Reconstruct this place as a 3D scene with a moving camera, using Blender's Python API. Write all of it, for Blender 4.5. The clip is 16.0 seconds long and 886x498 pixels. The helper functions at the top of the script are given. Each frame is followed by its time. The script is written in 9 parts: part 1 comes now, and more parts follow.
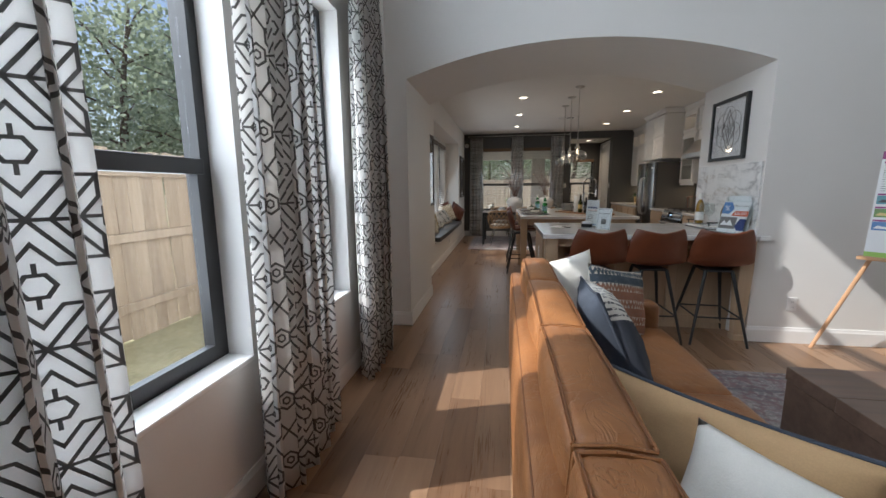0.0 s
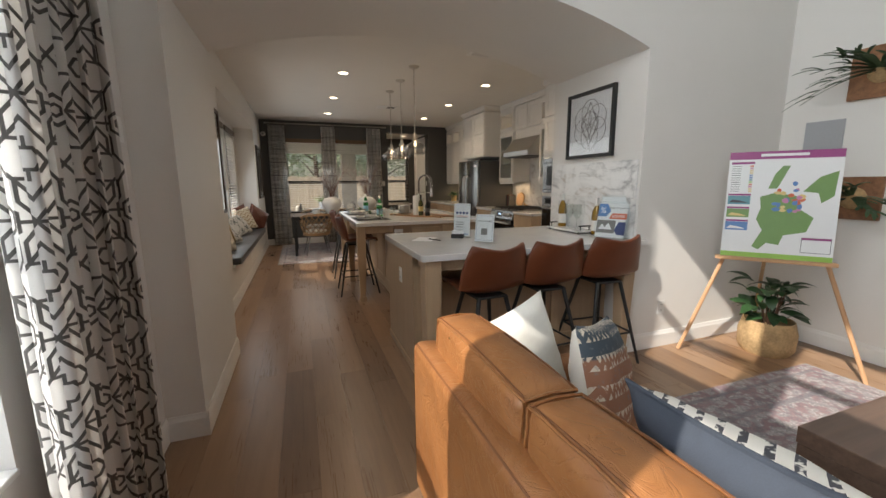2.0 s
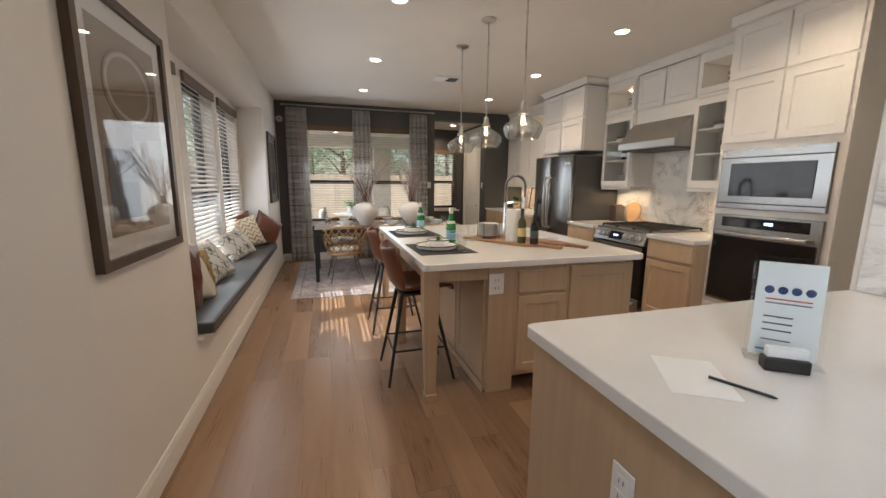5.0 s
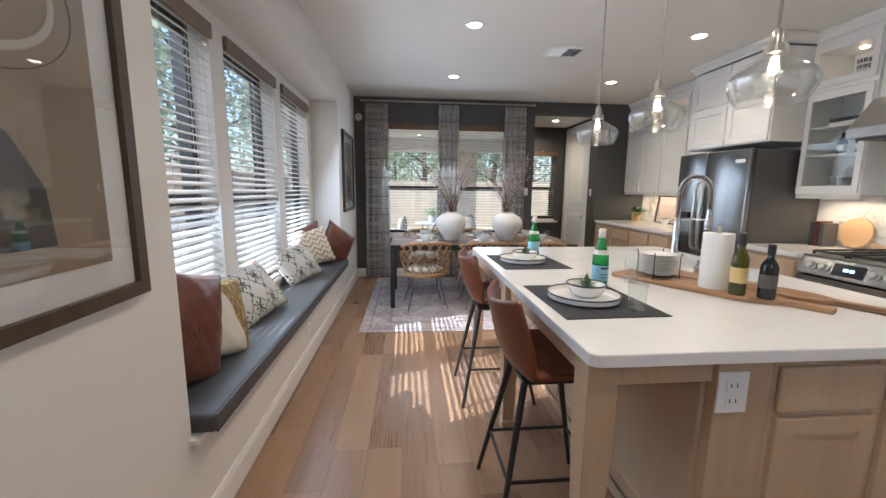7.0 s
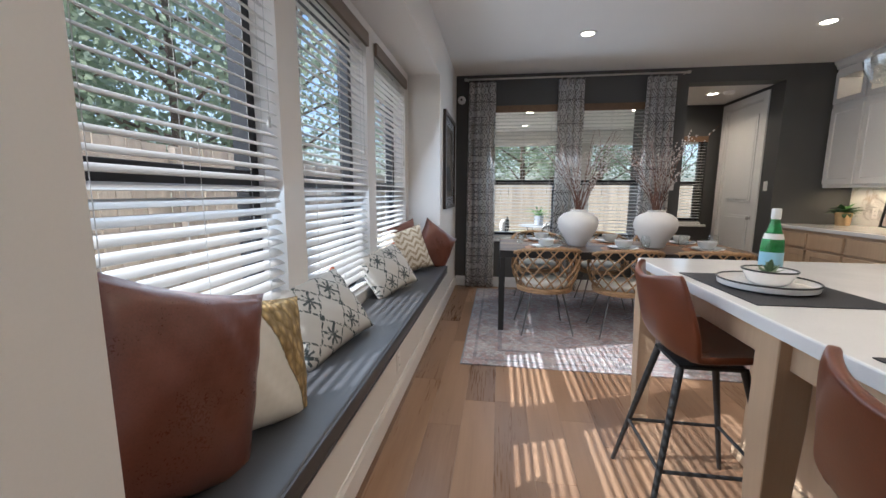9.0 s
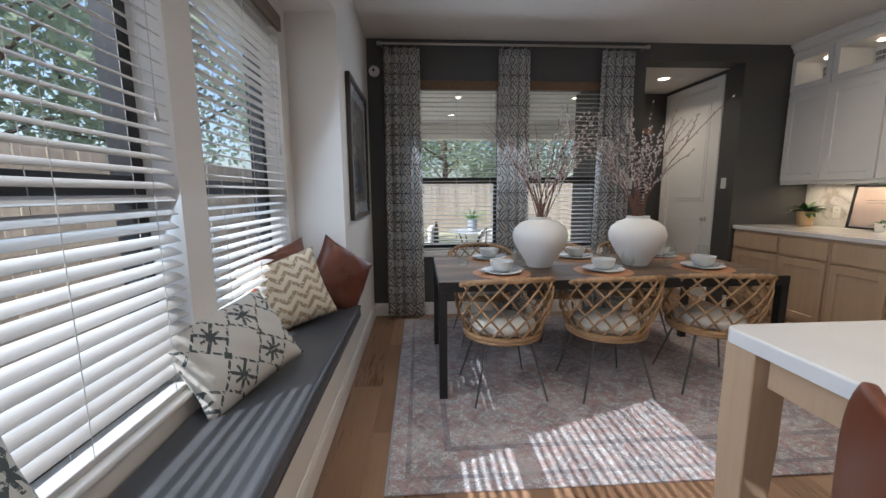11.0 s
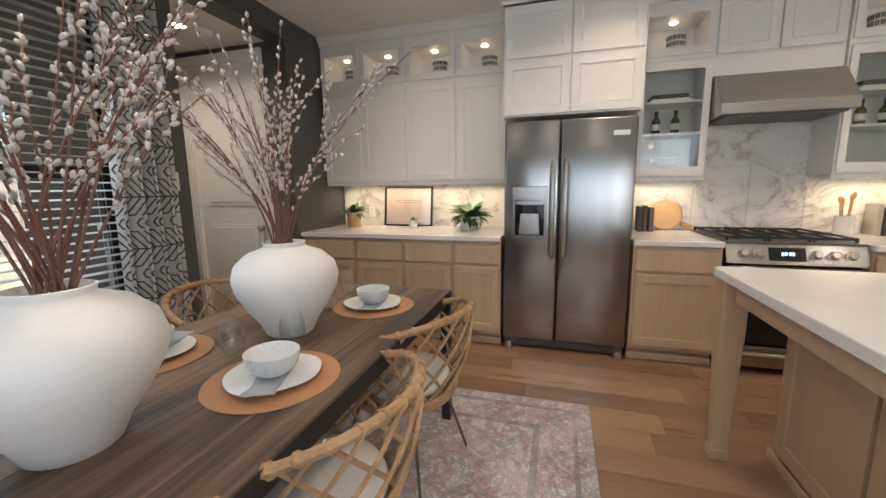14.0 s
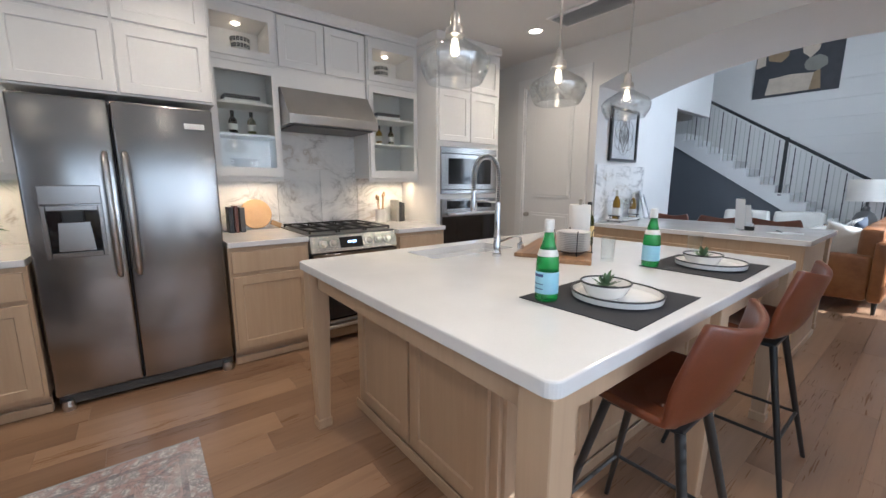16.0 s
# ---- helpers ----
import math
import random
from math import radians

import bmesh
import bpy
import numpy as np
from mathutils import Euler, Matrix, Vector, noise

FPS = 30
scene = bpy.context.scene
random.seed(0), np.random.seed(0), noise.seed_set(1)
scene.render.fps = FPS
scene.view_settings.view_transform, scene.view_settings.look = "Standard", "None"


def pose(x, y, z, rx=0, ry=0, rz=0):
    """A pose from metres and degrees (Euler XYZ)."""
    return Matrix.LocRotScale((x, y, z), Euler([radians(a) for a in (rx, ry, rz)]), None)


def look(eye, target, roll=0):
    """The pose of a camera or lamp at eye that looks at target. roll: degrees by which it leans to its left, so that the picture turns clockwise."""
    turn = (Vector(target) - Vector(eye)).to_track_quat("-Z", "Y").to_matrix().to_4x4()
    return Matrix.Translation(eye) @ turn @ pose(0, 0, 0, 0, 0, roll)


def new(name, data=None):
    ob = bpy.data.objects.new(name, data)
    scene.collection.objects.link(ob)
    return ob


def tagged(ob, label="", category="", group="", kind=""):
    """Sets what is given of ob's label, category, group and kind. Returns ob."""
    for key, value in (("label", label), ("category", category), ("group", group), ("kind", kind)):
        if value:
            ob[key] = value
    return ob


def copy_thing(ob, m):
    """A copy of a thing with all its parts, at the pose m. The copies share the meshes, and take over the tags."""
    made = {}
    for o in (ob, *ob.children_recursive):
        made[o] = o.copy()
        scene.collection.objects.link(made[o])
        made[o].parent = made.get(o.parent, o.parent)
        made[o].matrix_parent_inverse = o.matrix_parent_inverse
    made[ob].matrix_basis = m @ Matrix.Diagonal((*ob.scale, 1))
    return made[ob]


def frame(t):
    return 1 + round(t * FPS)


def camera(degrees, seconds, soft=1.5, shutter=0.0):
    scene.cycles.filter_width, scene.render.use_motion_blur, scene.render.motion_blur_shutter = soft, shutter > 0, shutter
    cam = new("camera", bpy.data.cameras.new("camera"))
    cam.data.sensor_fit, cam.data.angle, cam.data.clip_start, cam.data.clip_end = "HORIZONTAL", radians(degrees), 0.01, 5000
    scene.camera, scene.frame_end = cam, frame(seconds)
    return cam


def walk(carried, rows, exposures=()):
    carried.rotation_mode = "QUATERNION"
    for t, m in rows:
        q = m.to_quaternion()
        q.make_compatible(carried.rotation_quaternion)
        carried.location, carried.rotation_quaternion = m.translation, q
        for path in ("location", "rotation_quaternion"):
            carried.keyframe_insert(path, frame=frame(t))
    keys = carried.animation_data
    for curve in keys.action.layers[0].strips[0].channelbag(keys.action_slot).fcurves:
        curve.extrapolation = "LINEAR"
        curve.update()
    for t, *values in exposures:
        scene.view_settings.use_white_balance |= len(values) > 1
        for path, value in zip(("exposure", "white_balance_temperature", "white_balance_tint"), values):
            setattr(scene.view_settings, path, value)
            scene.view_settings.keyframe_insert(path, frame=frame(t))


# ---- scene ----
cam = camera(97.8, 16.0)
PATH = [
    (0, (0.316, -0.546, 1.33), (0.01, 1.406, 1.017), -0.5),
    (0.5, (0.167, -0.245, 1.334), (0.16, 1.73, 1.016), -0.9),
    (1, (0.058, 0.048, 1.35), (0.353, 1.999, 1.022), -0.9),
    (1.5, (-0.006, 0.351, 1.345), (0.527, 2.249, 1.013), -0.7),
    (2, (0.001, 0.74, 1.351), (0.674, 2.594, 1.017), -0.4),
    (2.5, (0.004, 1.144, 1.372), (0.728, 2.978, 1.037), -0.1),
    (3, (0.001, 1.54, 1.371), (0.733, 3.371, 1.04), 0.1),
    (3.5, (0.06, 1.944, 1.361), (0.77, 3.785, 1.035), 0.2),
    (4, (0.056, 2.325, 1.383), (0.734, 4.177, 1.054), 0.2),
    (4.2, (0.053, 2.44, 1.399), (0.709, 4.298, 1.058), 0.5),
    (6.3, (-0.035, 3.77, 1.372), (0.345, 5.709, 1.065), 0.3),
    (6.5, (-0.037, 3.875, 1.365), (0.302, 5.823, 1.063), 0.6),
    (7, (0.037, 4.118, 1.379), (0.218, 6.086, 1.076), 0.6),
    (7.5, (0.029, 4.308, 1.36), (0.037, 6.286, 1.059), 0.7),
    (8, (-0.047, 4.55, 1.315), (-0.218, 6.52, 1.02), 0.9),
    (8.2, (-0.083, 4.638, 1.294), (-0.324, 6.602, 1.004), 0.9),
    (10.3, (-0.245, 5.796, 1.244), (-0.536, 7.754, 0.959), 0.1),
    (10.5, (-0.247, 5.925, 1.249), (-0.439, 7.895, 0.963), -0.0),
    (11, (-0.27, 6.251, 1.282), (-0.154, 8.226, 0.992), -0.4),
    (11.5, (-0.273, 6.561, 1.272), (0.177, 8.488, 0.984), -0.5),
    (12, (-0.261, 6.913, 1.308), (0.545, 8.718, 1.002), -0.4),
    (12.5, (-0.172, 7.254, 1.314), (0.961, 8.874, 1.009), -0.4),
    (13, (-0.097, 7.541, 1.335), (1.355, 8.88, 1.017), -0.6),
    (13.5, (-0.028, 7.774, 1.31), (1.686, 8.759, 1.005), -0.4),
    (14, (0.073, 7.943, 1.297), (1.966, 8.511, 0.988), -0.7),
    (14.5, (0.111, 8.048, 1.321), (2.086, 8.124, 1.011), -0.7),
    (15, (0.053, 8.049, 1.334), (1.982, 7.621, 1.024), -0.8),
    (15.5, (0.014, 7.99, 1.335), (1.773, 7.089, 1.026), -0.7),
    (16, (0.127, 7.854, 1.317), (1.683, 6.643, 0.985), 0.1),
]
walk(cam, [(t, look(eye, target, roll)) for t, eye, target, roll in PATH], [(0.0, 0.15, 6000, 10), (1.0, 0.2, 6300, 10), (2.0, 0.35, 6700, 10), (3.0, 0.58, 6600, 11), (4.0, 0.72, 6900, 12), (6.5, 1.35, 5500, 11), (7.0, 1.3, 5500, 10), (8.0, 1.2, 5500, 10), (10.5, 0.72, 5500, 10), (11.5, 0.7, 5700, 10), (12.0, 0.85, 6000, 10), (13.0, 1.1, 5600, 10), (14.0, 1.1, 5900, 10), (16.0, 1.1, 5400, 10)])

# ---- sky, sun and lamps ----
SUN_WAY = Vector((1.0, 0.36, -0.92)).normalized()
sky_world = bpy.data.worlds.new("sky")
scene.world = sky_world
sky_world.use_nodes = True
_n = sky_world.node_tree.nodes
_sky = _n.new("ShaderNodeTexSky")
_sky.sky_type = "NISHITA"
_sky.sun_disc = False
_sky.sun_elevation = math.asin(-SUN_WAY.z)
_sky.sun_rotation = math.atan2(-SUN_WAY.x, -SUN_WAY.y)
_sky.dust_density = 2.5
sky_world.node_tree.links.new(_sky.outputs[0], _n["Background"].inputs[0])
_n["Background"].inputs[1].default_value = 0.15
sun_data = bpy.data.lights.new("sun", "SUN")
sun_data.energy, sun_data.angle, sun_data.color = 5.0, radians(0.5), (1.0, 0.95, 0.87)
sun = new("sun", sun_data)
sun.matrix_world = look((-20, -5, 20), Vector((-20, -5, 20)) + SUN_WAY)


def area_lamp(name, at, target, size, size_y, watts, color=(1, 1, 1), shape="RECTANGLE", spread=180):
    data = bpy.data.lights.new(name, "AREA")
    data.shape, data.size, data.size_y = shape, size, size_y
    data.energy, data.color, data.spread = watts, color, radians(spread)
    ob = new(name, data)
    ob.matrix_world = look(at, target)
    return ob


def point_lamp(name, at, watts, color, radius=0.03):
    data = bpy.data.lights.new(name, "POINT")
    data.energy, data.color, data.shadow_soft_size = watts, color, radius
    ob = new(name, data)
    ob.location = at
    return ob


WARM = (1.0, 0.78, 0.54)
DAY = (0.86, 0.94, 1.0)
# daylight that the sky sends in through the openings
area_lamp("bay_daylight", (-1.0, 7.15, 1.45), (0, 7.15, 1.0), 2.9, 1.6, 15, DAY)
area_lamp("dining_daylight", (0.62, 10.19, 1.5), (0.62, 9, 1.1), 1.9, 1.6, 8, DAY)
area_lamp("living_daylight", (-1.1, 0.2, 1.55), (0.5, 0.2, 1.2), 4.2, 1.8, 85, DAY)
area_lamp("living_high_daylight", (-1.1, 0.2, 3.6), (1.5, 0.2, 2.0), 4.2, 1.4, 190, DAY)
RECESSED = [(0.60, 6.05), (0.60, 7.55), (0.60, 9.05), (2.60, 6.05), (2.60, 7.55), (2.60, 9.05), (0.63, 4.63), (2.7, 4.75)]
for _x, _y in RECESSED:
    area_lamp("recessed_lamp", (_x, _y, 2.715), (_x, _y, 0), 0.11, 0.11, 3.4, WARM, "DISK", 140)
for _x, _y in ((0.3, 12.0), (2.0, 12.0), (0.3, 13.3)):
    area_lamp("patio_lamp", (_x, _y, 2.6), (_x, _y, 0), 0.11, 0.11, 3.4, WARM, "DISK", 150)
area_lamp("alcove_lamp", (2.35, 11.0, 2.53), (2.35, 11.0, 0), 0.11, 0.11, 4.5, WARM, "DISK", 150)
for _y, _l in ((9.3, 1.7), (7.1, 0.4), (5.78, 0.45)):
    area_lamp("under_cabinet_lamp", (3.72, _y, 1.345), (3.76, _y, 0), _l, 0.03, 1.5 * _l + 0.35, (1.0, 0.72, 0.42), "RECTANGLE", 160)


# ---- materials ----
class Ex:
    """A value in a node tree, with arithmetic."""

    def __init__(self, tree, sock):
        self.tree, self.sock = tree, sock

    def op(self, kind, *others, clamp=False):
        node = self.tree.nodes.new("ShaderNodeMath")
        node.operation, node.use_clamp = kind, clamp
        for i, v in enumerate((self, *others)):
            if isinstance(v, Ex):
                self.tree.links.new(v.sock, node.inputs[i])
            else:
                node.inputs[i].default_value = v
        return Ex(self.tree, node.outputs[0])

    def __add__(self, o): return self.op("ADD", o)
    def __sub__(self, o): return self.op("SUBTRACT", o)
    def __mul__(self, o): return self.op("MULTIPLY", o)
    def __truediv__(self, o): return self.op("DIVIDE", o)
    def abs(self): return self.op("ABSOLUTE")
    def mod(self, v): return self.op("FLOORED_MODULO", v)
    def floor(self): return self.op("FLOOR")
    def lt(self, v): return self.op("LESS_THAN", v)
    def gt(self, v): return self.op("GREATER_THAN", v)
    def max(self, v): return self.op("MAXIMUM", v)
    def min(self, v): return self.op("MINIMUM", v)
    def tri(self, p): return self.op("PINGPONG", p)
    def step(self, a, b):
        """0 at a, 1 at b, smooth between."""
        node = self.tree.nodes.new("ShaderNodeMapRange")
        node.interpolation_type = "SMOOTHSTEP"
        self.tree.links.new(self.sock, node.inputs[0])
        node.inputs[1].default_value, node.inputs[2].default_value = a, b
        return Ex(self.tree, node.outputs[0])


class Mat:
    """A procedural material round one Principled BSDF."""

    def __init__(self, name, color=(0.5, 0.5, 0.5), rough=0.5, metal=0.0, **more):
        self.m = bpy.data.materials.new(name)
        self.m.use_nodes = True
        self.t = self.m.node_tree
        self.b = self.t.nodes["Principled BSDF"]
        self.b.inputs["Base Color"].default_value = (*color, 1)
        self.b.inputs["Roughness"].default_value = rough
        self.b.inputs["Metallic"].default_value = metal
        for key, v in more.items():
            self.b.inputs[key.replace("_", " ")].default_value = v
        self.tc = None
        self.m.diffuse_color = (*color, 1)

    def coords(self, kind="Object"):
        if self.tc is None:
            self.tc = self.t.nodes.new("ShaderNodeTexCoord")
        return self.tc.outputs[kind]

    def world(self):
        return self.t.nodes.new("ShaderNodeNewGeometry").outputs["Position"]

    def axes(self, sock):
        node = self.t.nodes.new("ShaderNodeSeparateXYZ")
        self.t.links.new(sock, node.inputs[0])
        return [Ex(self.t, o) for o in node.outputs]

    def scaled(self, sock, s, offset=(0, 0, 0)):
        node = self.t.nodes.new("ShaderNodeMapping")
        self.t.links.new(sock, node.inputs[0])
        node.inputs["Scale"].default_value = s
        node.inputs["Location"].default_value = offset
        return node.outputs[0]

    def shifted(self, sock, amount=40.0):
        """Coordinates shifted by each object's own random number."""
        info = self.t.nodes.new("ShaderNodeObjectInfo")
        mul = self.t.nodes.new("ShaderNodeVectorMath")
        mul.operation = "MULTIPLY_ADD"
        self.t.links.new(info.outputs["Random"], mul.inputs[0])
        mul.inputs[1].default_value = (amount, amount * 0.7, amount * 0.3)
        self.t.links.new(sock, mul.inputs[2])
        return mul.outputs[0]

    def random(self):
        return Ex(self.t, self.t.nodes.new("ShaderNodeObjectInfo").outputs["Random"])

    def noise(self, sock, scale, detail=3.0, rough=0.55, distort=0.0):
        node = self.t.nodes.new("ShaderNodeTexNoise")
        self.t.links.new(sock, node.inputs["Vector"])
        node.inputs["Scale"].default_value, node.inputs["Detail"].default_value = scale, detail
        node.inputs["Roughness"].default_value, node.inputs["Distortion"].default_value = rough, distort
        return Ex(self.t, node.outputs["Fac"])

    def voronoi(self, sock, scale, feature="F1", out="Distance"):
        node = self.t.nodes.new("ShaderNodeTexVoronoi")
        node.feature = feature
        self.t.links.new(sock, node.inputs["Vector"])
        node.inputs["Scale"].default_value = scale
        return Ex(self.t, node.outputs[out])

    def mix(self, fac, a, b):
        """A colour between a and b (tuples or sockets)."""
        node = self.t.nodes.new("ShaderNodeMix")
        node.data_type = "RGBA"
        self.t.links.new(fac.sock, node.inputs[0])
        for i, v in ((6, a), (7, b)):
            if isinstance(v, tuple):
                node.inputs[i].default_value = (*v, 1)
            else:
                self.t.links.new(v, node.inputs[i])
        return node.outputs[2]

    def color(self, sock):
        self.t.links.new(sock, self.b.inputs["Base Color"])
        return self

    def rough(self, ex):
        self.t.links.new(ex.sock, self.b.inputs["Roughness"])
        return self

    def bump(self, ex, strength=0.2, distance=0.002):
        node = self.t.nodes.new("ShaderNodeBump")
        self.t.links.new(ex.sock, node.inputs["Height"])
        node.inputs["Strength"].default_value, node.inputs["Distance"].default_value = strength, distance
        self.t.links.new(node.outputs[0], self.b.inputs["Normal"])
        return self


def varied(name, color, rough=0.5, metal=0.0, vary=0.08, big=1.5, fine=60.0, relief=0.15, depth=0.001, **more):
    """Plain surface with broad and fine variation of colour, roughness and relief."""
    k = Mat(name, color, rough, metal, **more)
    at = k.coords()
    n1, n2 = k.noise(at, big, 4), k.noise(at, fine, 3)
    dark = tuple(c * (1 - vary) for c in color)
    light = tuple(min(1, c * (1 + vary)) for c in color)
    k.color(k.mix((n1 * 0.65 + n2 * 0.35).step(0.3, 0.7), dark, light))
    k.rough((n1 * 0.5 + n2 * 0.5 - 0.5) * 0.25 + rough)
    k.bump(n2, relief, depth)
    return k.m


def wood(name, light, dark, rough=0.45, along=1, scale=1.0, contrast=1.0, per_piece=0.5):
    """Wood with grain along one axis, varied from piece to piece."""
    k = Mat(name, light, rough)
    at = k.shifted(k.coords())
    s = [9.0 * scale] * 3
    s[along] = 0.7 * scale
    g1 = k.noise(k.scaled(at, tuple(s)), 1.3, 5, 0.6, 0.8)
    s2 = [70.0 * scale] * 3
    s2[along] = 1.6 * scale
    g2 = k.noise(k.scaled(at, tuple(s2)), 1.0, 3, 0.6)
    f = ((g1 - 0.5) * 1.5 * contrast + (g2 - 0.5) * 0.8 * contrast + (k.random() - 0.5) * per_piece + 0.5).op("ADD", 0.0, clamp=True)
    k.color(k.mix(f, dark, light))
    k.rough((g2 - 0.5) * 0.25 + rough)
    k.bump(g2 * 0.6 + g1 * 0.4, 0.18, 0.001)
    return k.m


def plank_wood():
    """Brown vinyl planks, each of its own tone, with soft long grain and a few darker streaks."""
    k = Mat("vinyl_plank_wood", (0.25, 0.15, 0.09), 0.3)
    at = k.shifted(k.coords())
    cloud = k.noise(k.scaled(at, (5.0, 0.8, 1.0)), 1.0, 4, 0.55, 0.6)
    grain = k.noise(k.scaled(at, (26.0, 1.1, 1.0)), 1.0, 4, 0.6, 0.5)
    pores = k.noise(k.scaled(at, (160.0, 5.0, 1.0)), 1.0, 2)
    streak = k.noise(k.scaled(at, (14.0, 0.5, 1.0), (3, 5, 0)), 1.0, 3, 0.6, 1.2).step(0.60, 0.74)
    f = ((cloud - 0.5) * 0.9 + (grain - 0.5) * 0.45 + (pores - 0.5) * 0.16 + (k.random() - 0.5) * 0.75 + 0.5 - streak * 0.18).op("ADD", 0.0, clamp=True)
    k.color(k.mix(f, (0.155, 0.085, 0.047), (0.36, 0.222, 0.132)))
    k.rough((pores - 0.5) * 0.12 + (cloud - 0.5) * 0.12 + 0.30)
    k.bump(grain * 0.5 + pores * 0.5, 0.12, 0.0008)
    return k.m


def marble(name):
    k = Mat(name, (0.8, 0.79, 0.77), 0.15)
    at = k.world()
    warp = k.noise(k.scaled(at, (1, 1, 1), (3, 1, 0)), 1.7, 4, 0.6, 1.6)
    v1 = (k.noise(k.scaled(at, (1.0, 1.0, 1.7)), 1.35, 6, 0.62, 1.9) - 0.5).abs()
    v2 = (k.noise(k.scaled(at, (1.3, 1.3, 1.0), (7, 3, 2)), 2.4, 6, 0.65, 1.4) - 0.5).abs()
    broad = v1.step(0.12, 0.0) * warp.step(0.40, 0.64)
    thin = v1.step(0.028, 0.0) * warp.step(0.36, 0.6) * 0.6 + v2.step(0.014, 0.0) * warp.step(0.5, 0.6) * 0.35
    c1 = k.mix(broad * 0.8, (0.80, 0.79, 0.77), (0.50, 0.49, 0.48))
    gold = k.noise(at, 2.2, 2)
    c2 = k.mix(gold.step(0.48, 0.6), (0.34, 0.33, 0.33), (0.42, 0.32, 0.22))
    k.color(k.mix(thin.min(0.9), c1, c2))
    return k.m


def glass(name, tint=(1, 1, 1), gloss=0.06):
    m = bpy.data.materials.new(name)
    m.use_nodes = True
    t = m.node_tree
    t.nodes.clear()
    out, mixn = t.nodes.new("ShaderNodeOutputMaterial"), t.nodes.new("ShaderNodeMixShader")
    a, b = t.nodes.new("ShaderNodeBsdfTransparent"), t.nodes.new("ShaderNodeBsdfGlossy")
    face, cube, mul = t.nodes.new("ShaderNodeLayerWeight"), t.nodes.new("ShaderNodeMath"), t.nodes.new("ShaderNodeMath")
    face.inputs[0].default_value = 0.5
    cube.operation, cube.inputs[1].default_value = "POWER", 4.0
    mul.operation = "MULTIPLY_ADD"
    mul.inputs[1].default_value, mul.inputs[2].default_value = 0.55, gloss * 0.3
    a.inputs[0].default_value = (*tint, 1)
    b.inputs["Roughness"].default_value = 0.02
    t.links.new(face.outputs["Facing"], cube.inputs[0])
    t.links.new(cube.outputs[0], mul.inputs[0])
    t.links.new(mul.outputs[0], mixn.inputs[0])
    t.links.new(a.outputs[0], mixn.inputs[1])
    t.links.new(b.outputs[0], mixn.inputs[2])
    t.links.new(mixn.outputs[0], out.inputs[0])
    return m


def glowing(name, color, strength):
    k = Mat(name, color, 0.5)
    k.b.inputs["Emission Color"].default_value = (*color, 1)
    k.b.inputs["Emission Strength"].default_value = strength
    return k.m


WALL = varied("white_wall_paint", (0.74, 0.72, 0.69), 0.6, vary=0.02, fine=180, relief=0.12)
CEIL = varied("ceiling_paint", (0.76, 0.74, 0.71), 0.75, vary=0.02, fine=160, relief=0.18)
DARK = varied("charcoal_wall_paint", (0.075, 0.075, 0.073), 0.55, vary=0.05, fine=180, relief=0.12)
SLATE = varied("slate_wall_paint", (0.12, 0.13, 0.145), 0.55, vary=0.05, fine=180, relief=0.1)
TRIM = varied("white_trim_paint", (0.80, 0.79, 0.77), 0.35, vary=0.02, fine=40, relief=0.04)
FLOOR = plank_wood()
JOINT = varied("dark_joint", (0.085, 0.05, 0.03), 0.8)
CABW = varied("white_cabinet_paint", (0.80, 0.785, 0.76), 0.35, vary=0.02, fine=50, relief=0.05)
OAK = wood("pale_stained_cabinet_wood", (0.55, 0.405, 0.265), (0.41, 0.285, 0.18), 0.42, 2, 1.0, 0.7, 0.12)
QUARTZ = varied("white_quartz", (0.73, 0.72, 0.705), 0.12, vary=0.03, big=5, fine=220, relief=0.0)
MARBLE = marble("veined_marble_tile")
BLACK = varied("black_powder_coat", (0.018, 0.018, 0.018), 0.45, vary=0.2, fine=200, relief=0.1)
FRAMEK = varied("dark_window_frame", (0.02, 0.021, 0.023), 0.4, vary=0.1, fine=120)
BLIND = varied("white_blind_slat", (0.50, 0.49, 0.47), 0.4, vary=0.03, fine=60, relief=0.05)
BROWN = wood("brown_valance_wood", (0.20, 0.115, 0.06), (0.10, 0.055, 0.03), 0.5, 1)
STEEL = varied("brushed_nickel", (0.55, 0.53, 0.50), 0.3, 1.0, vary=0.06, fine=150, relief=0.05)
PANE = glass("window_glass")
CLEAR = glass("clear_glass", (0.97, 0.985, 0.98), 0.2)
CAN = glowing("lamp_glow", (1.0, 0.82, 0.58), 6.0)


# ---- building blocks ----
def box(bm, x0, y0, z0, x1, y1, z1):
    """Adds a closed box to bm and returns its vertices."""
    v = [bm.verts.new((x, y, z)) for x in (x0, x1) for y in (y0, y1) for z in (z0, z1)]
    for q in ((0, 1, 3, 2), (4, 6, 7, 5), (0, 4, 5, 1), (2, 3, 7, 6), (0, 2, 6, 4), (1, 5, 7, 3)):
        bm.faces.new([v[i] for i in q])
    return v


def soften(bm, width=0.004, segments=2, edges=None):
    bmesh.ops.recalc_face_normals(bm, faces=bm.faces)
    bmesh.ops.bevel(bm, geom=edges or list(bm.edges), offset=width, segments=segments, profile=0.5, affect="EDGES", clamp_overlap=True)
    return bm


def rounded(x0, y0, z0, x1, y1, z1, width=0.004, segments=2):
    bm = bmesh.new()
    box(bm, x0, y0, z0, x1, y1, z1)
    return soften(bm, width, segments)


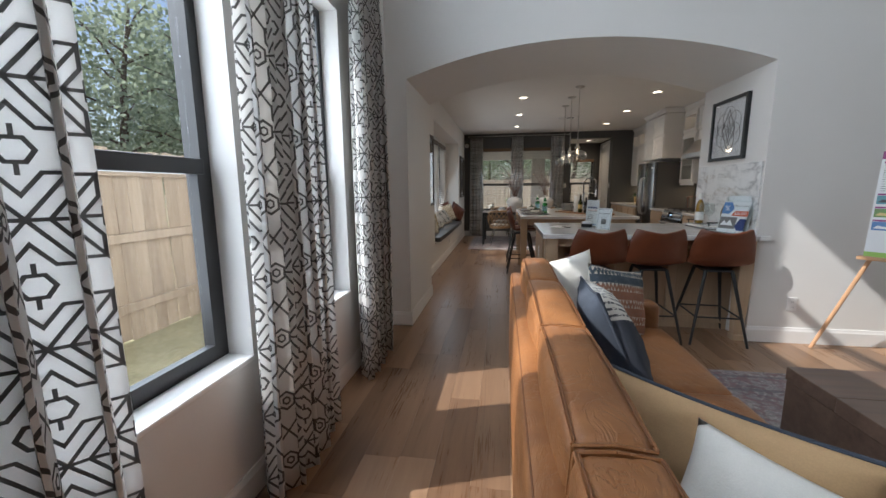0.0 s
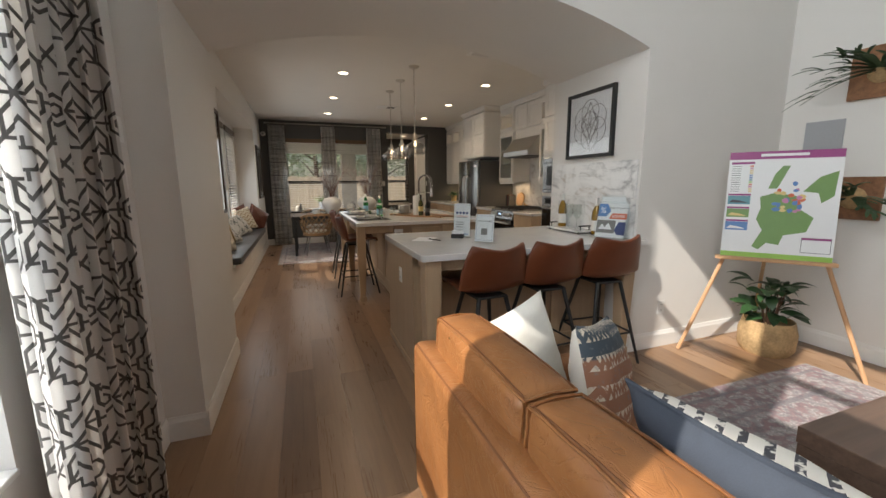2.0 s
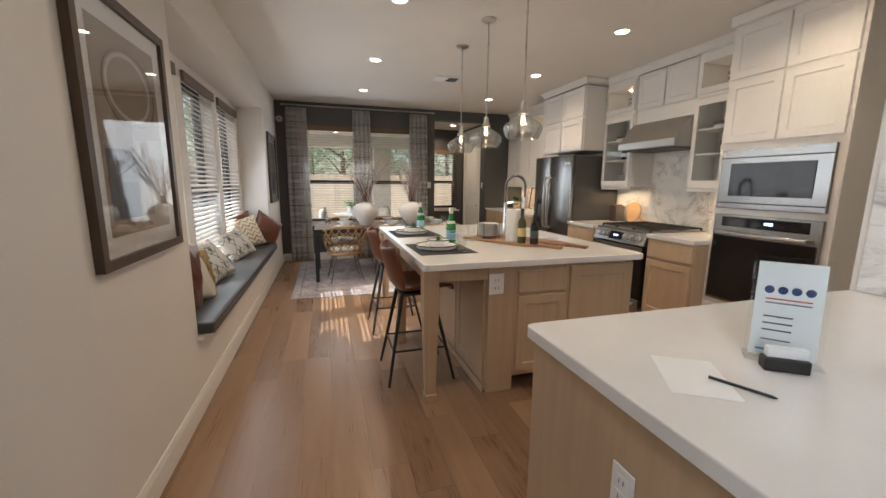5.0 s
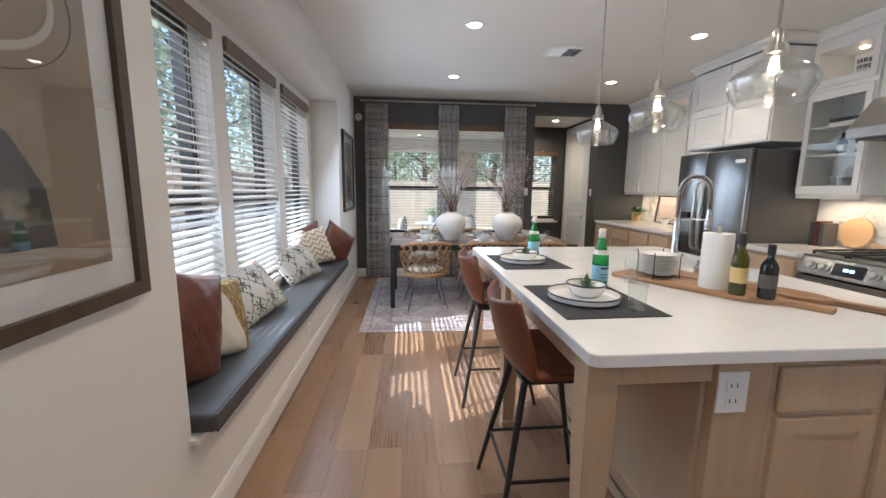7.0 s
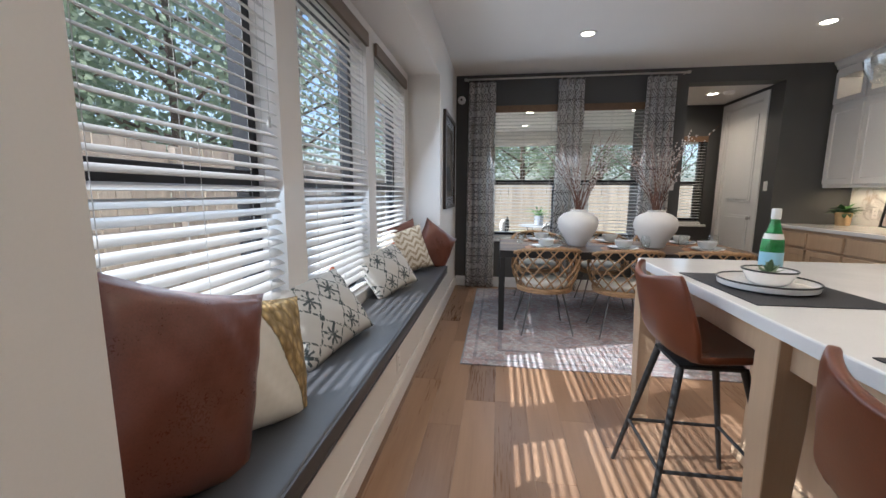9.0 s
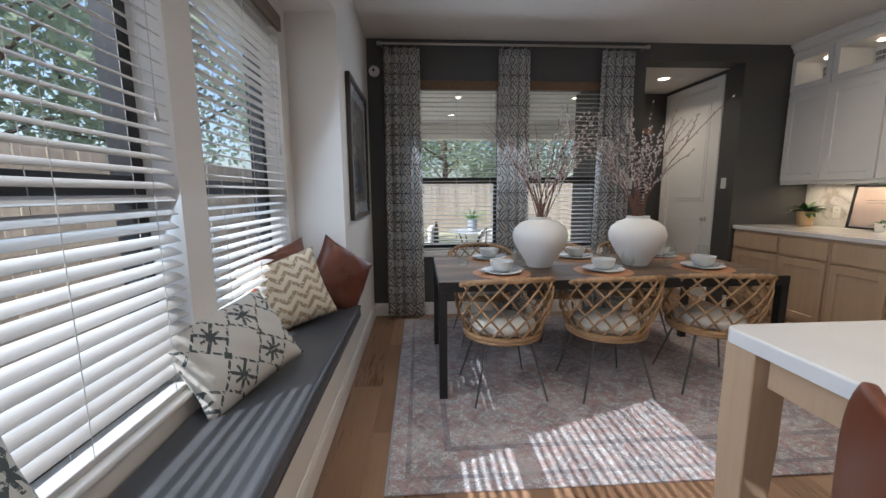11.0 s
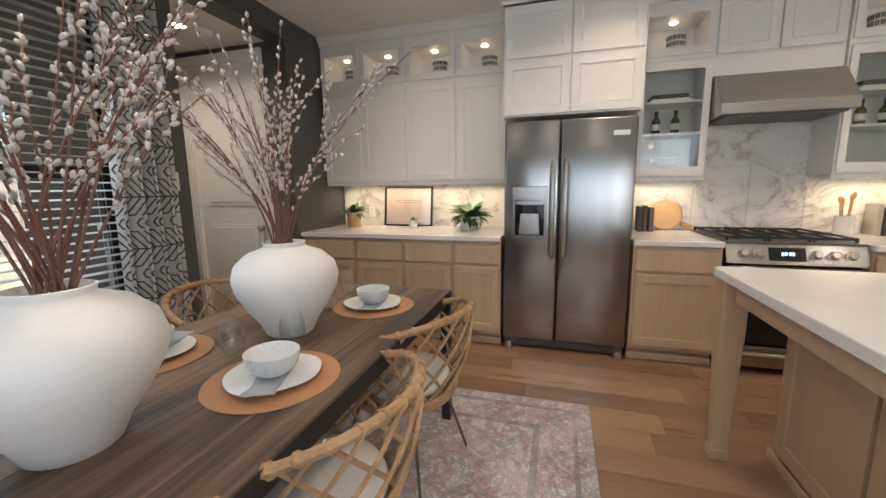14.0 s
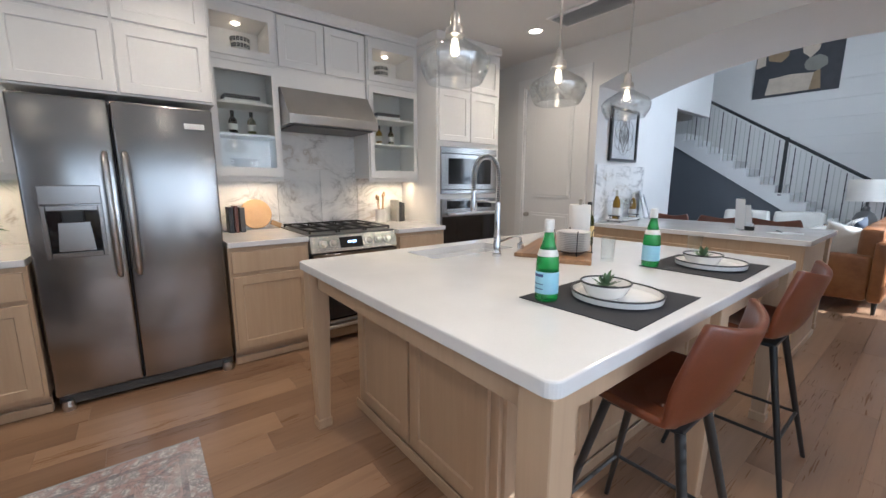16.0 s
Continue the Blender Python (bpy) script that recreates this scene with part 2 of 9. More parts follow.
def mesh_of(name, bm, material, smooth=False):
    bmesh.ops.recalc_face_normals(bm, faces=bm.faces)
    me = bpy.data.meshes.new(name)
    bm.to_mesh(me)
    bm.free()
    for m in (material if isinstance(material, (list, tuple)) else [material]):
        me.materials.append(m)
    if smooth:
        me.polygons.foreach_set("use_smooth", [True] * len(me.polygons))
        me.set_sharp_from_angle(angle=radians(smooth if smooth > 1 else 40))
    return me


def part(name, bm, material, parent=None, label="", smooth=False):
    """One mesh object, under a thing or a part."""
    ob = new(name, mesh_of(name, bm, material, smooth))
    ob.parent = parent
    return tagged(ob, label)


def again(ob, m, name=None):
    """Another object on the same mesh, under the same parent."""
    o = new(name or ob.name.split(".")[0], ob.data)
    o.parent = ob.parent
    o.matrix_basis = m
    return o


def thing(name, at, label, category, group="", rz=0.0):
    ob = new(name)
    ob.empty_display_size = 0.1
    ob.matrix_basis = pose(*at, 0, 0, rz)
    return tagged(ob, label, category, group)


def setting(name, bm, material, label="", smooth=False):
    return tagged(part(name, bm, material, None, label, smooth), kind="structure")


def grid_wall(axis, a, b, us, zs, holes):
    """A wall between the planes a and b of an axis ('x' or 'y'), over us and zs, with rectangular holes (u0, u1, z0, z1) right through."""
    U = sorted({*us, *[v for h in holes for v in h[:2] if us[0] < v < us[1]]})
    Z = sorted({*zs, *[v for h in holes for v in h[2:] if zs[0] < v < zs[1]]})
    bm = bmesh.new()
    cache = {}

    def vert(w, u, z):
        key = (w, u, z)
        if key not in cache:
            cache[key] = bm.verts.new((w, u, z) if axis == "x" else (u, w, z))
        return cache[key]

    def solid(i, j):
        if not (0 <= i < len(U) - 1 and 0 <= j < len(Z) - 1):
            return False
        u, z = (U[i] + U[i + 1]) / 2, (Z[j] + Z[j + 1]) / 2
        return not any(h[0] < u < h[1] and h[2] < z < h[3] for h in holes)

    for i in range(len(U) - 1):
        for j in range(len(Z) - 1):
            if not solid(i, j):
                continue
            u0, u1, z0, z1 = U[i], U[i + 1], Z[j], Z[j + 1]
            for w in (a, b):
                bm.faces.new([vert(w, u0, z0), vert(w, u1, z0), vert(w, u1, z1), vert(w, u0, z1)])
            for di, dj, p, q in ((-1, 0, (u0, z0), (u0, z1)), (1, 0, (u1, z0), (u1, z1)), (0, -1, (u0, z0), (u1, z0)), (0, 1, (u0, z1), (u1, z1))):
                if not solid(i + di, j + dj):
                    bm.faces.new([vert(a, *p), vert(a, *q), vert(b, *q), vert(b, *p)])
    return bm


def lathe(bm, profile, segments=32, at=(0, 0, 0)):
    """Turns a list of (radius, height) about z."""
    rings = []
    for r, z in profile:
        if r < 1e-6:
            rings.append([bm.verts.new((at[0], at[1], at[2] + z))])
        else:
            rings.append([bm.verts.new((at[0] + r * math.cos(2 * math.pi * i / segments), at[1] + r * math.sin(2 * math.pi * i / segments), at[2] + z)) for i in range(segments)])
    for p, q in zip(rings, rings[1:]):
        for i in range(segments):
            k = (i + 1) % segments
            if len(p) == 1 and len(q) > 1:
                bm.faces.new([p[0], q[i], q[k]])
            elif len(q) == 1 and len(p) > 1:
                bm.faces.new([p[i], p[k], q[0]])
            elif len(p) > 1:
                bm.faces.new([p[i], p[k], q[k], q[i]])
    return bm


def tube(bm, points, radius, sides=8, closed=False):
    """A round tube along points; radius is a number or one per point."""
    pts = [Vector(p) for p in points]
    n = len(pts)
    rings, side = [], None
    for i, p in enumerate(pts):
        if closed:
            t = pts[(i + 1) % n] - pts[i - 1]
        else:
            t = pts[min(i + 1, n - 1)] - pts[max(i - 1, 0)]
        t.normalize()
        if side is None:
            side = t.orthogonal().normalized()
        else:
            side = (side - t * side.dot(t))
            side = side.normalized() if side.length > 1e-6 else t.orthogonal().normalized()
        up = t.cross(side)
        r = radius[i] if isinstance(radius, (list, tuple)) else radius
        rings.append([bm.verts.new(p + (side * math.cos(2 * math.pi * k / sides) + up * math.sin(2 * math.pi * k / sides)) * r) for k in range(sides)])
    pairs = list(zip(rings, rings[1:])) + ([(rings[-1], rings[0])] if closed else [])
    for a, b in pairs:
        for k in range(sides):
            bm.faces.new([a[k], a[(k + 1) % sides], b[(k + 1) % sides], b[k]])
    if not closed:
        bm.faces.new(rings[0][::-1])
        bm.faces.new(rings[-1])
    return bm


# ---- the shell ----
HALL, EAST, NORTH, ARCH0, ARCH1, TOP, HIGH = -0.76, 3.90, 10.22, 3.0, 4.1, 2.74, 5.6
BAY0, BAY1, BAYX = 5.50, 8.80, -1.07
WIN_BAY = [(5.64, 6.54), (6.71, 7.61), (7.77, 8.67)]
WIN_LIV = [(-1.3, -0.4), (0.02, 0.90), (1.12, 1.98)]
WIN_HIGH = [(-1.3, -0.4), (0.02, 0.90), (1.0, 1.80)]
WIN_DIN = [(-0.37, 0.59), (0.70, 1.66)]

setting("wall_bay_front", grid_wall("x", HALL, HALL - 0.10, (4.1, NORTH), (0, TOP), [(BAY0, BAY1, 0.44, 2.36)]), WALL, "white painted wall with a window-seat recess")
setting("wall_bay_back", grid_wall("x", BAYX, BAYX - 0.20, (BAY0, BAY1), (0, TOP), [(a, b, 0.60, 2.28) for a, b in WIN_BAY]), WALL, "white painted recess wall with three windows")
_b = bmesh.new()
box(_b, BAYX - 0.2, BAY0 - 0.12, 0, HALL - 0.10, BAY0, TOP)
box(_b, BAYX - 0.2, BAY1, 0, HALL - 0.10, BAY1 + 0.12, TOP)
box(_b, BAYX, BAY0, 2.36, HALL - 0.10, BAY1, 2.48)
setting("wall_bay_sides", _b, WALL, "white painted sides of the window recess")
setting("wall_dining", grid_wall("y", NORTH, NORTH + 0.20, (HALL - 0.10, EAST), (0, TOP), [(a, b, 0.66, 2.36) for a, b in WIN_DIN] + [(2.02, 3.06, -1, 2.57)]), DARK, "charcoal painted dining wall")
setting("wall_east", grid_wall("x", EAST, EAST + 0.15, (ARCH1, NORTH + 0.2), (0, TOP), []), WALL, "white painted kitchen wall")
setting("wall_pantry", grid_wall("y", ARCH1, ARCH1 - 0.12, (2.52, EAST), (0, TOP), [(2.56, 3.36, -1, 2.44)]), WALL, "white painted pantry wall")


def arch_wall():
    """The thick wall between living room and kitchen with its flat-arched passage."""
    bm = bmesh.new()
    x0, x1, spring, rise = -0.56, 2.40, 2.29, 0.25
    half, mid = (x1 - x0) / 2, (x0 + x1) / 2
    R = (half * half + rise * rise) / (2 * rise)
    n = 40
    xs = [x0 + (x1 - x0) * i / n for i in range(n + 1)]
    zs = [spring + math.sqrt(R * R - (x - mid) ** 2) - (R - rise) for x in xs]
    for y in (ARCH0, ARCH1):
        lo = [bm.verts.new((x, y, z)) for x, z in zip(xs, zs)]
        hi = [bm.verts.new((x, y, HIGH)) for x in xs]
        for i in range(n):
            bm.faces.new([lo[i], lo[i + 1], hi[i + 1], hi[i]])
        if y == ARCH0:
            first = lo
    for i in range(n):
        bm.faces.new([first[i], first[i + 1], lo[i + 1], lo[i]])
    for f in bm.faces:
        f.smooth = False
    return bm


setting("wall_arch", arch_wall(), WALL, "thick white wall over a flat-arched passage")
for _n, _x, _c, _y in (("wall_arch_west", HALL - 0.3, -0.56, ARCH1), ("wall_arch_east", 2.40, 2.52, ARCH1), ("wall_living_north", 2.52, EAST + 0.2, ARCH0 + 0.12)):
    _b = bmesh.new()
    box(_b, _x, ARCH0, 0, _c, _y, HIGH)
    setting(_n, _b, WALL, "thick white wall beside the arched passage")
setting("wall_living_west", grid_wall("x", -0.75, -0.95, (-4.6, ARCH0), (0, HIGH), [(a, b, 0.60, 2.45) for a, b in WIN_LIV] + [(a, b, 2.95, 4.42) for a, b in WIN_HIGH]), WALL, "white painted living room window wall")
setting("wall_living_east", grid_wall("x", 3.95, 4.10, (-1.6, ARCH0), (0, HIGH), []), WALL, "white painted living room wall")
setting("wall_stairs", grid_wall("y", -4.6, -4.75, (-0.95, 7.0), (0, HIGH), []), WALL, "white shiplap stair wall")
_b = bmesh.new()
box(_b, 4.10, -1.6, 0, 6.6, -1.48, HIGH)
box(_b, 6.6, -4.6, 0, 6.7, -1.48, HIGH)
setting("wall_side_hall", _b, SLATE, "slate grey side hall walls")
_b = bmesh.new()
box(_b, HALL - 0.5, ARCH1, TOP, EAST + 0.3, NORTH + 0.3, TOP + 0.12)
box(_b, 1.5, NORTH + 0.2, 2.57, 4.6, 11.65, 2.69)
setting("ceiling", _b, CEIL, "white painted ceiling")
_b = bmesh.new()
box(_b, -1.0, -4.8, HIGH, 6.8, ARCH1, HIGH + 0.12)
setting("ceiling_living", _b, CEIL, "high white living room ceiling")
_b = bmesh.new()
box(_b, 1.87, NORTH + 0.2, 0, 2.02, 11.62, 2.57)
setting("wall_alcove_west", _b, DARK, "charcoal passage wall")
setting("wall_alcove_end", grid_wall("y", 11.50, 11.65, (2.02, 3.06), (0, 2.57), [(2.22, 2.90, 0.80, 2.12)]), DARK, "charcoal passage end wall with a narrow window")
setting("wall_alcove_east", grid_wall("x", 3.06, 3.20, (NORTH + 0.2, 11.65), (0, 2.57), [(10.55, 11.36, -1, 2.44)]), DARK, "charcoal passage wall with a doorway")
_b = bmesh.new()
box(_b, -1.0, -4.8, -0.2, 7.0, 13.2, -0.012)
floor = setting("floor", _b, JOINT, "warm brown wood plank floor")


# ---- windows, blinds, curtains ----
def window_unit(number, m, w, z0, z1, mid, label):
    """A dark single-hung window in an opening of width w; x across, y outward, m at the opening's lower left inner corner."""
    root = new("window_%d" % number)
    root.matrix_basis = m
    tagged(root, label, kind="structure")
    h, f = z1 - z0, 0.05
    part("window_frame", grid_wall("y", 0.11, 0.18, (0, w), (0, h), [(f, w - f, f, h - f)]), FRAMEK, root, "dark bronze window frame")
    c = mid - z0
    part("meeting_rail", rounded(f, 0.095, c - 0.03, w - f, 0.15, c + 0.03, 0.004), FRAMEK, root)
    part("lower_sash", grid_wall("y", 0.10, 0.135, (f, w - f), (f, c - 0.03), [(f + 0.035, w - f - 0.035, f + 0.04, c)]), FRAMEK, root)
    for a, b, y in ((f + 0.04, c - 0.03, 0.118), (c + 0.03, h - f, 0.145)):
        p = part("pane", rounded(f + 0.003, y, a, w - f - 0.003, y + 0.006, b, 0.001, 1), PANE, root, "clear window glass")
        p.visible_shadow = False
    part("window_sill", rounded(0.002, -0.02, 0.001, w - 0.002, 0.11, 0.022, 0.006), TRIM, root, "white painted sill")
    return root


def blind(m, w, z0, z1, label, tilt, valance):
    """A slatted blind that hangs in a window's opening, over z0 to z1 above m."""
    root = thing("window_blind", (0, 0, 0), label, "blind", "slatted window blinds")
    root.matrix_basis = m
    part("valance", rounded(0.004, -0.03, z1 - 0.085, w - 0.004, -0.008, z1 - 0.002, 0.003), valance, root, "wooden valance")
    part("head_rail", rounded(0.01, 0.0, z1 - 0.06, w - 0.01, 0.05, z1 - 0.006, 0.003), BLIND, root)
    bm = bmesh.new()
    n = 6
    rows = []
    for i in range(n + 1):
        y = -0.025 + 0.05 * i / n
        z = 0.004 * (1 - (y / 0.025) ** 2)
        rows.append([bm.verts.new((x, y, z + dz)) for x in (0.012, w - 0.012) for dz in (0, 0.0025)])
    for a, b in zip(rows, rows[1:]):
        bm.faces.new([a[0], a[2], b[2], b[0]])
        bm.faces.new([a[1], b[1], b[3], a[3]])
        bm.faces.new([a[0], b[0], b[1], a[1]])
        bm.faces.new([a[2], a[3], b[3], b[2]])
    bm.faces.new([rows[0][0], rows[0][1], rows[0][3], rows[0][2]])
    bm.faces.new([rows[-1][0], rows[-1][2], rows[-1][3], rows[-1][1]])
    pitch = 0.043
    count = int((z1 - 0.09 - z0 - 0.03) / pitch)
    first = part("slat", bm, BLIND, root)
    rng = random.Random(int(w * 1000) + count)
    for i in range(count):
        k = pose(0, 0.025, z1 - 0.11 - i * pitch, tilt + rng.uniform(-2.5, 2.5), rng.uniform(-0.12, 0.12), 0)
        if i == 0:
            first.matrix_basis = k
        else:
            again(first, k)
    part("bottom_rail", rounded(0.012, 0.0, z0 + 0.004, w - 0.012, 0.05, z0 + 0.024, 0.004), BLIND, root)
    for u in (0.14, 0.5, 0.86):
        bm = bmesh.new()
        for y in (-0.003, 0.053):
            tube(bm, [(w * u, y, z0 + 0.02), (w * u, y, z1 - 0.05)], 0.0012, 5)
        part("ladder_cord", bm, BLIND, root)
    bm = tube(bmesh.new(), [(w * 0.9, -0.012, z1 - 0.1), (w * 0.9, -0.012, z1 - 0.75)], 0.0016, 5)
    lathe(bm, [(0, -0.02), (0.007, -0.018), (0.005, 0.02), (0, 0.024)], 8, (w * 0.9, -0.012, z1 - 0.76))
    part("pull_cord", bm, BLIND, root)
    return root


TAUPE = wood("taupe_valance_wood", (0.21, 0.16, 0.12), (0.13, 0.095, 0.07), 0.5, 0)
_k = 0
for _a, _c in WIN_BAY:
    _k += 1
    window_unit(_k, pose(BAYX, _a, 0.60, 0, 0, 90), _c - _a, 0.60, 2.28, 1.31, "dark-framed window over the cushioned seat")
    blind(pose(BAYX - 0.005, _a, 0.60, 0, 0, 90), _c - _a, 0.02, 1.68, "open white slatted blind with a taupe wooden valance", 25 if _a < 7.7 else 9, TAUPE)
for _a, _c in WIN_DIN:
    _k += 1
    window_unit(_k, pose(_a, NORTH, 0.66), _c - _a, 0.66, 2.36, 1.40, "dark-framed window behind the dining table")
    blind(pose(_a, NORTH + 0.008, 0.66), _c - _a, 0.02, 1.70, "open white slatted blind with a brown wooden valance", 3, BROWN)
for _a, _c in WIN_LIV:
    _k += 1
    window_unit(_k, pose(-0.76, _a, 0.60, 0, 0, 90), _c - _a, 0.60, 2.45, 1.42, "tall dark-framed living room window")
for _a, _c in WIN_HIGH:
    _k += 1
    window_unit(_k, pose(-0.76, _a, 2.95, 0, 0, 90), _c - _a, 2.95, 4.42, 3.65, "high dark-framed living room window")


def trellis_cloth():
    """Off-white curtain cloth with a charcoal geometric print."""
    k = Mat("patterned_curtain_cloth", (0.72, 0.70, 0.66), 0.85)
    u, v, _ = k.axes(k.coords("UV"))
    a, b, w = 0.215, 0.28, 0.0042
    p, q = (u.mod(a) - a / 2).abs(), (v.mod(b) - b / 2).abs()
    r, t = p * -1.0 + a / 2, q * -1.0 + b / 2
    lattice = p * (2 / a) + q * (2 / b)
    wide = w * 11.7
    # a hexagon in each diamond, one standing, one lying
    hexa = p.max(p * 0.5 + q * 0.75)
    lying = t.max(t * 0.5 + r * 0.8)
    ink = (lattice - 1.0).abs().lt(wide) * hexa.gt(0.030)
    ink = ink.max((hexa - 0.030).abs().lt(w)).max((hexa - 0.012).abs().lt(w * 0.8)).max((lying - 0.024).abs().lt(w))
    # key-shaped hooks that turn back from the lattice
    ink = ink.max((lattice - 0.66).abs().lt(wide) * p.gt(0.032) * q.lt(0.075))
    ink = ink.max((p - 0.036).abs().lt(w) * lattice.gt(0.62) * lattice.lt(1.0) * q.gt(0.03))
    ink = ink.max((lattice - 1.36).abs().lt(wide) * t.gt(0.040) * r.lt(0.06) * lying.gt(0.024))
    ink = ink.max((t - 0.044).abs().lt(w) * lattice.gt(1.0) * lattice.lt(1.40))
    ink = ink.max(q.lt(w) * p.gt(0.030)).max(r.lt(w) * t.gt(0.024) * t.lt(0.05))
    n = k.noise(k.coords("UV"), 260, 2)
    base = k.mix(n, (0.66, 0.65, 0.635), (0.77, 0.76, 0.745))
    dark = k.mix(n, (0.10, 0.094, 0.09), (0.16, 0.152, 0.147))
    k.color(k.mix(ink, base, dark))
    k.bump(n, 0.25, 0.001)
    # cloth lets some daylight through
    tr, ad = k.t.nodes.new("ShaderNodeBsdfTranslucent"), k.t.nodes.new("ShaderNodeMixShader")
    k.t.links.new(k.mix(ink, (0.90, 0.89, 0.87), (0.17, 0.165, 0.16)), tr.inputs[0])
    ad.inputs[0].default_value = 0.55
    out = k.t.nodes["Material Output"]
    k.t.links.new(k.b.outputs[0], ad.inputs[1])
    k.t.links.new(tr.outputs[0], ad.inputs[2])
    k.t.links.new(ad.outputs[0], out.inputs[0])
    return k.m


CLOTH = trellis_cloth()


def curtain(at, along, width, top, folds, depth, seed, label, group):
    """A gathered curtain: its foot at `at`, hanging from `top`, width along the unit vector."""
    rng = random.Random(seed)
    root = thing("curtain", at, label, "curtain", group)
    bm = bmesh.new()
    uv = bm.loops.layers.uv.new("uv")
    nu, nv = folds * 14, 26
    ax, out = Vector(along), Vector((along[1], -along[0], 0))
    phase = [rng.uniform(-0.5, 0.5) for _ in range(folds + 2)]
    amp = [rng.uniform(0.75, 1.2) for _ in range(folds + 2)]
    grid, cloth = [], []
    for j in range(nv + 1):
        f = j / nv
        z = f * top
        line, run, prev = [], 0.0, None
        for i in range(nu + 1):
            s = i / nu
            k = s * folds
            c = int(min(k, folds - 0.001))
            loose = 1.0 - 0.45 * f ** 3
            ph = phase[c] * (1 - (k - c)) + phase[c + 1] * (k - c)
            am = amp[c] * (1 - (k - c)) + amp[c + 1] * (k - c)
            wob = 0.012 * math.sin(7 * s + 3.2 * f + seed) * (1 - f)
            d = math.sin(2 * math.pi * k + ph * (1 - f) * 1.6) * depth * am * loose + wob
            across = (s - 0.5) * width * (1.0 - 0.10 * f) + 0.35 * depth * math.sin(4 * math.pi * k + ph) * loose
            p = ax * across + out * d + Vector((0, 0, z + 0.012))
            if prev is not None and j == nv // 2:
                run += (p - prev).length
            prev = p
            line.append(bm.verts.new(p))
            cloth.append(run) if j == nv // 2 else None
        grid.append(line)
    for j in range(nv):
        for i in range(nu):
            fc = bm.faces.new([grid[j][i], grid[j][i + 1], grid[j + 1][i + 1], grid[j + 1][i]])
            for lp, (ii, jj) in zip(fc.loops, ((i, j), (i + 1, j), (i + 1, j + 1), (i, j + 1))):
                lp[uv].uv = (cloth[ii] + seed * 0.13, top * jj / nv)
    panel = part("cloth_panel", bm, CLOTH, root, "", 60)
    thick = panel.modifiers.new("thickness", "SOLIDIFY")
    thick.thickness = 0.003
    bm = bmesh.new()
    for i in range(folds):
        p = ax * ((i + 0.5) / folds - 0.5) * width * 0.9
        tube(bm, [(p + Vector((0.017 * math.cos(t) * out.x, 0.017 * math.cos(t) * out.y, top + 0.028 + 0.021 * math.sin(t)))) for t in [2 * math.pi * q / 10 for q in range(10)]], 0.002, 5, True)
    part("curtain_rings", bm, STEEL, root, "small metal rings")
    return root


def curtain_rod(a, b, label):
    root = thing("curtain_rod", a, label, "curtain rod")
    v = Vector(b) - Vector(a)
    part("rod", tube(bmesh.new(), [(0, 0, 0), v], 0.011, 12), STEEL, root, "", True)
    for p in (Vector(), v):
        part("finial", lathe(bmesh.new(), [(0, -0.02), (0.02, -0.014), (0.024, 0), (0.02, 0.014), (0, 0.02)], 14, p), STEEL, root, "", True)
    return root


def rod_bracket(root, p, wall_way):
    bm = bmesh.new()
    v = Vector(p)
    tube(bm, [v, v + Vector(wall_way)], 0.007, 8)
    part("bracket", bm, STEEL, root)


_r = curtain_rod((-0.63, 10.13, 2.665), (1.97, 10.13, 2.665), "long brushed metal curtain rod on the charcoal wall")
for _x in (0.02, 1.28, 2.58):
    rod_bracket(_r, (_x, 0, 0), (0, 0.09, 0))
for _x, _w, _s in ((-0.42, 0.37, 1), (0.655, 0.34, 2), (1.685, 0.36, 3)):
    curtain((_x, 10.13, 0), (1, 0, 0), _w, 2.615, 4, 0.045, _s, "cream curtain with a charcoal geometric print beside the dining windows", "dining curtains")
_r = curtain_rod((-0.62, -1.9, 2.80), (-0.62, 2.62, 2.80), "long brushed metal curtain rod over the living room windows")
for _y in (0.3, 2.0, 3.4, 4.3):
    rod_bracket(_r, (0, _y, 0), (-0.13, 0, 0))
for _y, _w, _s in ((-0.10, 0.72, 4), (1.06, 0.64, 5), (2.15, 0.60, 6), (-1.3, 0.6, 7)):
    curtain((-0.62, _y, 0), (0, 1, 0), _w, 2.75, 5, 0.062, _s, "cream curtain with a charcoal geometric print beside the living room windows", "living room curtains")


# ---- outside ----
GRASS = varied("dry_lawn", (0.37, 0.345, 0.21), 0.9, vary=0.35, big=0.8, fine=30, relief=0.5, depth=0.01)
FENCE = wood("weathered_fence_wood", (0.55, 0.46, 0.35), (0.36, 0.285, 0.21), 0.8, 2, 1.0, 0.9, 0.5)
CONC = varied("patio_concrete", (0.52, 0.50, 0.47), 0.8, vary=0.12, fine=40, relief=0.3)
BARK = varied("tree_bark", (0.11, 0.08, 0.06), 0.9, vary=0.3, fine=25, relief=0.8, depth=0.01)


def leaf_mat(name, a, b):
    k = Mat(name, a, 0.6)
    k.color(k.mix((k.noise(k.coords(), 2.5, 3)).step(0.3, 0.7), a, b))
    tr, ad = k.t.nodes.new("ShaderNodeBsdfTranslucent"), k.t.nodes.new("ShaderNodeMixShader")
    tr.inputs[0].default_value = (*[min(1, c * 1.8) for c in b], 1)
    ad.inputs[0].default_value = 0.5
    k.t.links.new(k.b.outputs[0], ad.inputs[1])
    k.t.links.new(tr.outputs[0], ad.inputs[2])
    k.t.links.new(ad.outputs[0], k.t.nodes["Material Output"].inputs[0])
    return k.m


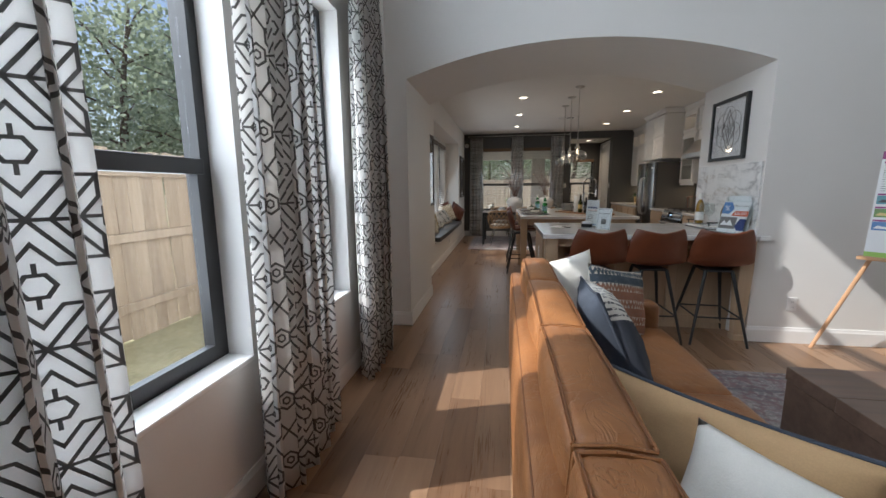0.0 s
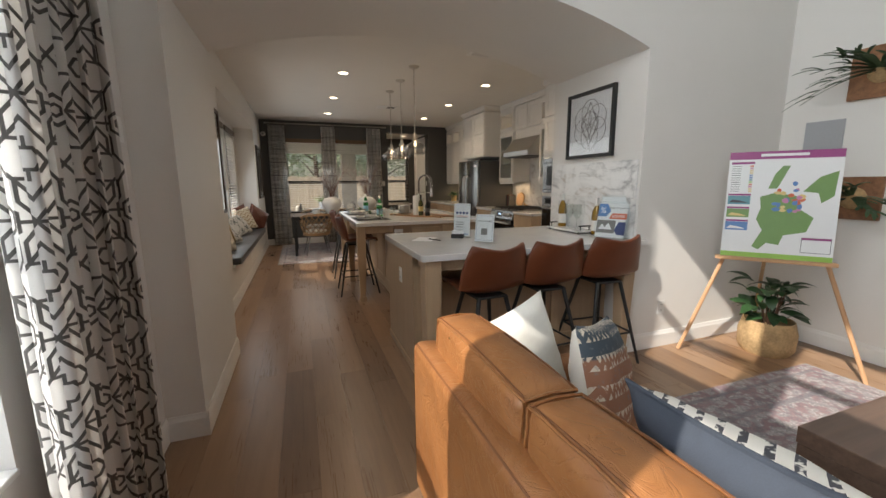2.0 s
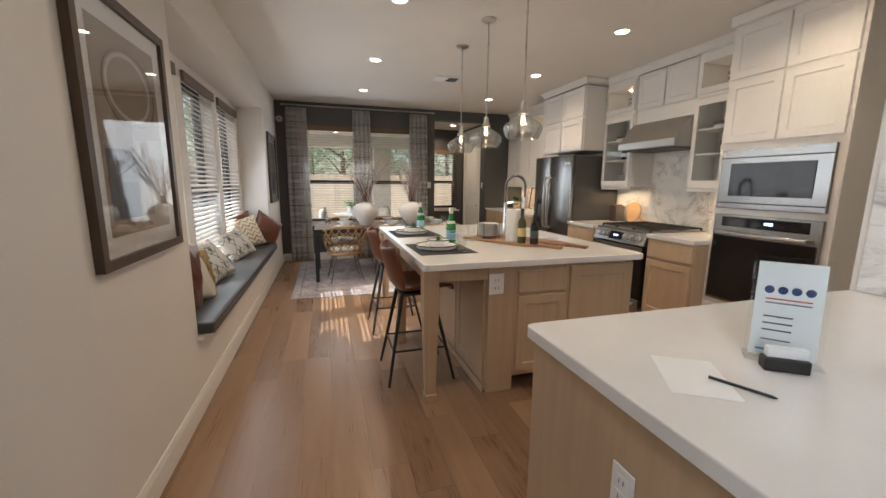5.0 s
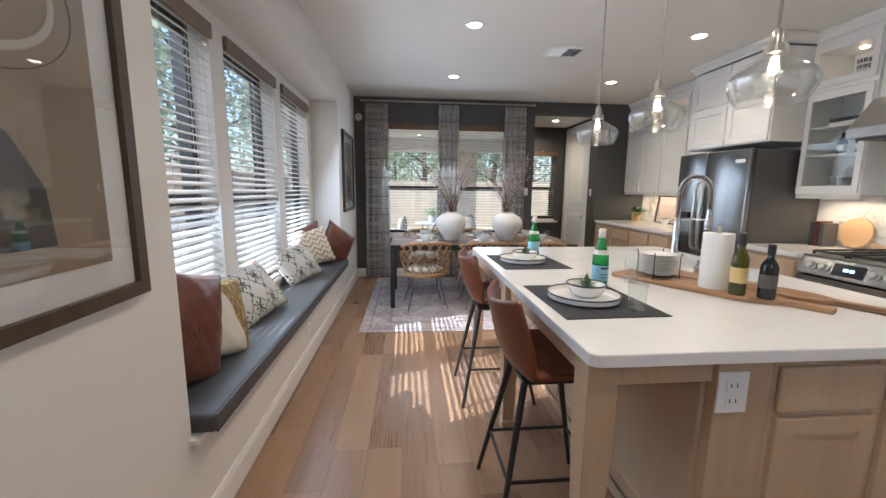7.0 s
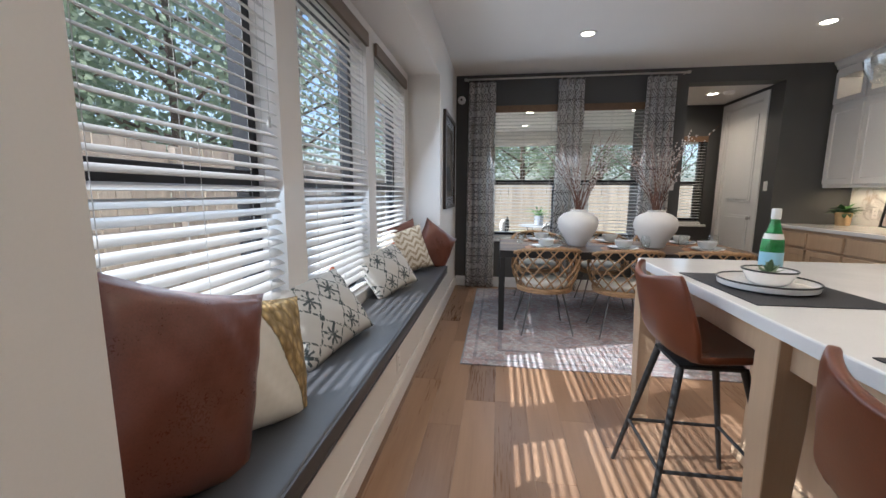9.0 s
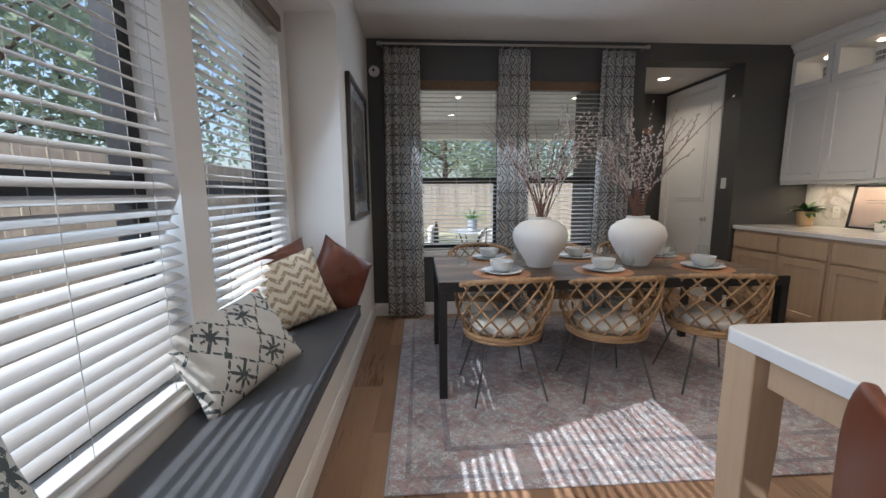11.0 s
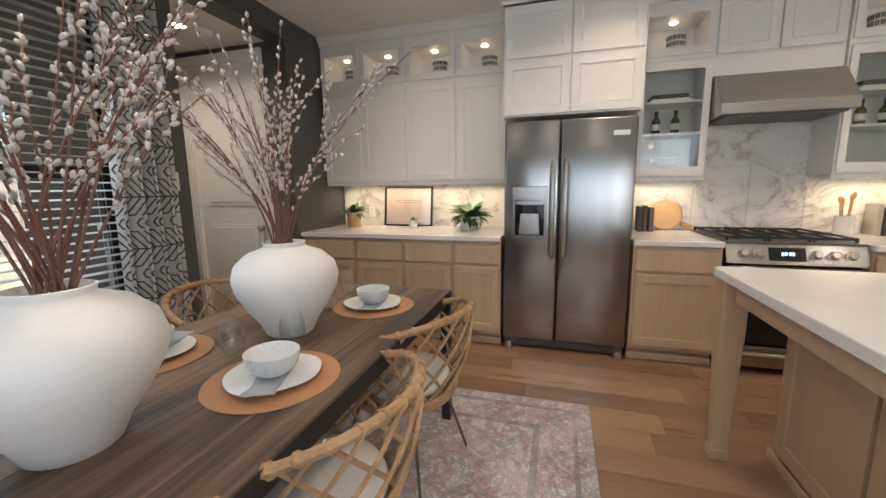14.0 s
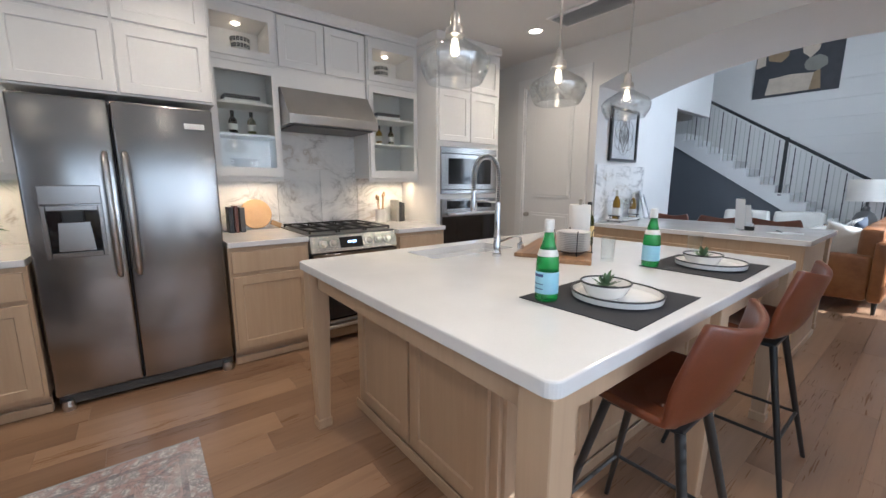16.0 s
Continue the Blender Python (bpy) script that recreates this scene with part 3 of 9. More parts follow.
LEAF = leaf_mat("tree_leaves", (0.15, 0.195, 0.13), (0.23, 0.27, 0.19))
_b = bmesh.new()
_v = [_b.verts.new(p) for p in ((-400, -400, -0.18), (400, -400, -0.18), (400, 400, -0.18), (-400, 400, -0.18))]
_b.faces.new(_v)
setting("ground", _b, GRASS, "dry pale green lawn")


def fence(at, length, rz, seed):
    root = thing("wooden_fence", at, "tall weathered wooden privacy fence on the lawn", "fence", "garden fences", rz)
    rng = random.Random(seed)
    first = part("board", rounded(0, 0, 0, 0.138, 0.018, 1.9, 0.003, 1), FENCE, root)
    for i in range(1, int(length / 0.145)):
        again(first, pose(i * 0.145, rng.uniform(-0.004, 0.004), rng.uniform(-0.02, 0.02), 0, rng.uniform(-0.4, 0.4), 0))
    for z in (0.3, 1.0, 1.65):
        part("rail", rounded(0, 0.02, z, length, 0.06, z + 0.09, 0.004, 1), FENCE, root)
    p = part("post", rounded(0, 0.06, -0.1, 0.09, 0.15, 1.85, 0.004, 1), FENCE, root)
    for i in range(1, int(length / 2.4) + 1):
        again(p, pose(i * 2.4, 0, 0))


fence((-3.4, 20.5, -0.18), 26.0, -90, 3)
fence((-3.3, 20.5, -0.18), 16.0, 0, 5)


def tree_mesh(seed, height, spread, leaves):
    rng = random.Random(seed)
    bm = bmesh.new()
    lean = Vector((rng.uniform(-0.4, 0.4), rng.uniform(-0.4, 0.4), 0))
    tips = []
    tube(bm, [lean * f * f + Vector((0.1 * math.sin(5 * f + seed), 0, height * 0.86 * f)) for f in (0, 0.2, 0.45, 0.7, 1.0)], [0.17, 0.14, 0.11, 0.075, 0.03], 9)
    for i in range(15):
        f = 0.22 + 0.73 * i / 15
        base = lean * f * f + Vector((0.1 * math.sin(5 * f + seed), 0, height * 0.86 * f))
        a = i * 2.4 + rng.uniform(-0.4, 0.4)
        out = Vector((math.cos(a), math.sin(a), rng.uniform(0.15, 0.6))) * spread * (1.15 - f * 0.75)
        mid = base + out * 0.5 + Vector((0, 0, 0.15))
        tube(bm, [base, mid, base + out], [0.05, 0.03, 0.012], 6)
        tips += [base + out, mid + Vector((rng.uniform(-0.4, 0.4), rng.uniform(-0.4, 0.4), 0.2)), base + out * 0.8]
    crown = bmesh.new()
    for i in range(leaves):
        c = rng.choice(tips) + Vector((rng.gauss(0, 0.5), rng.gauss(0, 0.5), rng.gauss(0, 0.45)))
        s = rng.uniform(0.05, 0.11)
        u = Vector((rng.gauss(0, 1), rng.gauss(0, 1), rng.gauss(0, 1))).normalized()
        w = u.orthogonal().normalized()
        vs = [crown.verts.new(c + u * s), crown.verts.new(c + w * s * 0.6), crown.verts.new(c - u * s), crown.verts.new(c - w * s * 0.6)]
        crown.faces.new(vs)
    return bm, crown


def tree(at, seed, height, spread, leaves):
    root = thing("tree", at, "tall leafy tree behind the wooden fence", "tree", "trees behind the fence")
    a, b = tree_mesh(seed, height, spread, leaves)
    part("trunk", a, BARK, root, "", True)
    part("crown", b, LEAF, root, "green leaves")
    return root


_t = [tree((-15.5, 4.6, -0.18), 1, 7.5, 2.4, 3600), tree((-11.0, 9.8, -0.18), 2, 8.0, 2.5, 3600), tree((1.0, 24.0, -0.18), 3, 8.0, 2.8, 6500)]
for _i, (_x, _y) in enumerate([(-13.5, 6.5), (-12.5, 8.0), (-7.0, 12.6), (-14.5, 9.4), (-6.0, 15.6), (-14.0, 1.0), (-8.5, 16.5), (-13.0, -3.0), (-17.0, 6.0), (-13.0, 3.6), (-9.8, 11.6), (-2.5, 24.5), (4.6, 24.8), (-0.8, 28.0), (3.0, 29.0), (7.5, 27), (-5.5, 23.5), (-11.5, 13.0), (-17.0, 2.5), (-16.0, -2.0), (-16.5, 11.0), (-13.0, 15.0)]):
    copy_thing(_t[_i % 3], pose(_x, _y, -0.18, 0, 0, _i * 77))

# covered patio behind the dining wall
_b = bmesh.new()
box(_b, -1.0, NORTH + 0.2, -0.17, 5.2, 14.2, -0.03)
setting("patio_slab", _b, CONC, "pale concrete patio")
_b = bmesh.new()
box(_b, -1.0, NORTH + 0.22, 2.62, 5.2, 14.3, 2.80)
box(_b, -1.0, 14.0, 2.32, 5.2, 14.3, 2.62)
setting("patio_roof", _b, CEIL, "pale boarded patio ceiling")
BRICK = varied("pale_stone", (0.55, 0.53, 0.49), 0.85, vary=0.18, big=3, fine=25, relief=0.5, depth=0.004)
_b = bmesh.new()
box(_b, 1.3, 13.85, -0.03, 1.75, 14.25, 2.32)
box(_b, -1.0, 13.9, -0.03, -0.6, 14.25, 2.32)
setting("patio_columns", _b, BRICK, "pale stone patio columns")
_b = bmesh.new()
box(_b, -2.35, -6, -0.17, -0.97, NORTH + 4, -0.15)
setting("gravel_strip", _b, CONC, "pale gravel strip along the house")


# ---- kitchen wall ----
def stainless():
    """Steel with a fine upright brushing."""
    k = Mat("brushed_stainless_steel", (0.42, 0.41, 0.40), 0.26, 1.0)
    at = k.coords()
    n, s = k.noise(k.scaled(at, (260, 260, 1.2)), 1.0, 2), k.noise(at, 1.1, 2)
    k.color(k.mix(n * 0.4 + s * 0.6, (0.33, 0.325, 0.32), (0.37, 0.365, 0.36)))
    k.rough((n - 0.5) * 0.05 + (s - 0.5) * 0.05 + 0.22)
    return k.m


STAIN = stainless()
GREY = varied("dark_appliance_grey", (0.09, 0.088, 0.086), 0.45, vary=0.08)
BLKGL = varied("black_oven_glass", (0.012, 0.012, 0.013), 0.06, vary=0.1, relief=0.0)
IRON = varied("cast_iron", (0.02, 0.02, 0.02), 0.6, vary=0.2, fine=180, relief=0.4)
SCREEN = glowing("blue_clock_digits", (0.45, 0.65, 1.0), 2.5)
LED = glowing("lamp_disc_glow", (1.0, 0.82, 0.58), 6.0)


def shaker(w, h, rail=0.058, deep=0.008, thick=0.02):
    """A framed door: x 0..w, z 0..h, its front at y = 0."""
    bm = bmesh.new()
    box(bm, 0, 0, 0, w, thick, h)
    bmesh.ops.recalc_face_normals(bm, faces=bm.faces)
    front = [f for f in bm.faces if f.normal.y < -0.9]
    bmesh.ops.inset_region(bm, faces=front, thickness=min(rail, w * 0.3, h * 0.3), use_even_offset=True)
    bmesh.ops.inset_region(bm, faces=front, thickness=0.006, depth=-deep, use_even_offset=True)
    outer = [e for e in bm.edges if all(abs(v.co.y) < 1e-5 and (v.co.x in (0, w) or min(abs(v.co.x), abs(v.co.x - w), abs(v.co.z), abs(v.co.z - h)) < 1e-5) for v in e.verts)]
    return soften(bm, 0.003, 2, outer)


def put_door(root, x, z, w, h, material, y=-0.02, label="", rail=0.058):
    d = part("door", shaker(w, h, rail), material, root, label)
    d.location = (x, y, z)
    return d


def put_drawer(root, x, z, w, h, material):
    d = part("drawer_front", rounded(0, 0, 0, w, 0.02, h, 0.005, 2), material, root)
    d.location = (x, -0.02, z)


def facing(x, y_left, z=0.0):
    """The pose of a unit on the east wall: x runs to the viewer's right, -y towards the room."""
    return pose(x, y_left, z, 0, 0, -90)


def base_unit(x, yl, yr, label, doors=1, drawer=True):
    root = thing("base_cabinet", (0, 0, 0), label, "cabinet", "kitchen base cabinets")
    root.matrix_basis = facing(x, yl)
    w, d = yl - yr, EAST - x - 0.004
    bm = bmesh.new()
    box(bm, 0.001, 0, 0.10, w - 0.001, d, 0.874)
    part("body", soften(bm, 0.002, 1), OAK, root)
    part("toe_kick", rounded(0.001, 0.06, 0, w - 0.001, 0.08, 0.10, 0.002, 1), OAK, root)
    part("base_molding", rounded(0.001, 0.035, 0.0, w - 0.001, 0.058, 0.055, 0.006), OAK, root)
    g = 0.018
    top = 0.845
    if drawer:
        put_drawer(root, g, 0.69, w - 2 * g, top - 0.69, OAK)
        top = 0.665
    dw = (w - g * (doors + 1)) / doors
    for i in range(doors):
        put_door(root, g + i * (dw + g), 0.13, dw, top - 0.13, OAK)
    return root


XB, XU = 3.12, 3.57
for _a, _c in ((10.215, 9.67), (9.67, 9.21), (9.21, 8.77), (8.77, 8.375)):
    base_unit(XB, _a, _c, "pale stained wooden base cabinet with drawer below the white counter")
base_unit(XB, 7.415, 6.855, "pale stained wooden base cabinet between the refrigerator and the range")
base_unit(XB, 6.055, 5.515, "pale stained wooden base cabinet between the range and the oven tower")


def counter(a, c):
    root = thing("countertop", (0, 0, 0), "white quartz countertop on the base cabinets", "countertop", "kitchen countertops")
    root.matrix_basis = facing(XB - 0.03, a)
    part("slab", rounded(0, 0, 0.876, a - c, EAST - XB + 0.026, 0.915, 0.005, 2), QUARTZ, root)


for _a, _c in ((10.215, 8.375), (7.415, 6.855), (6.055, 5.515)):
    counter(_a, _c)
# marble backsplash slabs
for _i, (_a, _c, _z0, _z1) in enumerate(((10.215, 9.30, 0.916, 1.37), (9.297, 8.38, 0.916, 1.37), (7.42, 6.853, 0.916, 1.14), (7.42, 6.853, 1.143, 1.37), (6.85, 6.45, 0.90, 1.14), (6.447, 6.063, 0.90, 1.14), (6.85, 6.45, 1.143, 1.45), (6.447, 6.063, 1.143, 1.45), (6.85, 6.063, 1.453, 1.86), (6.06, 5.515, 0.916, 1.14), (6.06, 5.515, 1.143, 1.37))):
    _o = tagged(part("backsplash_slab", rounded(EAST - 0.014, _c, _z0, EAST - 0.002, _a, _z1, 0.001, 1), MARBLE), "white marble backsplash slab with grey veins", "backsplash", "marble backsplash slabs")


def upper_unit(yl, yr, label, style):
    """A wall cabinet with a lit niche on top and a solid or glass door below."""
    root = thing("wall_cabinet", (0, 0, 0), label, "cabinet", "kitchen wall cabinets")
    root.matrix_basis = facing(XU, yl)
    w, d = yl - yr, EAST - XU - 0.004
    z0, zd, zn0, zn1, zt = 1.37, 2.235, 2.325, 2.555, 2.655
    s = 0.055
    if style == "solid":
        part("body", grid_wall("y", 0, d - 0.012, (0.001, w - 0.001), (z0, zt), [(s, w - s, zn0, zn1)]), CABW, root)
    else:
        part("body", grid_wall("y", 0, d - 0.012, (0.001, w - 0.001), (z0, zt), [(s, w - s, zn0, zn1), (0.02, w - 0.02, z0 + 0.02, zd)]), CABW, root)
    part("back_panel", rounded(0.001, d - 0.011, z0, w - 0.001, d, zt, 0.001, 1), CABW, root)
    part("niche_frame", grid_wall("y", -0.02, -0.0005, (0.012, w - 0.012), (zn0 - 0.055, zn1 + 0.06), [(s, w - s, zn0, zn1)]), CABW, root)
    part("puck_light", lathe(bmesh.new(), [(0, 0), (0.024, 0), (0.024, 0.006), (0.03, 0.008)], 16, (w / 2, d * 0.45, zn1 - 0.009)), LED, root, "warm glowing puck light")
    if style == "solid":
        put_door(root, 0.012, z0 + 0.008, w - 0.024, zd - z0 - 0.016, CABW)
    else:
        f = 0.055
        door = part("door", grid_wall("y", -0.02, -0.0005, (0.012, w - 0.012), (z0 + 0.008, zd - 0.008), [(f, w - f, z0 + 0.075, zd - 0.07)]), CABW, root, "white glazed door")
        pane = part("pane", rounded(f, -0.012, z0 + 0.075, w - f, -0.008, zd - 0.07, 0.001, 1), CLEAR, door, "clear glass")
        for z in (1.69, 1.93):
            part("shelf", rounded(0.02, 0.02, z, w - 0.02, d - 0.012, z + 0.018, 0.002, 1), CABW, root)
    p = root.matrix_basis @ Vector((w / 2, d * 0.40, zn1 - 0.03))
    point_lamp("niche_lamp", p, 0.02, (1.0, 0.62, 0.30), 0.02)
    return root


UPPERS = [(10.215, 9.80), (9.80, 9.33), (9.33, 8.85), (8.85, 8.395)]
for _a, _c in UPPERS:
    upper_unit(_a, _c, "tall white wall cabinet with a lit display niche", "solid")
upper_unit(7.385, 6.875, "white glass-door cabinet with a lit display niche", "glass")
upper_unit(6.08, 5.515, "white glass-door cabinet beside the range hood", "glass")


def box_cabinet(x, yl, yr, z0, z1, cols, splits, label, depth=None):
    """A cabinet of framed doors in columns and rows."""
    root = thing("wall_cabinet", (0, 0, 0), label, "cabinet", "kitchen wall cabinets")
    root.matrix_basis = facing(x, yl)
    w, d = yl - yr, EAST - x - 0.004
    part("body", rounded(0.001, 0, z0, w - 0.001, d, z1, 0.002, 1), CABW, root)
    cw = (w - 0.014 * (cols + 1)) / cols
    zz = [z0] + list(splits) + [z1]
    for i in range(cols):
        for a, b in zip(zz, zz[1:]):
            put_door(root, 0.014 + i * (cw + 0.014), a + 0.012, cw, b - a - 0.024, CABW)
    return root


box_cabinet(3.25, 8.39, 7.39, 1.84, 2.645, 2, (2.255,), "deep white cabinet above the refrigerator")
box_cabinet(XU + 0.02, 6.872, 6.083, 2.245, 2.655, 2, (), "white cabinet above the range hood")
_b = rounded(XU + 0.02, 6.083, 2.10, EAST - 0.002, 6.872, 2.244, 0.002, 1)
tagged(part("filler_panel", _b, CABW), "plain white panel between hood and cabinet", "panel")


def crown(points, z):
    """Stepped crown molding along a line of points, seen from the west."""
    bm = bmesh.new()
    prof = [(0.0, 0.0), (-0.012, 0.0), (-0.012, 0.022), (-0.030, 0.045), (-0.045, 0.060), (-0.045, 0.082), (0.0, 0.082)]
    rows = []
    n = len(points)
    for i, p in enumerate(points):
        ways = []
        for a, b in ((i - 1, i), (i, i + 1)):
            if 0 <= a and b < n:
                v = Vector(points[b]) - Vector(points[a])
                v.normalize()
                ways.append(Vector((v.y, -v.x)))
        nrm = sum(ways, Vector((0, 0)))
        nrm = nrm / max(nrm.length, 1e-6)
        k = 1 / max(0.5, nrm.dot(ways[0]))
        rows.append([bm.verts.new((p[0] - nrm.x * q * k, p[1] - nrm.y * q * k, z + h)) for q, h in prof])
    for a, b in zip(rows, rows[1:]):
        for i in range(len(prof)):
            k = (i + 1) % len(prof)
            bm.faces.new([a[i], a[k], b[k], b[i]])
    bm.faces.new(rows[0])
    bm.faces.new(rows[-1][::-1])
    return bm


tagged(part("crown_molding", crown([(XU - 0.002, 5.512), (XU - 0.002, 7.388), (3.248, 7.388), (3.248, 8.392), (XU - 0.002, 8.392), (XU - 0.002, 10.218)][::-1], 2.656), CABW), "white stepped crown molding on the wall cabinets", "molding")
for _a, _c, _x in ((10.215, 8.395, XU), (7.385, 6.875, XU), (6.08, 5.515, XU)):
    tagged(part("light_rail", rounded(_x + 0.002, _c, 1.335, _x + 0.022, _a, 1.369, 0.003), CABW), "white light rail below the wall cabinets", "molding", "cabinet light rails")


def refrigerator():
    root = thing("refrigerator", (0, 0, 0), "side-by-side stainless steel refrigerator with a water dispenser", "refrigerator")
    root.matrix_basis = facing(3.125, 8.355)
    w, h = 0.925, 1.785
    part("body", rounded(0.004, 0.06, 0.02, w - 0.004, 0.76, h - 0.012, 0.006), GREY, root, "dark grey sides")
    s = 0.41
    bm = bmesh.new()
    box(bm, 0, 0, 0.085, s - 0.004, 0.055, h)
    left = part("door", soften(bm, 0.014, 3), STAIN, root, "stainless freezer door", True)
    bm = bmesh.new()
    box(bm, s + 0.004, 0, 0.085, w, 0.055, h)
    right = part("door", soften(bm, 0.014, 3), STAIN, root, "stainless door", True)
    for x, d in ((s - 0.045, left), (s + 0.045, right)):
        pts = [(x, 0.0, 0.77), (x, -0.038, 0.785), (x, -0.056, 0.84), (x, -0.062, 1.12), (x, -0.056, 1.41), (x, -0.038, 1.475), (x, 0.0, 1.49)]
        part("handle", tube(bmesh.new(), pts, [0.014, 0.016, 0.017, 0.018, 0.017, 0.016, 0.014], 12), STEEL, d, "curved bar handle", True)
    bm = bmesh.new()
    x0, x1, z0, z1 = 0.065, 0.325, 0.90, 1.305
    box(bm, x0, -0.012, 1.20, x1, 0.002, z1)
    part("control_panel", soften(bm, 0.004), STAIN, left, "grey control panel")
    bm = bmesh.new()
    for b in ((x0, z0, x0 + 0.022, 1.195), (x1 - 0.022, z0, x1, 1.195), (x0 + 0.022, z0, x1 - 0.022, z0 + 0.03), (x0 + 0.022, 1.165, x1 - 0.022, 1.195)):
        box(bm, b[0], -0.014, b[1], b[2], 0.002, b[3])
    part("dispenser_frame", soften(bm, 0.003, 1), STAIN, left, "stainless dispenser surround")
    bm = bmesh.new()
    box(bm, x0 + 0.022, -0.003, z0 + 0.03, x1 - 0.022, -0.0012, 1.165)
    part("dispenser_recess", bm, BLKGL, left, "dark recess")
    bm = bmesh.new()
    vs = box(bm, x0 + 0.05, -0.010, z0 + 0.035, x1 - 0.05, -0.0035, 1.10)
    for v in vs:
        if v.co.z > 1.05:
            v.co.y += 0.004
            v.co.x += 0.012 if v.co.x < 0.19 else -0.012
    part("dispenser_tray", soften(bm, 0.002, 1), STAIN, left, "metal back plate")
    part("spout", rounded(0.15, -0.03, 1.10, 0.24, -0.003, 1.165, 0.006), BLACK, left, "black spout")
    part("badge", rounded(w - 0.16, -0.004, 1.655, w - 0.05, 0.001, 1.69, 0.002, 1), TRIM, right, "small pale badge")
    bm = bmesh.new()
    box(bm, 0.02, 0.03, 0.02, w - 0.02, 0.055, 0.075)
    for i in range(3):
        box(bm, 0.10, 0.022, 0.028 + i * 0.015, w - 0.10, 0.029, 0.036 + i * 0.015)
    part("kick_grille", bm, GREY, root, "dark bottom grille")
    for x in (0.05, w - 0.05):
        part("foot", lathe(bmesh.new(), [(0, 0), (0.028, 0), (0.032, 0.03), (0.024, 0.06), (0, 0.06)], 12, (x, 0.0, 0)), STEEL, root)


refrigerator()


def gas_range():
    root = thing("gas_range", (0, 0, 0), "stainless steel gas range with black cast iron grates", "stove")
    root.matrix_basis = facing(3.10, 6.845)
    w = 0.775
    part("body", rounded(0.004, 0.05, 0.03, w - 0.004, 0.79, 0.90, 0.004), BLACK, root, "black range body")
    part("cooktop", rounded(0.0, 0.03, 0.90, w, 0.79, 0.918, 0.004), GREY, root, "dark cooktop")
    bm = bmesh.new()
    v = box(bm, 0, -0.02, 0.775, w, 0.06, 0.912)
    for p in v:
        if p.co.z > 0.9 and p.co.y < 0:
            p.co.y += 0.055
    part("control_panel", soften(bm, 0.004), STAIN, root, "sloped stainless control panel")
    tilt = math.degrees(math.atan2(0.055, 0.137))
    for x in (0.10, 0.185, 0.50, 0.59, 0.68):
        k = part("knob", lathe(bmesh.new(), [(0, 0.032), (0.020, 0.032), (0.024, 0.026), (0.026, 0.006), (0.031, 0.004), (0.031, 0), (0, 0)], 20), STEEL, root, "round metal knob", True)
        k.matrix_basis = pose(x, 0.004, 0.842, 90 - tilt, 0, 0)
    d = part("display", rounded(-0.10, -0.045, 0, 0.10, 0.045, 0.004, 0.001, 1), BLKGL, root, "black display")
    d.matrix_basis = pose(0.345, 0.007, 0.842, 90 - tilt, 0, 0)
    bm = bmesh.new()
    for x in (-0.03, -0.012, 0.01, 0.028):
        box(bm, x, -0.008, 0.0042, x + 0.010, 0.012, 0.005)
    e = part("clock_digits", bm, SCREEN, d, "small blue digits")
    part("oven_door", rounded(0.012, -0.02, 0.22, w - 0.012, 0.048, 0.765, 0.006), BLKGL, root, "black glass oven door")
    part("door_trim", rounded(0.012, -0.024, 0.70, w - 0.012, -0.0205, 0.762, 0.001, 1), STAIN, root, "stainless door strip")
    part("drawer", rounded(0.012, -0.018, 0.055, w - 0.012, 0.048, 0.208, 0.005), STAIN, root, "stainless storage drawer")
    for z in (0.715, 0.165):
        bm = bmesh.new()
        tube(bm, [(0.05, -0.062, z), (w - 0.05, -0.062, z)], 0.013, 10)
        for x in (0.075, w - 0.075):
            tube(bm, [(x, -0.062, z), (x, -0.018, z)], 0.009, 8)
        part("handle", bm, STEEL, root, "polished bar handle", True)
    for i in range(3):
        bm = bmesh.new()
        x0, x1 = 0.02 + i * 0.247, 0.02 + i * 0.247 + 0.238
        for y in (0.09, 0.42, 0.76):
            box(bm, x0, y - 0.006, 0.934, x1, y + 0.006, 0.948)
        for x in (x0 + 0.006, (x0 + x1) / 2, x1 - 0.006):
            box(bm, x - 0.006, 0.096, 0.936, x + 0.006, 0.754, 0.950)
        for x in (x0 + 0.008, x1 - 0.008):
            for y in (0.09, 0.76):
                box(bm, x - 0.007, y - 0.007, 0.918, x + 0.007, y + 0.007, 0.935)
        part("grate", bm, IRON, root, "black cast iron grate")
    for x, y in ((0.14, 0.25), (0.14, 0.6), (0.387, 0.42), (0.634, 0.25), (0.634, 0.6)):
        part("burner", lathe(bmesh.new(), [(0.05, 0), (0.045, 0.008), (0.03, 0.012), (0, 0.013)], 18, (x, y, 0.918)), IRON, root, "", True)
    for x in (0.05, w - 0.05):
        part("foot", rounded(x - 0.02, 0.06, 0, x + 0.02, 0.10, 0.03, 0.003, 1), BLACK, root)


gas_range()


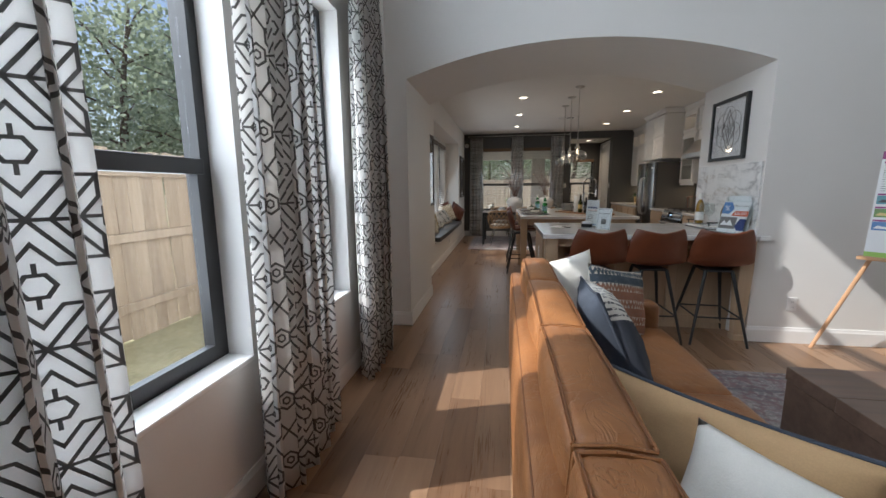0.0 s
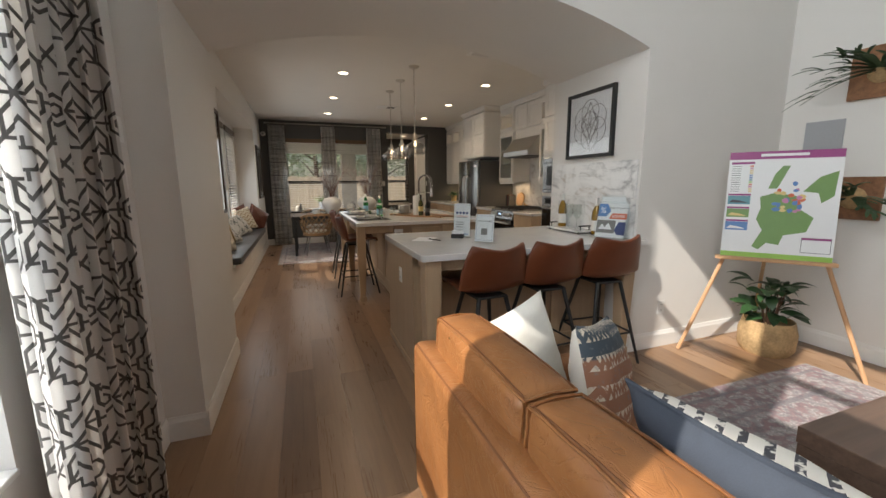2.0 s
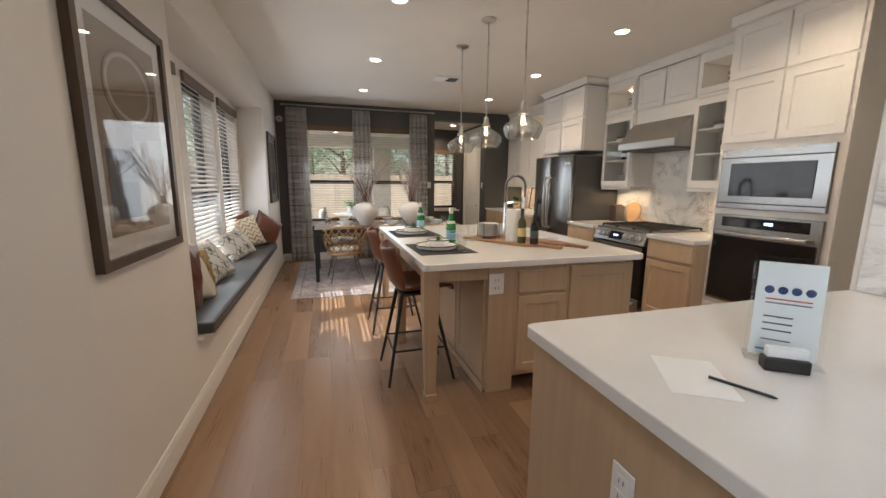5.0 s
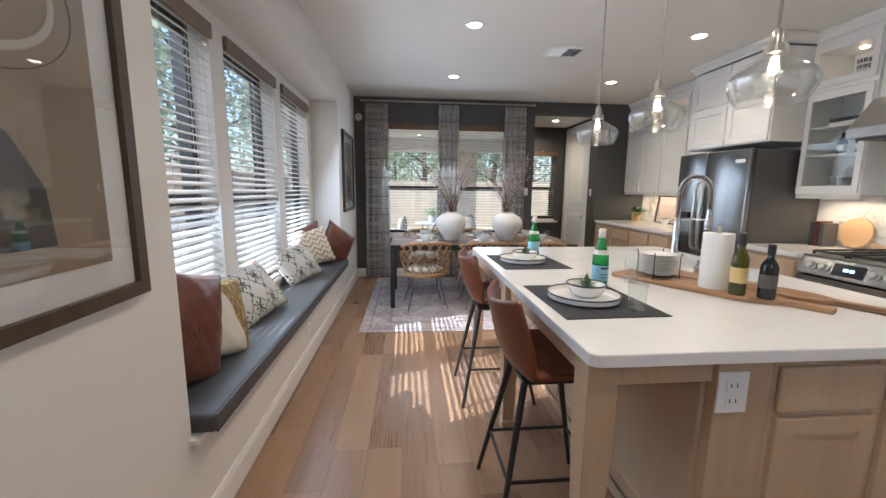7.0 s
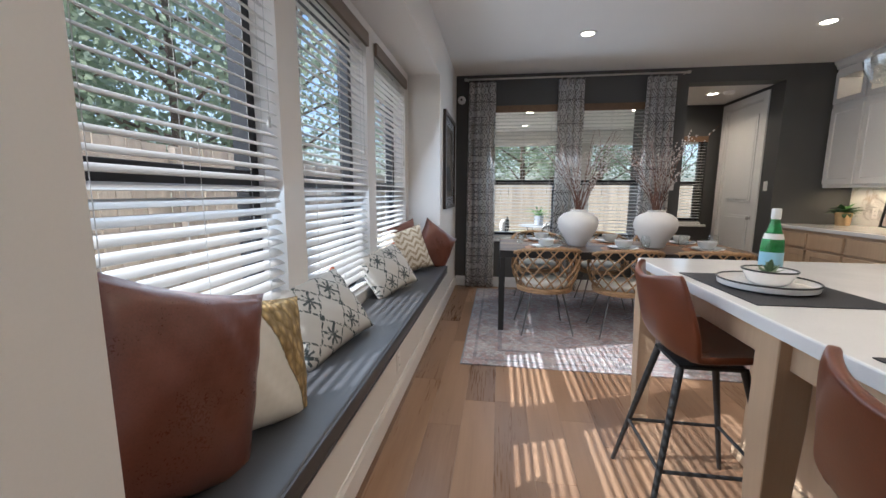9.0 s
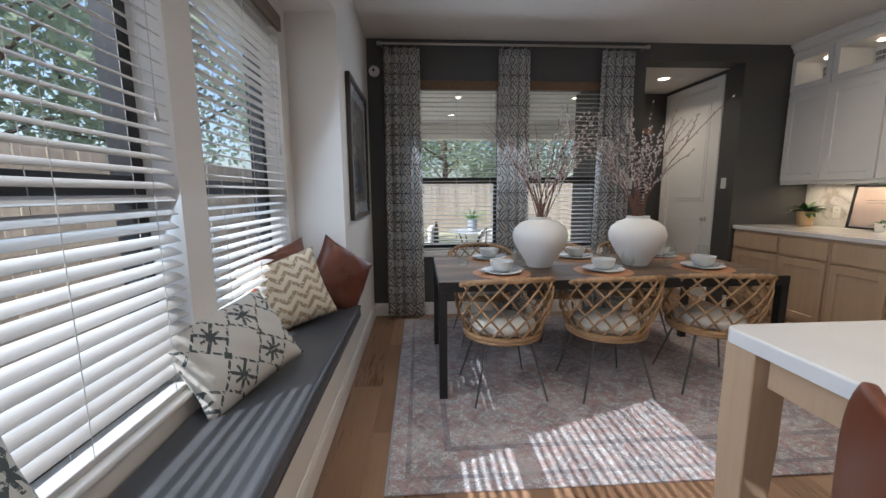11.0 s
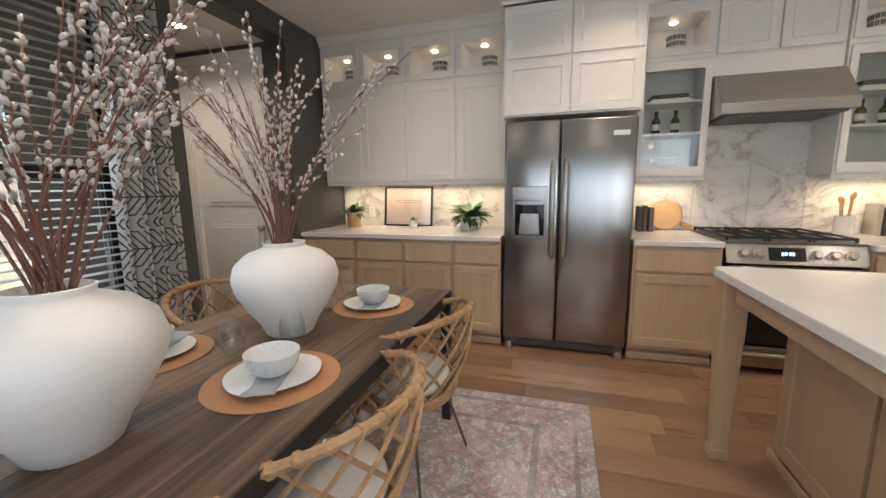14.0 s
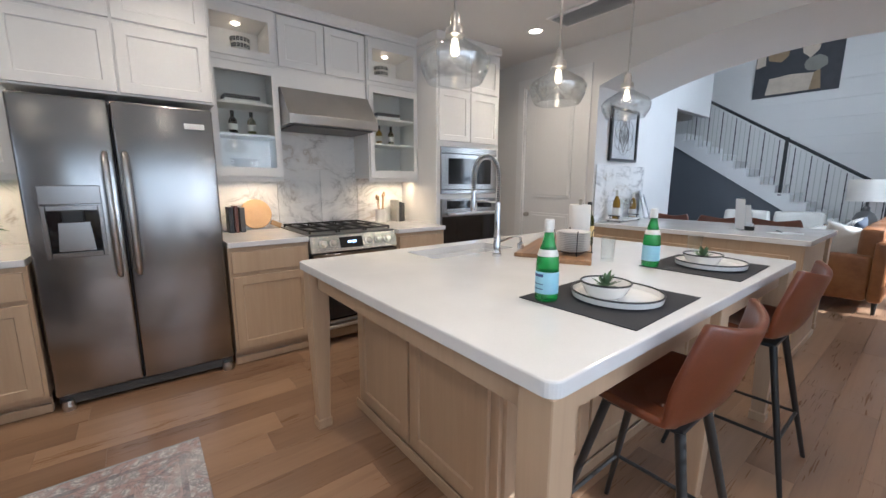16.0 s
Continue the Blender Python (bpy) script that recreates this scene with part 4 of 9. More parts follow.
def range_hood():
    root = thing("range_hood", (0, 0, 0), "stainless steel range hood under the white cabinet", "range hood")
    root.matrix_basis = facing(3.36, 6.868)
    w = 0.782
    bm = bmesh.new()
    prof = [(0.0, 1.79), (0.0, 1.865), (0.19, 2.095), (0.52, 2.095), (0.52, 1.79)]
    a = [bm.verts.new((0.0, y, z)) for y, z in prof]
    b = [bm.verts.new((w, y, z)) for y, z in prof]
    for i in range(len(prof)):
        k = (i + 1) % len(prof)
        bm.faces.new([a[i], a[k], b[k], b[i]])
    bm.faces.new(a)
    bm.faces.new(b[::-1])
    part("canopy", soften(bm, 0.003, 2), STEEL, root)
    part("lip", rounded(0.002, -0.006, 1.795, w - 0.002, -0.0005, 1.858, 0.001, 1), STEEL, root, "stainless lip")
    part("filter", rounded(0.04, 0.03, 1.775, w - 0.04, 0.46, 1.789, 0.002, 1), GREY, root, "dark filter")


range_hood()


def oven_tower():
    root = thing("oven_tower", (0, 0, 0), "tall white cabinet with built-in microwave and wall oven", "cabinet")
    root.matrix_basis = facing(3.25, 5.51)
    w, d = 0.86, EAST - 3.25 - 0.004
    part("body", rounded(0, 0, 0, w, d, 2.655, 0.003, 1), CABW, root, "white cabinet body")
    cw = (w - 0.05 - 0.012) / 2
    for i in range(2):
        for a, b in ((1.74, 2.225), (2.245, 2.63)):
            put_door(root, 0.025 + i * (cw + 0.012), a, cw, b - a, CABW)
    put_drawer(root, 0.025, 0.12, w - 0.05, 0.26, CABW)
    part("crown", rounded(-0.02, -0.035, 2.656, w, d, 2.738, 0.012, 2), CABW, root, "white crown")
    o0, o1 = 0.045, w - 0.045
    oven = part("microwave", rounded(o0, -0.028, 1.215, o1, -0.0005, 1.685, 0.004), STAIN, root, "stainless built-in microwave")
    part("window", rounded(o0 + 0.09, -0.033, 1.315, o1 - 0.09, -0.0285, 1.575, 0.003), BLKGL, oven, "black glass window")
    part("groove", rounded(o0 + 0.004, -0.0305, 1.255, o1 - 0.004, -0.0282, 1.263, 0.0005, 1), BLACK, oven)
    part("groove", rounded(o0 + 0.004, -0.0305, 1.615, o1 - 0.004, -0.0282, 1.623, 0.0005, 1), BLACK, oven)
    ov = part("wall_oven", rounded(o0, -0.028, 0.43, o1, -0.0005, 1.165, 0.004), STAIN, root, "stainless wall oven")
    part("display", rounded(o0 + 0.07, -0.032, 1.065, o1 - 0.07, -0.0285, 1.145, 0.001, 1), BLKGL, ov, "black control strip")
    part("clock_digits", rounded((o0 + o1) / 2 + 0.02, -0.034, 1.10, (o0 + o1) / 2 + 0.08, -0.0322, 1.118, 0.0005, 1), SCREEN, ov, "blue digits")
    part("glass_door", rounded(o0 + 0.012, -0.034, 0.45, o1 - 0.012, -0.0285, 0.985, 0.003), BLKGL, ov, "black glass door")
    bm = tube(bmesh.new(), [(o0 + 0.06, -0.075, 1.015), (o1 - 0.06, -0.075, 1.015)], 0.012, 10)
    for x in (o0 + 0.09, o1 - 0.09):
        tube(bm, [(x, -0.075, 1.015), (x, -0.028, 1.015)], 0.008, 8)
    part("handle", bm, STEEL, ov, "polished bar handle", True)


oven_tower()


# ---- island, breakfast bar, stools ----
LEATHER = varied("tan_stool_leather", (0.125, 0.034, 0.013), 0.34, vary=0.22, big=4, fine=220, relief=0.2)
PLATE = varied("white_switch_plastic", (0.82, 0.81, 0.79), 0.35, vary=0.02)
CHROME = varied("polished_chrome", (0.72, 0.72, 0.73), 0.1, 1.0, vary=0.02, relief=0.0)


def tapered_leg(h=0.874, top=0.095, foot=0.062):
    """A square leg, straight at its head and tapered below."""
    bm = bmesh.new()
    rings = []
    for z, s in ((0.0, foot * 1.22), (0.05, foot * 1.22), (0.052, foot), (0.62, top), (h, top)):
        rings.append([bm.verts.new((x * s / 2, y * s / 2, z)) for x, y in ((-1, -1), (1, -1), (1, 1), (-1, 1))])
    for a, b in zip(rings, rings[1:]):
        for i in range(4):
            bm.faces.new([a[i], a[(i + 1) % 4], b[(i + 1) % 4], b[i]])
    bm.faces.new(rings[0][::-1])
    bm.faces.new(rings[-1])
    return soften(bm, 0.003, 1)


def wall_plate(at, rz, label, kind="outlet", parent=None):
    """A plate on a wall: local -y faces the room."""
    root = thing(kind + "_plate", at, label, kind, kind + " plates", rz)
    part("plate", rounded(-0.036, -0.006, -0.058, 0.036, 0.0, 0.058, 0.003), PLATE, root)
    if kind == "outlet":
        for z in (-0.022, 0.022):
            o = part("socket", rounded(-0.017, -0.0085, z - 0.016, 0.017, -0.0062, z + 0.016, 0.004), PLATE, root)
            for x in (-0.007, 0.007):
                part("slot", rounded(x - 0.0014, -0.0092, z - 0.006, x + 0.0014, -0.0086, z + 0.006, 0.0003, 1), BLACK, o)
    else:
        part("rocker", rounded(-0.016, -0.010, -0.034, 0.016, -0.0062, 0.034, 0.003), PLATE, root)
    return root


def framed_panel(root, x0, z0, w, h, m):
    """A framed end panel, its front on local y = 0, placed by m."""
    p = part("end_panel", shaker(w, h, 0.07, 0.008, 0.018), OAK, root)
    p.matrix_basis = m @ pose(x0, 0, z0)
    return p


def island():
    x0, x1, y0, y1 = 1.00, 2.12, 5.17, 6.92
    root = thing("kitchen_island", (x0, y0, 0), "pale stained wooden kitchen island with square tapered legs", "kitchen island")
    bx, by = x1 - x0, y1 - y0
    for c in ((0, 0, 0.0, 0.19, 0.77, 0.874), (0.1905, 0.0, 0.10, 0.5595, 0.77, 0.874), (0.56, 0, 0.0, bx, 0.77, 0.874), (0, 0.7705, 0, bx, by, 0.60), (0, 0.7705, 0.6005, 0.72, by, 0.874), (bx - 0.035, 0.7705, 0.6005, bx, by - 0.2405, 0.874), (0.7205, by - 0.24, 0.6005, bx, by, 0.874)):
        part("carcass", rounded(*c, 0.002, 1), OAK, root)
    s = pose(0, -0.019, 0)
    d = part("drawer_front", rounded(0, -0.02, 0, 0.36, 0, 0.155, 0.008, 2), OAK, root)
    d.location = (0.205, 0, 0.685)
    d = part("door", shaker(0.36, 0.53, 0.055), OAK, root)
    d.location = (0.205, -0.02, 0.135)
    framed_panel(root, 0.60, 0.02, bx - 0.61, 0.83, s)
    west = pose(-0.019, by, 0, 0, 0, -90)
    for i in range(3):
        framed_panel(root, 0.02 + i * (by - 0.04) / 3, 0.06, (by - 0.04) / 3 - 0.02, 0.79, west)
    north = pose(bx, by + 0.019, 0, 0, 0, 180)
    for i in range(2):
        framed_panel(root, 0.02 + i * (bx - 0.04) / 2, 0.06, (bx - 0.04) / 2 - 0.02, 0.79, north)
    for b in ((-0.03, 0.0, 0, -0.0195, by + 0.03, 0.055), (-0.03, by + 0.0195, 0, bx + 0.01, by + 0.03, 0.055), (0.57, -0.03, 0, bx + 0.01, -0.0195, 0.05)):
        part("base_molding", rounded(*b, 0.004), OAK, root)
    legs = [(0.615, 5.195), (0.615, 6.18), (0.615, 7.175), (2.075, 7.175)]
    first = None
    for x, y in legs:
        k = pose(x - x0, y - y0, 0)
        if first is None:
            first = part("leg", tapered_leg(), OAK, root)
            first.matrix_basis = k
        else:
            again(first, k)
    ax, ay = 0.66 - x0, 7.13 - y0
    part("apron", rounded(0.60 - x0, 5.25 - y0, 0.785, 0.62 - x0, 7.12 - y0, 0.873, 0.003, 1), OAK, root)
    part("apron", rounded(0.67 - x0, 7.165 - y0, 0.785, 2.02 - x0, 7.185 - y0, 0.873, 0.003, 1), OAK, root)
    part("apron", rounded(0.67 - x0, 5.185 - y0, 0.785, -0.001, 5.205 - y0, 0.873, 0.003, 1), OAK, root)
    part("apron", rounded(2.065 - x0, by + 0.02, 0.785, 2.085 - x0, 7.12 - y0, 0.873, 0.003, 1), OAK, root)


island()
_o = wall_plate((1.053, 5.169, 0.757), 0, "wide white outlet plate on the end of the island")
_o.scale = (1.45, 1.0, 1.18)


def slab(name, label, x0, y0, x1, y1, r, hole=None):
    """A worktop with rounded corners and an optional sink cut-out."""
    bm = bmesh.new()

    def loop(a0, b0, a1, b1, rad, n=6):
        pts = []
        for cx, cy, s in ((a1 - rad, b1 - rad, 0), (a0 + rad, b1 - rad, 1), (a0 + rad, b0 + rad, 2), (a1 - rad, b0 + rad, 3)):
            for i in range(n + 1):
                t = math.pi / 2 * (s + i / n)
                pts.append((cx + rad * math.cos(t), cy + rad * math.sin(t)))
        return pts

    out = loop(x0, y0, x1, y1, r)
    if hole:
        inn = loop(*hole, 0.03)
    rows = []
    for z, e in ((0.876, 0.0), (0.911, 0.0), (0.9145, 0.0015), (0.916, 0.005)):
        k = (x1 - x0 - 2 * e) / (x1 - x0)
        q = (y1 - y0 - 2 * e) / (y1 - y0)
        mx, my = (x0 + x1) / 2, (y0 + y1) / 2
        rows.append([bm.verts.new((mx + (x - mx) * k, my + (y - my) * q, z)) for x, y in out])
    n = len(out)
    for a, b in zip(rows, rows[1:]):
        for i in range(n):
            bm.faces.new([a[i], a[(i + 1) % n], b[(i + 1) % n], b[i]])
    if hole:
        top = [bm.verts.new((x, y, 0.916)) for x, y in inn]
        low = [bm.verts.new((x, y, 0.876)) for x, y in inn]
        for i in range(n):
            k = (i + 1) % n
            bm.faces.new([rows[-1][i], rows[-1][k], top[k], top[i]])
            bm.faces.new([top[i], top[k], low[k], low[i]])
            bm.faces.new([rows[0][k], rows[0][i], low[i], low[k]])
    else:
        bm.faces.new(rows[-1])
        bm.faces.new(rows[0][::-1])
    ob = part(name, bm, QUARTZ)
    return tagged(ob, label, "countertop")


SINK = (1.77, 5.99, 2.06, 6.63)
slab("island_worktop", "white quartz worktop on the kitchen island", 0.56, 5.12, 2.18, 7.23, 0.035, SINK)
slab("bar_worktop", "white quartz worktop on the breakfast bar", 0.668, 2.955, 2.398, 4.095, 0.03)
_b = rounded(2.3985, 2.955, 0.876, 2.48, 2.998, 0.916, 0.004)
tagged(part("worktop_end", _b, QUARTZ), "white quartz worktop end beside the wall", "countertop")


def kitchen_sink():
    root = thing("kitchen_sink", (1.745, 5.965, 0.62), "white ceramic kitchen sink set in the island", "sink")
    bm = bmesh.new()
    w, d, h, t = 0.335, 0.69, 0.255, 0.022
    box(bm, 0, 0, 0, w, d, 0.02)
    box(bm, 0, 0, 0.02, t, d, 0.255)
    box(bm, w - t, 0, 0.02, w, d, h)
    box(bm, t, 0, 0.02, w - t, t, 0.255)
    box(bm, t, d - t, 0.02, w - t, d, 0.255)
    part("basin", soften(bm, 0.006, 2), CERAM, root, "white ceramic basin")
    part("drain", lathe(bmesh.new(), [(0, 0.023), (0.04, 0.024), (0.045, 0.0205), (0.0, 0.0205)], 18, (w / 2, d / 2, 0)), CHROME, root)


CERAM = varied("white_glazed_ceramic", (0.80, 0.79, 0.77), 0.16, vary=0.03, relief=0.02)
kitchen_sink()


def faucet():
    root = thing("kitchen_faucet", (1.64, 6.29, 0.916), "tall chrome spring faucet on the island", "faucet")
    part("base", lathe(bmesh.new(), [(0, 0), (0.028, 0), (0.028, 0.012), (0.021, 0.018), (0.021, 0.12), (0.017, 0.125), (0.017, 0.30), (0, 0.30)], 18), CHROME, root, "", True)
    arc = [(0, 0, 0.29), (0, 0, 0.45)] + [(0.10 - 0.10 * math.cos(t), 0, 0.45 + 0.105 * math.sin(t)) for t in [math.pi * i / 14 for i in range(1, 15)]] + [(0.20, 0, 0.40), (0.20, 0, 0.36)]
    part("hose", tube(bmesh.new(), arc, 0.009, 8), BLACK, root, "dark hose", True)
    coil, run = [], [Vector(p) for p in arc]
    length = [0]
    for a, b in zip(run, run[1:]):
        length.append(length[-1] + (b - a).length)
    turns = 46
    for i in range(turns * 10 + 1):
        s = length[-1] * i / (turns * 10)
        j = max(k for k in range(len(length)) if length[k] <= s + 1e-9)
        j = min(j, len(run) - 2)
        f = (s - length[j]) / (length[j + 1] - length[j])
        p = run[j].lerp(run[j + 1], f)
        t = (run[j + 1] - run[j]).normalized()
        side = Vector((0, 1, 0))
        up = t.cross(side)
        a = 2 * math.pi * i / 10
        coil.append(p + (side * math.cos(a) + up * math.sin(a)) * 0.0145)
    part("spring", tube(bmesh.new(), coil, 0.0028, 5), CHROME, root, "chrome spring coil", True)
    part("spray_head", lathe(bmesh.new(), [(0, 0), (0.018, 0), (0.022, 0.02), (0.017, 0.06), (0.014, 0.12), (0, 0.12)], 16, (0.20, 0, 0.24)), CHROME, root, "", True)
    part("holder", tube(bmesh.new(), [(0, 0, 0.30), (0.10, 0, 0.305), (0.185, 0, 0.30)], 0.006, 8), CHROME, root, "", True)
    part("lever", tube(bmesh.new(), [(0, 0, 0.08), (0, -0.05, 0.085), (0, -0.12, 0.095)], [0.011, 0.008, 0.005], 8), CHROME, root, "", True)


faucet()
_s = thing("soap_dispenser", (1.64, 6.09, 0.916), "small chrome soap dispenser beside the faucet", "soap dispenser")
part("pump", lathe(bmesh.new(), [(0, 0), (0.02, 0), (0.02, 0.05), (0.015, 0.055), (0.008, 0.06), (0.008, 0.09), (0, 0.09)], 14), CHROME, _s, "", True)
part("spout", tube(bmesh.new(), [(0, 0, 0.085), (0.03, 0, 0.09), (0.06, 0, 0.082)], 0.006, 8), CHROME, _s, "", True)


def breakfast_bar():
    x0, x1, y0, y1 = 0.708, 2.396, 3.275, 4.07
    root = thing("breakfast_bar", (x0, y0, 0), "pale stained wooden breakfast bar below the arch", "breakfast bar")
    part("body", rounded(0, 0, 0.0, x1 - x0, y1 - y0, 0.874, 0.002, 1), OAK, root)
    part("side_panel", rounded(-0.012, 0.0, 0.0, -0.0005, y1 - y0, 0.874, 0.002, 1), OAK, root)
    for i in range(3):
        framed_panel(root, 0.05 + i * 0.54, 0.06, 0.52, 0.79, pose(0, -0.0185, 0))
    for i in range(3):
        p = part("door", shaker(0.50, 0.66), OAK, root)
        p.matrix_basis = pose(x1 - x0 - 0.06 - i * 0.53, y1 - y0 + 0.0205, 0.13, 0, 0, 180)
    part("base_molding", rounded(-0.024, -0.02, 0, -0.0125, y1 - y0, 0.05, 0.004), OAK, root)
    leg = part("leg", tapered_leg(0.874, 0.108, 0.074), OAK, root)
    leg.matrix_basis = pose(0.040, -0.245, 0)
    again(leg, pose(x1 - x0 - 0.056, -0.245, 0))
    part("apron", rounded(0.095, -0.255, 0.795, x1 - x0 - 0.111, -0.235, 0.873, 0.003, 1), OAK, root)
    part("apron", rounded(0.02, -0.190, 0.795, 0.04, -0.0195, 0.873, 0.003, 1), OAK, root)


breakfast_bar()
wall_plate((0.6955, 3.62, 0.655), -90, "white outlet plate on the side of the breakfast bar")


def bar_stool():
    """A leather bucket stool on black metal legs; it faces local +y."""
    root = thing("bar_stool", (0, 0, 0), "tan leather bucket bar stool with black metal legs", "bar stool", "tan leather bar stools")
    side = [(0.205, 0.642, 0.185), (0.20, 0.662, 0.20), (0.12, 0.664, 0.218), (0.0, 0.652, 0.228), (-0.09, 0.645, 0.232), (-0.15, 0.662, 0.234), (-0.185, 0.71, 0.234), (-0.205, 0.78, 0.230), (-0.222, 0.85, 0.218), (-0.236, 0.91, 0.200), (-0.243, 0.945, 0.178)]
    bm = bmesh.new()
    rows = []
    n = 12
    for k, (y, z, half) in enumerate(side):
        f = k / (len(side) - 1)
        row = []
        for i in range(n + 1):
            u = -1 + 2 * i / n
            e = abs(u) ** 2.4
            back = max(0.0, min(1.0, (f - 0.42) / 0.25))
            zz = z + 0.045 * e * (1 - back) * (0.4 + 0.6 * min(1, f * 3))
            yy = y + 0.085 * e * back * (1 - 0.25 * f)
            if f > 0.78:
                zz += (0.022 * abs(u) ** 1.5 - 0.016 * (1 - abs(u))) * (f - 0.78) / 0.22
            row.append(bm.verts.new((u * half * 1.07, yy * 1.05, 0.65 + (zz - 0.65) * 1.05)))
        rows.append(row)
    for a, b in zip(rows, rows[1:]):
        for i in range(n):
            bm.faces.new([a[i], a[i + 1], b[i + 1], b[i]])
    shell = part("seat_shell", bm, LEATHER, root, "tan leather bucket seat", 180)
    m = shell.modifiers.new("thickness", "SOLIDIFY")
    m.thickness, m.offset = 0.026, -1.0
    m = shell.modifiers.new("round", "BEVEL")
    m.width, m.segments, m.limit_method, m.angle_limit = 0.009, 2, "ANGLE", radians(50)
    m = shell.modifiers.new("smooth", "SUBSURF")
    m.levels = m.render_levels = 1
    part("seat_pad", lathe_pad(), LEATHER, root, "leather seat cushion", True)
    part("under_plate", rounded(-0.11, -0.13, 0.612, 0.11, 0.11, 0.628, 0.004), BLACK, root, "black metal plate")
    tops = [(-0.10, 0.10), (0.10, 0.10), (0.10, -0.12), (-0.10, -0.12)]
    feet = [(-0.215, 0.235), (0.215, 0.235), (0.215, -0.235), (-0.215, -0.235)]
    for (a, b), (c, d) in zip(tops, feet):
        part("leg", tube(bmesh.new(), [(c, d, 0), (c * 0.5 + a * 0.5, d * 0.5 + b * 0.5, 0.31), (a, b, 0.618)], [0.0095, 0.0125, 0.015], 10), BLACK, root, "", True)
    def on(i, z):
        f = z / 0.618
        return Vector((feet[i][0] + (tops[i][0] - feet[i][0]) * f, feet[i][1] + (tops[i][1] - feet[i][1]) * f, z))
    for i, z in ((0, 0.235), (1, 0.235), (2, 0.235), (3, 0.235)):
        part("foot_bar", tube(bmesh.new(), [on(i, z), on((i + 1) % 4, z)], 0.0075, 8), BLACK, root, "", True)
    return root


def lathe_pad():
    bm = bmesh.new()
    n, rows = 10, []
    for j in range(n + 1):
        v = -1 + 2 * j / n
        row = []
        for i in range(n + 1):
            u = -1 + 2 * i / n
            e = max(abs(u), abs(v))
            row.append(bm.verts.new((u * 0.165 * (1 - 0.08 * v * v), 0.035 + v * 0.145 * (1 - 0.06 * u * u), 0.652 + 0.028 * (1 - e ** 4) ** 0.5 + 0.02 * abs(u) ** 3)))
        rows.append(row)
    for a, b in zip(rows, rows[1:]):
        for i in range(n):
            bm.faces.new([a[i], a[i + 1], b[i + 1], b[i]])
    return bm


_s = bar_stool()
_s.matrix_basis = pose(0.62, 5.63, 0, 0, 0, -90)
copy_thing(_s, pose(0.62, 6.605, 0, 0, 0, -90))
for _x, _y, _r in ((1.12, 3.03, 4), (1.595, 3.05, 2), (2.115, 3.06, -3)):
    copy_thing(_s, pose(_x, _y, 0, 0, 0, _r))


# ---- dining area ----
TABLEW = wood("grey_brown_table_wood", (0.225, 0.145, 0.088), (0.042, 0.028, 0.02), 0.58, 0, 0.9, 1.6, 0.6)
RATTAN = varied("golden_rattan", (0.35, 0.215, 0.105), 0.6, vary=0.32, big=9, fine=70, relief=0.5, depth=0.002)
LINEN = varied("cream_linen", (0.66, 0.63, 0.57), 0.9, vary=0.06, big=4, fine=400, relief=0.5)
MATTE = varied("matte_white_vase_clay", (0.76, 0.75, 0.73), 0.55, vary=0.03, big=5, fine=90, relief=0.12)
STONEW = varied("grey_white_stoneware", (0.62, 0.63, 0.62), 0.3, vary=0.08, big=8, fine=120, relief=0.15)
TANMAT = varied("tan_leather_mat", (0.40, 0.20, 0.095), 0.6, vary=0.1, fine=200, relief=0.25)
NAPK = varied("grey_napkin_cloth", (0.33, 0.35, 0.37), 0.9, vary=0.08, fine=300, relief=0.5)
TWIG = varied("brown_twig", (0.19, 0.095, 0.065), 0.7, vary=0.3, fine=60, relief=0.4)
CATKIN = varied("soft_grey_catkin", (0.58, 0.54, 0.52), 0.95, vary=0.12, fine=200, relief=0.4)


def dining_table():
    x0, x1, y0, y1 = -0.165, 2.045, 8.49, 9.42
    root = thing("dining_table", (x0, y0, 0), "grey-brown plank dining table with a black steel frame", "dining table")
    w, d = x1 - x0, y1 - y0
    n = 6
    for i in range(n):
        a, b = d * i / n, d * (i + 1) / n
        part("tabletop_plank", rounded(0.006, max(a + 0.0008, 0.006), 0.715, w - 0.006, min(b - 0.0008, d - 0.006), 0.752, 0.003, 2), TABLEW, root)
    part("edge_band", grid_band(w, d), BLACK, root, "black steel edge")
    leg = part("leg", rounded(0, 0, 0, 0.05, 0.05, 0.689, 0.003), BLACK, root, "square black steel leg")
    for k in ((w - 0.05, 0), (0, d - 0.05), (w - 0.05, d - 0.05)):
        again(leg, pose(k[0], k[1], 0))


def grid_band(w, d):
    bm = bmesh.new()
    out = [(0, 0), (w, 0), (w, d), (0, d)]
    inn = [(0.005, 0.005), (w - 0.005, 0.005), (w - 0.005, d - 0.005), (0.005, d - 0.005)]
    rows = [[bm.verts.new((x, y, z)) for x, y in ring] for ring, z in ((inn, 0.712), (inn, 0.690), (out, 0.690), (out, 0.7505), (inn, 0.7505))]
    for a, b in zip(rows, rows[1:]):
        for i in range(4):
            bm.faces.new([a[i], a[(i + 1) % 4], b[(i + 1) % 4], b[i]])
    bm.faces.new(rows[0])
    return bm


dining_table()


